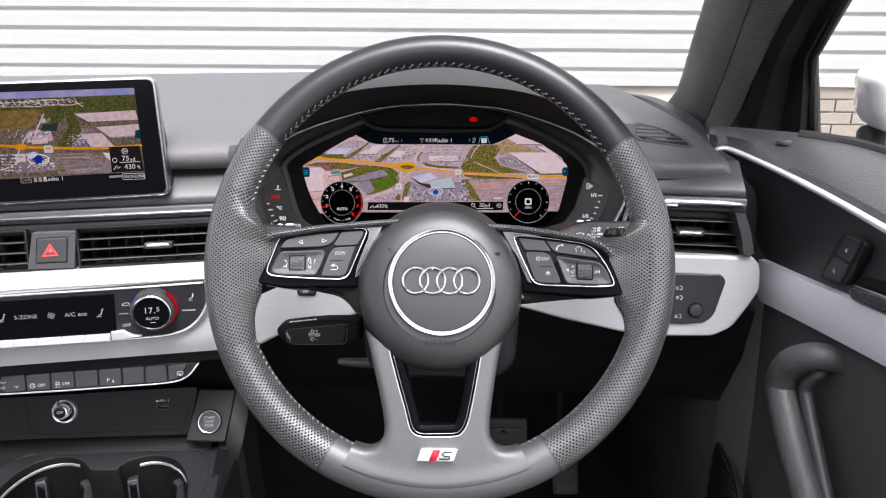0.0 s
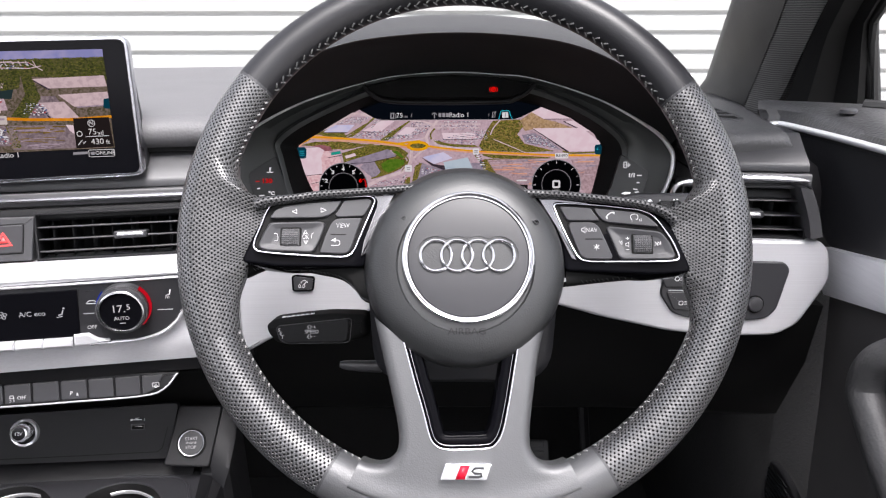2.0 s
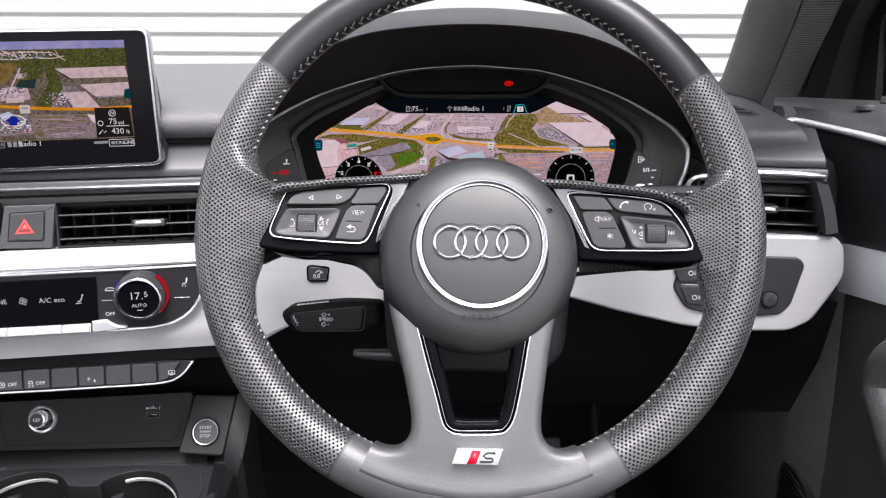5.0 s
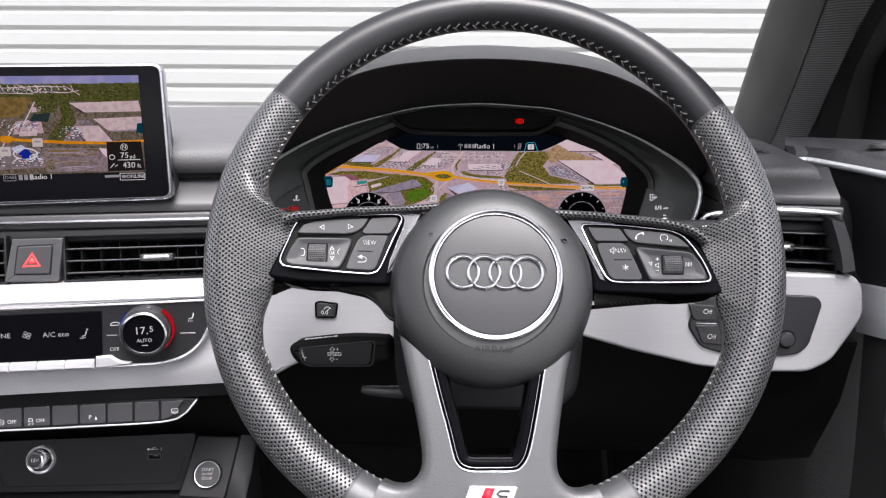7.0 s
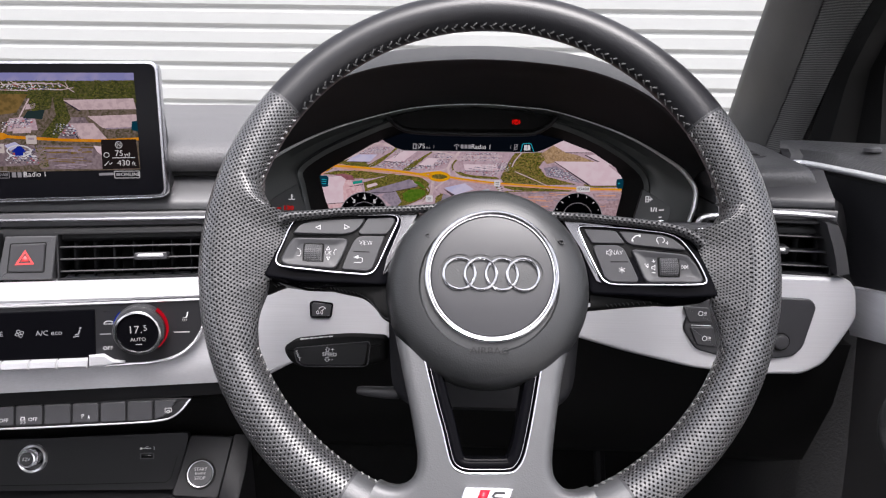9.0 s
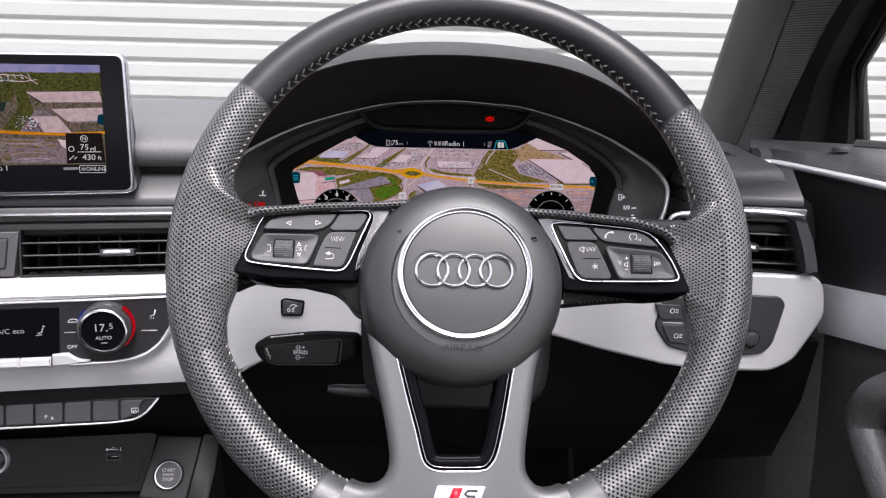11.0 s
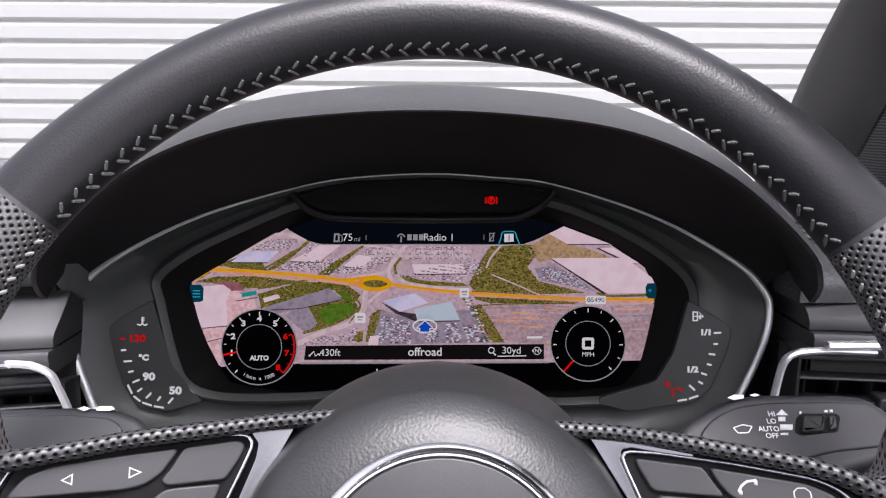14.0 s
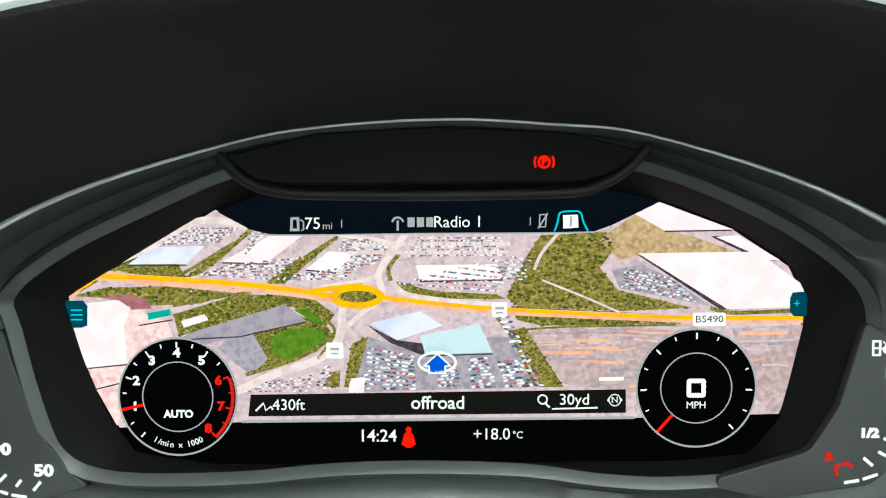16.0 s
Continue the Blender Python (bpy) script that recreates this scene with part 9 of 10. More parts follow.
part("door_trim_band", bm, brushed("brushed_aluminium_door", (0.80, 0.80, 0.83), 0.38, 0.2, 1), door, "brushed aluminium trim band")
SUEDE = material("dark_suede", (0.068, 0.064, 0.065), 0.95, grain=0.4, size=0.0015, vary=0.25)
bm = new_bm()
loft(bm, [[tuple(q + Vector((0.004, 0, 0.0))) for q in band_low], [(q.x + 0.012, q.y, q.z - 0.12) for q in band_low], [(q.x + 0.03, q.y + 0.02, 0.45) for q in band_low], [(q.x + 0.03, q.y + 0.02, 0.20) for q in band_low]])
part("door_lower_panel", bm, SUEDE, door, "dark suede lower panel")
grip_path = spline([(0.3740, 0.6000, 0.7700), (0.3550, 0.6030, 0.7760), (0.3400, 0.6085, 0.7765), (0.3300, 0.6185, 0.7670), (0.3255, 0.6275, 0.7520), (0.3250, 0.6307, 0.7330), (0.3250, 0.6208, 0.7205), (0.3250, 0.6043, 0.7065), (0.3250, 0.5850, 0.6904), (0.3250, 0.5666, 0.6783), (0.3250, 0.5493, 0.6677), (0.3250, 0.5217, 0.6502)], 5)
bm = new_bm()
tube(bm, grip_path, [0.0105 + 0.0036 * min(1, i / 16) for i in range(len(grip_path))], 20, up=(1, 0, 0))
part("door_pull", bm, GRAINED_DARK, door, "grained black pull handle")
bm = new_bm()
tube(bm, spline([(0.3620, 0.6160, 0.7602), (0.3480, 0.6100, 0.7587), (0.3410, 0.6117, 0.7505), (0.3400, 0.6135, 0.7374), (0.3400, 0.6042, 0.7251), (0.3400, 0.5793, 0.7008), (0.3400, 0.5491, 0.6717), (0.3400, 0.5264, 0.6492)], 5), 0.0062, 12, up=(1, 0, 0))
part("pull_inset", bm, GREY, door, "smooth grey inner face of the pull")
D_M = Matrix.Translation((0.350, 0.634, 0.862)) @ pose(0, 0, 0, 0, 0, -90) @ pose(0, 0, 0, 90, 0, 0)


def on_door(p):
    q = D_M.inverted() @ Vector(p)
    return (q.x, q.y)


lock = thing("door_lock_switch", "pair of black lock switches on the door", "switch", D_M)
plate = rounded([on_door(p) for p in [(0.35, 0.6451, 0.838), (0.35, 0.6422, 0.8471), (0.35, 0.6288, 0.8815), (0.35, 0.6175, 0.8922), (0.35, 0.5928, 0.8942), (0.35, 0.5865, 0.8915), (0.35, 0.5948, 0.8625), (0.35, 0.604, 0.8477), (0.35, 0.6157, 0.8427)]], 0.004)
part("lock_plate", slab(new_bm(), plate, -0.006, 0.0010, 0.0006), MATTE, lock)
for pts in ([(0.35, 0.6241, 0.8694), (0.35, 0.615, 0.8905), (0.35, 0.5921, 0.8925), (0.35, 0.5997, 0.8704)], [(0.35, 0.6395, 0.8431), (0.35, 0.627, 0.8667), (0.35, 0.6006, 0.868), (0.35, 0.608, 0.8481)]):
    part("lock_key", slab(new_bm(), resample(rounded([on_door(p) for p in pts], 0.003), 44), 0.0, 0.0024, 0.0008), DARK, lock)
for p, dx in (((0.35, 0.6094, 0.8786), 0.0012), ((0.35, 0.6214, 0.8549), 0.0)):
    q = on_door(p)
    tile("lock_icon", [(q[0] - 0.0018, q[1] - 0.0022), (q[0] + 0.0018, q[1] - 0.0022), (q[0] + 0.0018, q[1] + 0.0006), (q[0] - 0.0018, q[1] + 0.0006)], 0.0026, PRINT_SOFT, lock)
    tile("lock_icon", ribbon(arc(q[0] + dx, q[1] + 0.0006, 0.0014, 0, 180, 8), 0.0005), 0.0026, PRINT_SOFT, lock)
opener = thing("door_opener", "chrome inner door release lever", "door handle", D_M)
pts = rounded([on_door(p) for p in [(0.35, 0.5901, 0.8505), (0.35, 0.5855, 0.8572), (0.35, 0.5469, 0.8654), (0.35, 0.4628, 0.8735), (0.35, 0.4588, 0.8629), (0.35, 0.5417, 0.8522), (0.35, 0.5839, 0.8439)]], 0.003)
part("opener_lever", slab(new_bm(), pts, -0.004, 0.006, 0.003), CHROME_DARK, opener)
part("opener_recess", slab(new_bm(), rounded([on_door(p) for p in [(0.35, 0.6004, 0.8482), (0.35, 0.5877, 0.8629), (0.35, 0.5354, 0.8752), (0.35, 0.4561, 0.8852), (0.35, 0.4468, 0.861), (0.35, 0.5405, 0.8489), (0.35, 0.5879, 0.84)]], 0.004), -0.010, -0.002), DEEP, opener)
# lower door: pocket ledge and loudspeaker grille
bm = new_bm()
g0 = Vector((0.36, 0.7969, 0.455))
slab(bm, circle(0, 0, 0.085, 48), -0.004, 0.004, 0.002)
ob = part("speaker_grille", bm, MATTE, door, "round black loudspeaker grille")
ob.matrix_local = Matrix.Translation(g0) @ pose(0, 0, 0, 0, 0, -90) @ pose(0, 0, 0, 90, 0, 0)
for i in range(31):
    bm = new_bm()
    h = -0.078 + i * 0.0052
    w = math.sqrt(max(0.0004, 0.080 ** 2 - h * h))
    box(bm, (-w, h - 0.0013, 0.003), (w, h + 0.0013, 0.0056))
    r = part("grille_rib", bm, MATTE, ob)
bm = new_bm()
loft(bm, [[(0.335, 0.30, 0.47), (0.335, 0.56, 0.47), (0.345, 0.66, 0.46), (0.36, 0.70, 0.45)], [(0.30, 0.30, 0.455), (0.30, 0.56, 0.455), (0.315, 0.66, 0.445), (0.345, 0.70, 0.44)], [(0.30, 0.30, 0.30), (0.30, 0.56, 0.30), (0.315, 0.66, 0.30), (0.345, 0.70, 0.30)]])
part("door_pocket", bm, DARK, door, "dark plastic door pocket")

# ---- windscreen pillar and window frame ----
pillar = thing("windscreen_pillar", "dark grey fabric-covered windscreen pillar trim", "pillar")


left_e = [Vector(p) for p in ((0.3541, 1.2, 0.9084), (0.3681, 1.2, 0.9282), (0.369, 1.18, 0.9606), (0.3503, 1.1, 1.009), (0.3358, 1.02, 1.072), (0.2833, 0.8, 1.18), (0.2019, 0.5, 1.256))]
mid_e = [Vector(p) for p in ((0.3571, 1.04, 0.8944), (0.3614, 1.03, 0.9207), (0.3597, 1, 0.9596), (0.3512, 0.95, 1.008), (0.3383, 0.88, 1.075), (0.2815, 0.68, 1.167), (0.1869, 0.4, 1.222))]
fab_e = [Vector(p) for p in ((0.3721, 0.98, 0.9064), (0.3804, 0.97, 0.9313), (0.3778, 0.94, 0.9681), (0.3734, 0.9, 1.013), (0.3643, 0.83, 1.077), (0.3027, 0.63, 1.161), (0.1932, 0.36, 1.208))]
bm = new_bm()
a, b = along(spline(left_e, 5), 30), along(spline(mid_e, 5), 30)
loft(bm, [[tuple(p + Vector((0.03, 0.06, 0))) for p in a], [tuple(p) for p in a], [tuple(p.lerp(q, 0.08) + Vector((-0.006, -0.02, 0))) for p, q in zip(a, b)], [tuple(p.lerp(q, 0.55) + Vector((-0.004, -0.03, 0))) for p, q in zip(a, b)], [tuple(q + Vector((0, -0.006, 0))) for q in b], [tuple(q + Vector((0.01, 0.01, 0))) for q in b]])
part("pillar_cover", bm, material("pillar_plastic", (0.0115, 0.0115, 0.0125), 0.5, grain=0.2, size=0.0006, vary=0.12, spec=0.4), pillar, "smooth dark grey pillar cover")
a, b = along(spline(mid_e, 5), 30), along(spline(fab_e, 5), 30)
bm = new_bm()
loft(bm, [[tuple(p + Vector((0.01, 0.012, 0))) for p in a], [tuple(p) for p in a], [tuple(p.lerp(q, 0.5) + Vector((-0.004, -0.010, 0))) for p, q in zip(a, b)], [tuple(q) for q in b], [tuple(q + Vector((0.03, 0.02, 0))) for q in b]])
part("pillar_fabric", bm, FABRIC, pillar, "woven grey fabric pillar lining")

frame_ = thing("door_window_frame", "black rubber-edged door window frame", "window frame")
fl = along(spline([Vector(p) for p in ((0.3721, 0.95, 0.9123), (0.3761, 0.94, 0.9471), (0.3768, 0.92, 0.991), (0.3694, 0.87, 1.04), (0.3666, 0.83, 1.077), (0.3019, 0.62, 1.16), (0.1954, 0.36, 1.208))], 5), 30)
fr = along([Vector(p) for p in ((0.4474, 0.9, 0.9181), (0.437, 0.9, 0.9675), (0.4239, 0.895, 1.012), (0.4009, 0.8, 1.078), (0.3361, 0.6, 1.158), (0.2161, 0.34, 1.202))], 30)
bm = new_bm()
loft(bm, [[tuple(p + Vector((0.03, 0.03, 0))) for p in fl], [tuple(p) for p in fl], [tuple(p.lerp(q, 0.2) + Vector((0.0, -0.012, 0))) for p, q in zip(fl, fr)], [tuple(p.lerp(q, 0.45) + Vector((0.012, 0, 0))) for p, q in zip(fl, fr)], [tuple(p.lerp(q, 0.75) + Vector((0.004, -0.01, 0))) for p, q in zip(fl, fr)], [tuple(q) for q in fr], [tuple(q + Vector((0.02, 0.05, 0))) for q in fr]])
part("frame_moulding", bm, DEEP, frame_)
bm = new_bm()
tube(bm, [tuple(q + Vector((0.004, -0.002, 0))) for q in fr], 0.005, 8)
part("frame_seal", bm, RUBBER, frame_, "black rubber seal")
bm = new_bm()
tube(bm, [tuple(Vector(p)) for p in spline([(0.3939, 0.822, 0.936), (0.4269, 0.7844, 0.936), (0.4404, 0.7365, 0.936), (0.453, 0.6434, 0.936)], 5)], 0.006, 8)
part("waist_seal", bm, RUBBER, frame_, "black rubber waist seal")
bm = new_bm()
w0, w1 = Vector((0.426, 0.9, 1.013)), Vector((0.4397, 0.9, 0.9228))
solid(bm, [[tuple(w1 + Vector((0, 0, 0))), tuple(w0)], [tuple(w1 + Vector((0.004, -0.004, 0))), tuple(w0 + Vector((0.004, -0.004, -0.002)))]], (0.008, 0.02, 0))
part("corner_post", bm, DEEP, frame_)

pip = thing("sill_stud", "small grey stud on the door sill", "fitting", Matrix.Translation((0.3637, 0.7936, 0.9345)))
part("stud_body", lathe(new_bm(), [(0.0075, -0.002), (0.0075, 0.001), (0.006, 0.0022), (0.001, 0.0026)], 20), GREY, pip)

mirror = thing("wing_mirror", "white painted wing mirror housing outside the window", "wing mirror")
c = Vector((0.6578, 1.05, 0.9426))
bm = new_bm()
rows = []
for i in range(17):
    f = 0.5 - 0.5 * math.cos(math.pi * (0.02 + 0.96 * i / 16))
    rr = (1 - abs(2 * f - 1) ** 5) ** 0.30
    ring_ = [(math.cos(t), math.sin(t)) for t in [2 * math.pi * k / 32 for k in range(32)]]
    rows.append([(c.x + 0.012 + 0.085 * (2 * f - 1) - 0.010 * v, c.y + 0.055 * rr * math.copysign(abs(u) ** 0.6, u), c.z + 0.046 * (0.35 + 0.65 * rr) * math.copysign(abs(v) ** 0.6, v)) for u, v in ring_])
loft(bm, rows, close_u=True, caps=True)
part("mirror_housing", bm, WHITE_PAINT, mirror)
bm = new_bm()
tube(bm, [(c.x - 0.04, c.y + 0.02, c.z - 0.05), (c.x - 0.06, c.y - 0.02, c.z - 0.10), (c.x - 0.09, c.y - 0.05, c.z - 0.16)], 0.02, 10)
part("mirror_foot", bm, MATTE, mirror)

pane_t = thing("door_window", "clear door window glass", "window", kind="structure")
bm = new_bm()
loft(bm, [[(0.455, 1.0, 0.90), (0.455, 0.4, 0.93), (0.455, -0.6, 0.95)], [(0.43, 0.78, 1.10), (0.43, 0.35, 1.15), (0.43, -0.6, 1.17)], [(0.385, 0.40, 1.28), (0.385, 0.2, 1.32), (0.385, -0.6, 1.35)]])
pane = part("window_pane", bm, GLASS, pane_t)
pane.visible_shadow = False



# ---- steering column and stalks ----
column = thing("steering_column", "dark grey plastic steering column shroud", "steering column")
bm = new_bm()
rows = []
for y, s, drop in ((0.604, 0.86, 0.0), (0.610, 0.96, 0.0), (0.64, 1.0, 0.006), (0.70, 1.0, 0.018), (0.76, 0.96, 0.03)):
    rows.append([(x * s, y, 0.800 - drop + z * s) for x, z in rounded([(-0.070, -0.052), (0.070, -0.052), (0.074, 0.045), (-0.074, 0.045)], 0.03, 6)])
loft(bm, rows, close_u=True, caps=True)
part("column_shroud", bm, DARK, column)
bm = new_bm()
tube(bm, [(0, 0.56, 0.858), (0, 0.62, 0.835)], 0.05, 24)
part("column_hub", bm, DEEP, column)
bm = new_bm()
tube(bm, spline([(-0.0965, 0.625, 0.7572), (-0.0868, 0.625, 0.7565), (-0.0745, 0.625, 0.7558), (-0.0635, 0.625, 0.756)], 3), [0.0024, 0.0034, 0.0038, 0.0040, 0.0042, 0.0044, 0.0046, 0.0048, 0.0050, 0.0050], 10)
part("tilt_lever", bm, GREY, column, "short column adjusting lever")

Y_L = Matrix.Translation((-0.12, 0.613, 0.79)) @ pose(0, 0, 0, 78, 0, 0)


def on(m, p):
    q = m.inverted() @ Vector(p)
    return (q.x, q.y)


stalk = thing("cruise_stalk", "black cruise control stalk with white print", "control stalk", Y_L)
pts = rounded([on(Y_L, p) for p in [(-0.1502, 0.613, 0.7953), (-0.1441, 0.613, 0.7999), (-0.1193, 0.613, 0.8031), (-0.1002, 0.613, 0.8048), (-0.0728, 0.613, 0.804), (-0.0712, 0.613, 0.786), (-0.0943, 0.613, 0.7801), (-0.135, 0.613, 0.7802), (-0.1422, 0.613, 0.7818), (-0.148, 0.613, 0.7881)]], 0.005)
part("stalk_body", slab(new_bm(), pts, -0.022, 0.0, 0.005, 5), DEEP, stalk)
part("stalk_face", slab(new_bm(), rounded([on(Y_L, p) for p in [(-0.1417, 0.613, 0.7945), (-0.0855, 0.613, 0.801), (-0.0879, 0.613, 0.783), (-0.1336, 0.613, 0.782), (-0.1387, 0.613, 0.7846)]], 0.004), -0.002, 0.0010, 0.0008), MATTE, stalk)
part("stalk_line", hoop(new_bm(), rounded([on(Y_L, p) for p in [(-0.1425, 0.613, 0.7954), (-0.0838, 0.613, 0.802), (-0.0858, 0.613, 0.7821), (-0.1345, 0.613, 0.7811), (-0.1396, 0.613, 0.7842)]], 0.004), 0.0005, -0.001, 0.0006), GREY, stalk)
lettering("stalk_text", "SPEED", 0.0040, on(Y_L, (-0.1146, 0.613, 0.791)), PRINT, stalk, z=0.0012)
for i, ch in enumerate("SET"):
    lettering("stalk_text", ch, 0.0036, on(Y_L, ((-0.1393, 0.613, 0.7923), (-0.1381, 0.613, 0.7896), (-0.1369, 0.613, 0.7869))[i]), PRINT, stalk, z=0.0012)
for p, s in (((-0.1162, 0.613, 0.7946), 1), ((-0.1164, 0.613, 0.7874), -1)):
    q = on(Y_L, p)
    part("stalk_arrow", hoop(new_bm(), [(q[0] - 0.0022, q[1]), (q[0], q[1] + s * 0.0022), (q[0] + 0.0022, q[1]), (q[0] + 0.0010, q[1]), (q[0] + 0.0010, q[1] - s * 0.0014), (q[0] - 0.0010, q[1] - s * 0.0014), (q[0] - 0.0010, q[1])], 0.0003, 0.0008, 0.0012), PRINT, stalk)
for p, words in (((-0.1123, 0.613, 0.7947), "+"), ((-0.1125, 0.613, 0.7875), "-")):
    lettering("stalk_text", words, 0.0042, on(Y_L, p), PRINT, stalk, z=0.0012)
q0 = on(Y_L, (-0.1424, 0.613, 0.7999))
for k in range(7):
    bm = new_bm()
    box(bm, (q0[0] + 0.004 + 0.0036 * k, q0[1] - 0.0006, -0.010 + 0.001 * (k % 2)), (q0[0] + 0.0068 + 0.0036 * k, q0[1] + 0.0013 + 0.00042 * k, -0.006))
    part("print_bar", bm, PRINT, stalk)

wiper = thing("wiper_stalk", "black wiper stalk with white print behind the wheel", "control stalk", frame_at((0.145, 0.64, 0.8845), 0, 50))
part("stalk_body", slab(new_bm(), rounded([(-0.0533, -0.0123), (-0.0433, -0.0015), (-0.0311, 0.0053), (-0.0212, 0.0099), (-0.0103, 0.0115), (0.0212, 0.0116), (0.0337, 0.0109), (0.0426, 0.0038), (0.0477, -0.0142), (0.0136, -0.0234), (-0.0296, -0.0235)], 0.004), -0.020, 0.0, 0.004, 4), DARK, wiper)
part("stalk_face", slab(new_bm(), rounded([(-0.0394, -0.0075), (-0.0324, -0.0007), (-0.0226, 0.0041), (-0.0082, 0.0064), (0.0196, 0.007), (0.0343, 0.0061), (0.0407, -0.0011), (0.0398, -0.0119), (0.0121, -0.015), (-0.0185, -0.0224), (-0.0405, -0.0145)], 0.004), -0.002, 0.0012, 0.0010), BUTTON, wiper)
part("stalk_window", slab(new_bm(), rounded([(0.0016, -0.0005), (0.0051, 0.0012), (0.0186, 0.0012), (0.0196, -0.0005), (0.0165, -0.0068), (0.001, -0.0085), (-0.0011, -0.0071)], 0.0012), 0.0, 0.0016, 0.0003), DEEP, wiper)
part("stalk_roller", slab(new_bm(), rounded([(0.0035, -0.0003), (0.0134, -0), (0.0103, -0.0073), (0.0007, -0.0078)], 0.001), 0.0, 0.0034, 0.0014, 4), RUBBER, wiper)
part("stalk_roller", slab(new_bm(), rounded([(0.0144, -0.0003), (0.0172, 0), (0.0162, -0.0058), (0.0127, -0.0068)], 0.001), 0.0, 0.0030, 0.0008), BUTTON, wiper)
for words, p in (("HI", (-0.0082, 0.0009)), ("LO", (-0.0091, -0.0023)), ("AUTO", (-0.0112, -0.0057)), ("OFF", (-0.0106, -0.0086))):
    lettering("stalk_text", words, 0.0031, p, PRINT, wiper, z=0.0013)
tile("stalk_arrow", [(-0.0067, 0.0004), (-0.0034, 0.0031), (-0.0015, 0.0004)], 0.0014, PRINT, wiper)
for pts in ([(-0.0058, -0.0003), (-0.0029, -0.0003), (-0.0034, -0.0023), (-0.0064, -0.0023)], [(-0.0061, -0.0037), (-0.0009, -0.0037), (-0.0017, -0.0061), (-0.0068, -0.0062)], [(-0.0069, -0.0074), (-0.0038, -0.0073), (-0.0041, -0.0083), (-0.0072, -0.0083)]):
    tile("stalk_bar", pts, 0.0014, PRINT, wiper)
part("wiper_icon", hoop(new_bm(), rounded([(-0.0242, -0.0077), (-0.0258, -0.005), (-0.0212, -0.0036), (-0.0174, -0.0045), (-0.0197, -0.0074)], 0.0006), 0.0004, 0.0011, 0.0014), PRINT, wiper)
for pts in ([(0.014, 0.0027), (0.0154, 0.0027), (0.0151, 0.0017), (0.0137, 0.0017)], [(0.0164, 0.003), (0.0178, 0.003), (0.0174, 0.0017), (0.016, 0.0017)], [(0.0036, 0.0022), (0.0047, 0.0022), (0.0039, 0.0009), (0.0032, 0.0009)]):
    tile("stalk_bar", pts, 0.0014, PRINT, wiper)
for pts in ([(-0.0243, 0.0086), (-0.0211, 0.0102), (-0.017, 0.0099), (-0.0174, 0.0084), (-0.0217, 0.0076)], [(-0.0147, 0.0099), (-0.0121, 0.0107), (-0.01, 0.01), (-0.0126, 0.0092)]):
    tile("stalk_mark", pts, 0.0006, PRINT, wiper)
indicator = thing("indicator_stalk", "black indicator stalk behind the wheel", "control stalk", frame_at((-0.145, 0.64, 0.8845), 0, 50))
part("stalk_body", slab(new_bm(), rounded([(-0.0506, 0.0031), (-0.0303, 0.0039), (-0.0054, 0.0047), (0.0108, 0.0041), (0.024, -0.0006), (0.0304, -0.0095), (0.0129, -0.0245), (-0.0386, -0.0246)], 0.004), -0.020, 0.0, 0.004, 4), DARK, indicator)
part("stalk_face", slab(new_bm(), rounded([(-0.0466, -0.0009), (-0.0061, 0), (0.0125, -0.0016), (0.0198, -0.0072), (0.01, -0.0222), (-0.0374, -0.0224)], 0.004), -0.002, 0.0012, 0.0010), BUTTON, indicator)
for pts in ([(-0.0029, 0.0027), (-0.0005, 0.0038), (0.0025, 0.0028), (0.0002, 0.0015)], [(0.0044, 0.0028), (0.0059, 0.0038), (0.0109, 0.0038), (0.0126, 0.0026), (0.0106, 0.0018), (0.0051, 0.0018)]):
    tile("stalk_mark", pts, 0.0006, PRINT, indicator)

# trip button and light switch in the silver inlay
trip = thing("trip_button", "small black trip reset button in the silver inlay", "button", T_M)
part("button_bezel", hoop(new_bm(), rounded([(-0.1512, -0.0027), (-0.1472, -0.0011), (-0.131, -0.0029), (-0.13, -0.0049), (-0.1316, -0.0153), (-0.1337, -0.0169), (-0.1489, -0.0171), (-0.1509, -0.0156)], 0.0018), 0.0016, -0.001, 0.0018, 0.0006), PIANO, trip)
part("button_key", slab(new_bm(), rounded([(-0.1497, -0.0037), (-0.132, -0.0044), (-0.1331, -0.0148), (-0.1494, -0.0156)], 0.0012), -0.001, 0.0014, 0.0005), BUTTON, trip)
lettering("button_text", "0.0", 0.0052, (-0.1422, -0.0118), PRINT, trip, z=0.0016)
c = (-0.1397, -0.0087)
tile("button_icon", ribbon(arc(c[0], c[1] - 0.001, 0.0032, 20, 165, 10), 0.0006), 0.0016, PRINT, trip)
tile("button_icon", ribbon([(c[0], c[1] - 0.001), (c[0] + 0.0020, c[1] + 0.0012)], 0.0006), 0.0016, PRINT, trip)

lights = thing("light_switch", "dark grey light switch panel in the silver inlay", "switch", T_M)
lp = rounded([(0.1792, -0.0186), (0.1861, 0.0075), (0.2384, 0.0117), (0.2888, 0.0104), (0.2942, 0.0037), (0.2853, -0.0338), (0.2766, -0.0421), (0.2584, -0.0442), (0.2197, -0.0446), (0.1918, -0.0373)], 0.005)
part("light_panel", slab(new_bm(), lp, -0.003, 0.0030, 0.0015), DARK, lights)
c = (0.2651, -0.0283)
part("light_knob", lathe(new_bm(), [(0.0068, 0.0), (0.0068, 0.0045), (0.0062, 0.0060), (0.0048, 0.0066), (0.0004, 0.0062)], 36, *c), BUTTON, lights)
part("knob_gap", hoop(new_bm(), circle(*c, 0.0082, 36), 0.0012, 0.001, 0.0033), DEEP, lights)
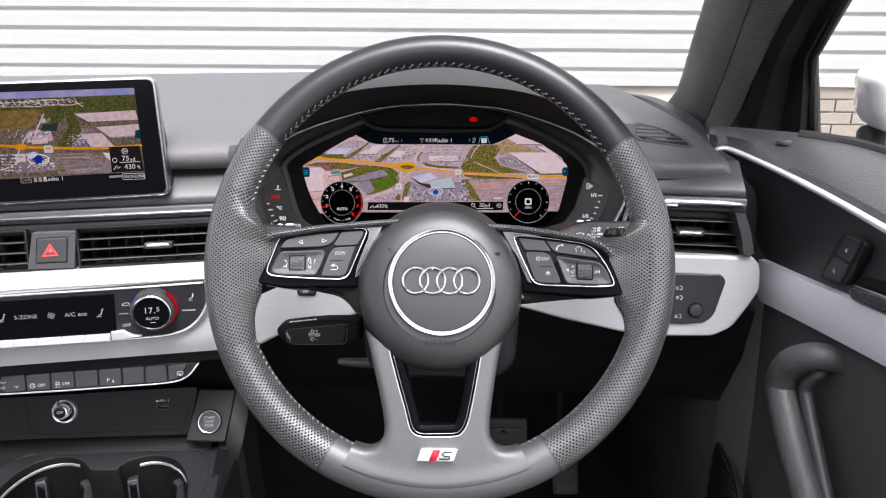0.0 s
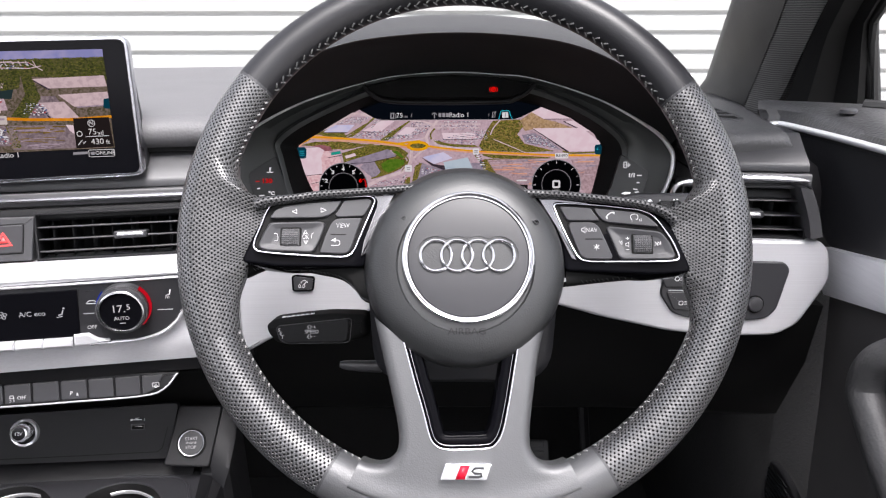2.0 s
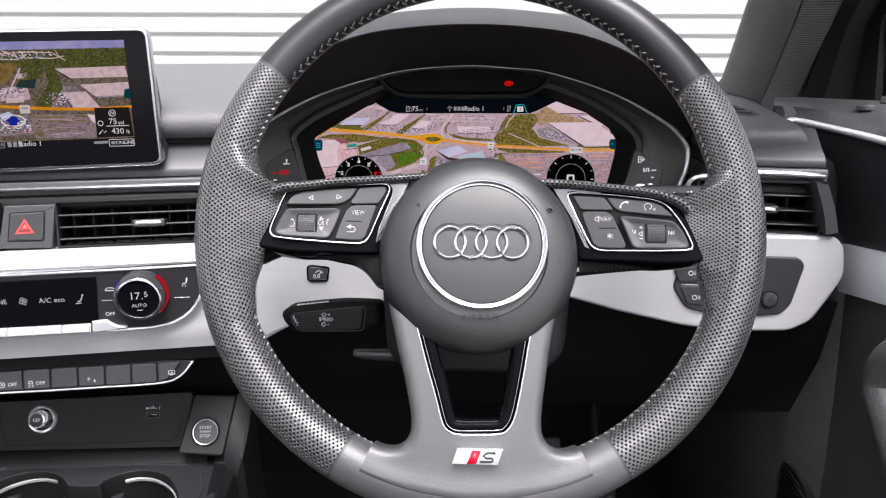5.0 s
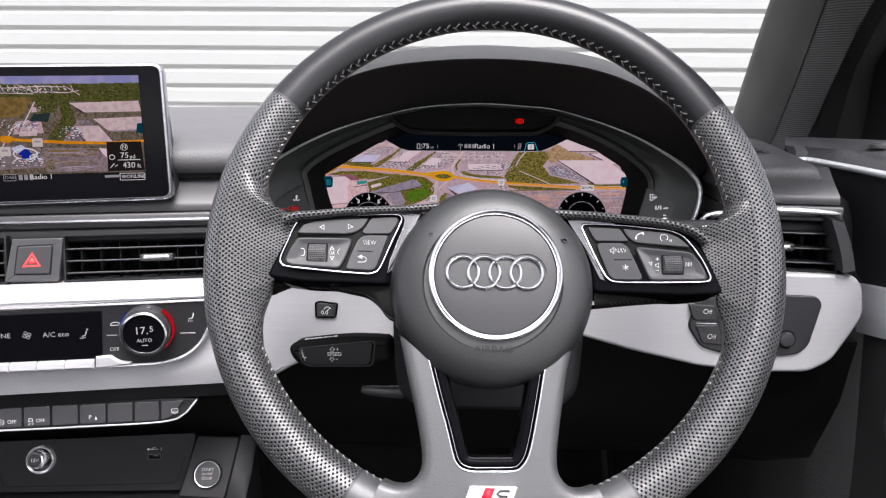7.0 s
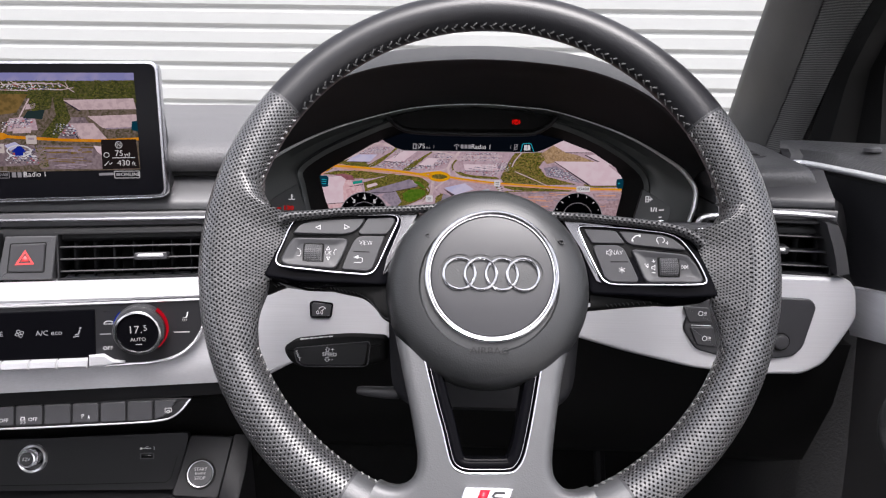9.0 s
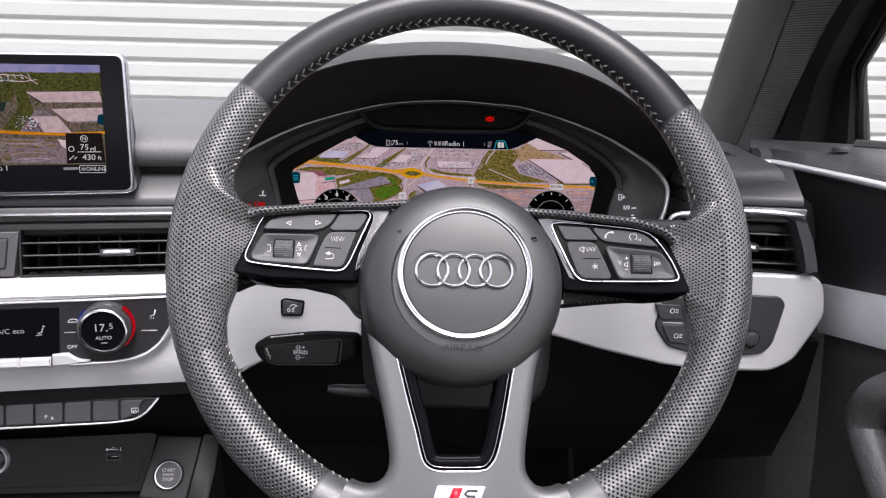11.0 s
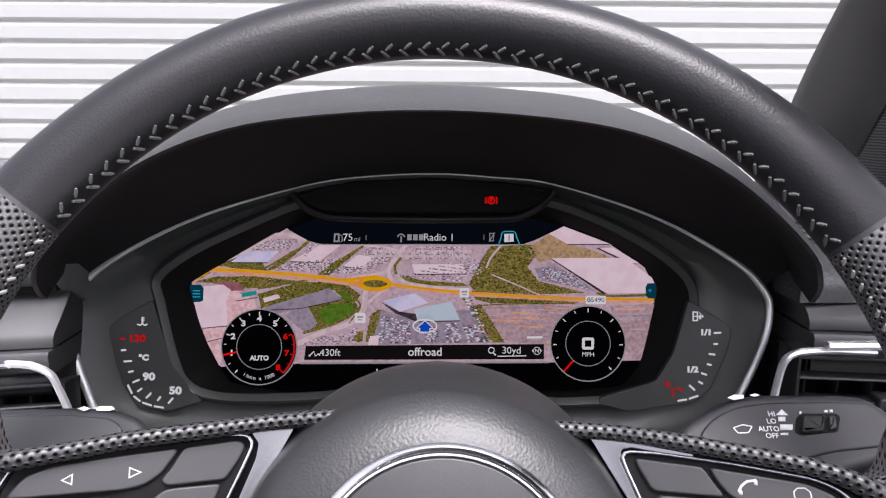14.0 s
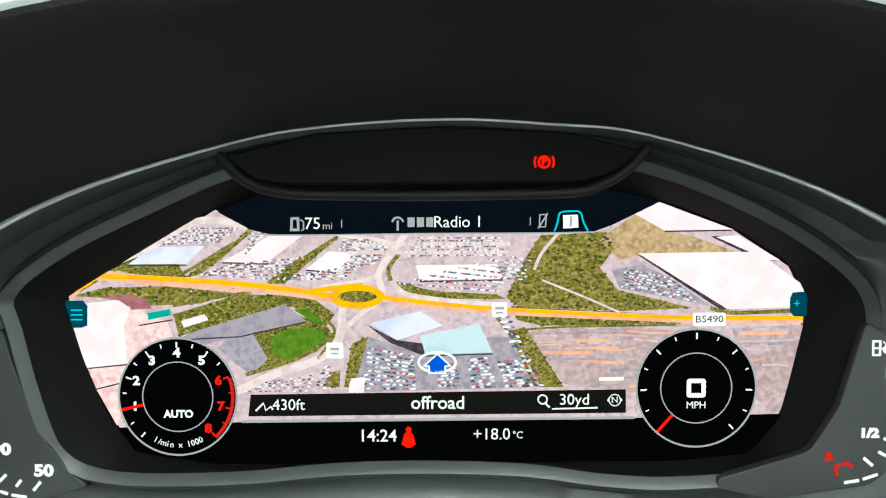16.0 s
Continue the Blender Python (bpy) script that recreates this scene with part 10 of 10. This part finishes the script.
for p in ((0.2469, -0.0042), (0.2479, -0.0147), (0.2486, -0.0354)):
    tile("light_icon", ribbon(arc(p[0], p[1], 0.0022, -90, 90, 8), 0.0006), 0.0032, PRINT, lights)
    for k in (-1, 0, 1):
        tile("light_icon", ribbon([(p[0] - 0.0045, p[1] + 0.0012 * k), (p[0] - 0.0012, p[1] + 0.0014 * k)], 0.0005), 0.0032, PRINT, lights)
keys = ([(0.1778, 0.002), (0.2005, 0.0009), (0.2043, -0.0123), (0.1836, -0.0127)], [(0.1848, -0.0167), (0.2055, -0.0164), (0.2097, -0.0348), (0.1918, -0.033)])
for pts in keys:
    part("light_key", slab(new_bm(), rounded(pts, 0.002), 0.002, 0.0044, 0.0010), BUTTON, lights)
for p in ((0.1934, -0.0043), (0.1983, -0.0267)):
    part("fog_icon", hoop(new_bm(), circle(p[0], p[1], 0.0022, 16), 0.0005, 0.004, 0.0046), PRINT, lights)
    for k in (-1, 0, 1):
        tile("fog_icon", ribbon([(p[0] + 0.0028, p[1] + 0.0013 * k), (p[0] + 0.0052, p[1] + 0.0013 * k)], 0.0005), 0.0046, PRINT, lights)
tile("key_line", ribbon([(0.1862, -0.0152), (0.2035, -0.0154)], 0.0006), 0.0034, PRINT, lights)

# ---- pedals ----
for name, px, lab in (("brake_pedal", 0, "metal-edged black brake pedal"), ("accelerator_pedal", 1, "metal-edged black accelerator pedal")):
    m = Matrix.Translation(((0.0982, 1.02, 0.4071), (0.2102, 1.06, 0.3196))[px]) @ pose(0, 0, 0, 60, 0, 0)
    ped = thing(name, lab, "pedal", m)
    w, h = ((0.040, 0.026), (0.022, 0.05))[px]
    part("pedal_plate", slab(new_bm(), rounded([(-w, -h), (w, -h), (w, h), (-w, h)], 0.006), -0.006, 0.0, 0.002), MATTE, ped)
    for k in range(4):
        y = -h + h * 2 * (k + 0.5) / 4
        part("pedal_pad", slab(new_bm(), rounded([(-w * 0.8, y - h * 0.14), (w * 0.8, y - h * 0.14), (w * 0.8, y + h * 0.14), (-w * 0.8, y + h * 0.14)], 0.002), -0.001, 0.002, 0.0008), RUBBER, ped)
    bm = new_bm()
    tube(bm, [(0, 0, -0.004), (0, 0.06, -0.03), (0, 0.16, -0.04)], 0.009, 8)
    part("pedal_arm", bm, MATTE, ped)

# ---- bricks of the plinth near the side window ----
bm = new_bm()
slab(bm, [(0, 0), (0.215, 0), (0.215, 0.065), (0, 0.065)], 0.0, 0.012, 0.002, 1)
first = None
for r in range(7):
    for i in range(14):
        x, z = 1.55 + i * 0.225 + (0.1125 if r % 2 else 0.0), SILL_Z - 0.075 * (r + 1) + 0.005
        m = Matrix.Translation((x, WALL_Y + 0.030 - random.uniform(0, 0.003), z)) @ pose(0, 0, 0, 90, 0, 0)
        if first is None:
            first = part("brick", bm, BRICK, plinth)
            first.matrix_local = m
        else:
            again("brick", first, plinth, m)
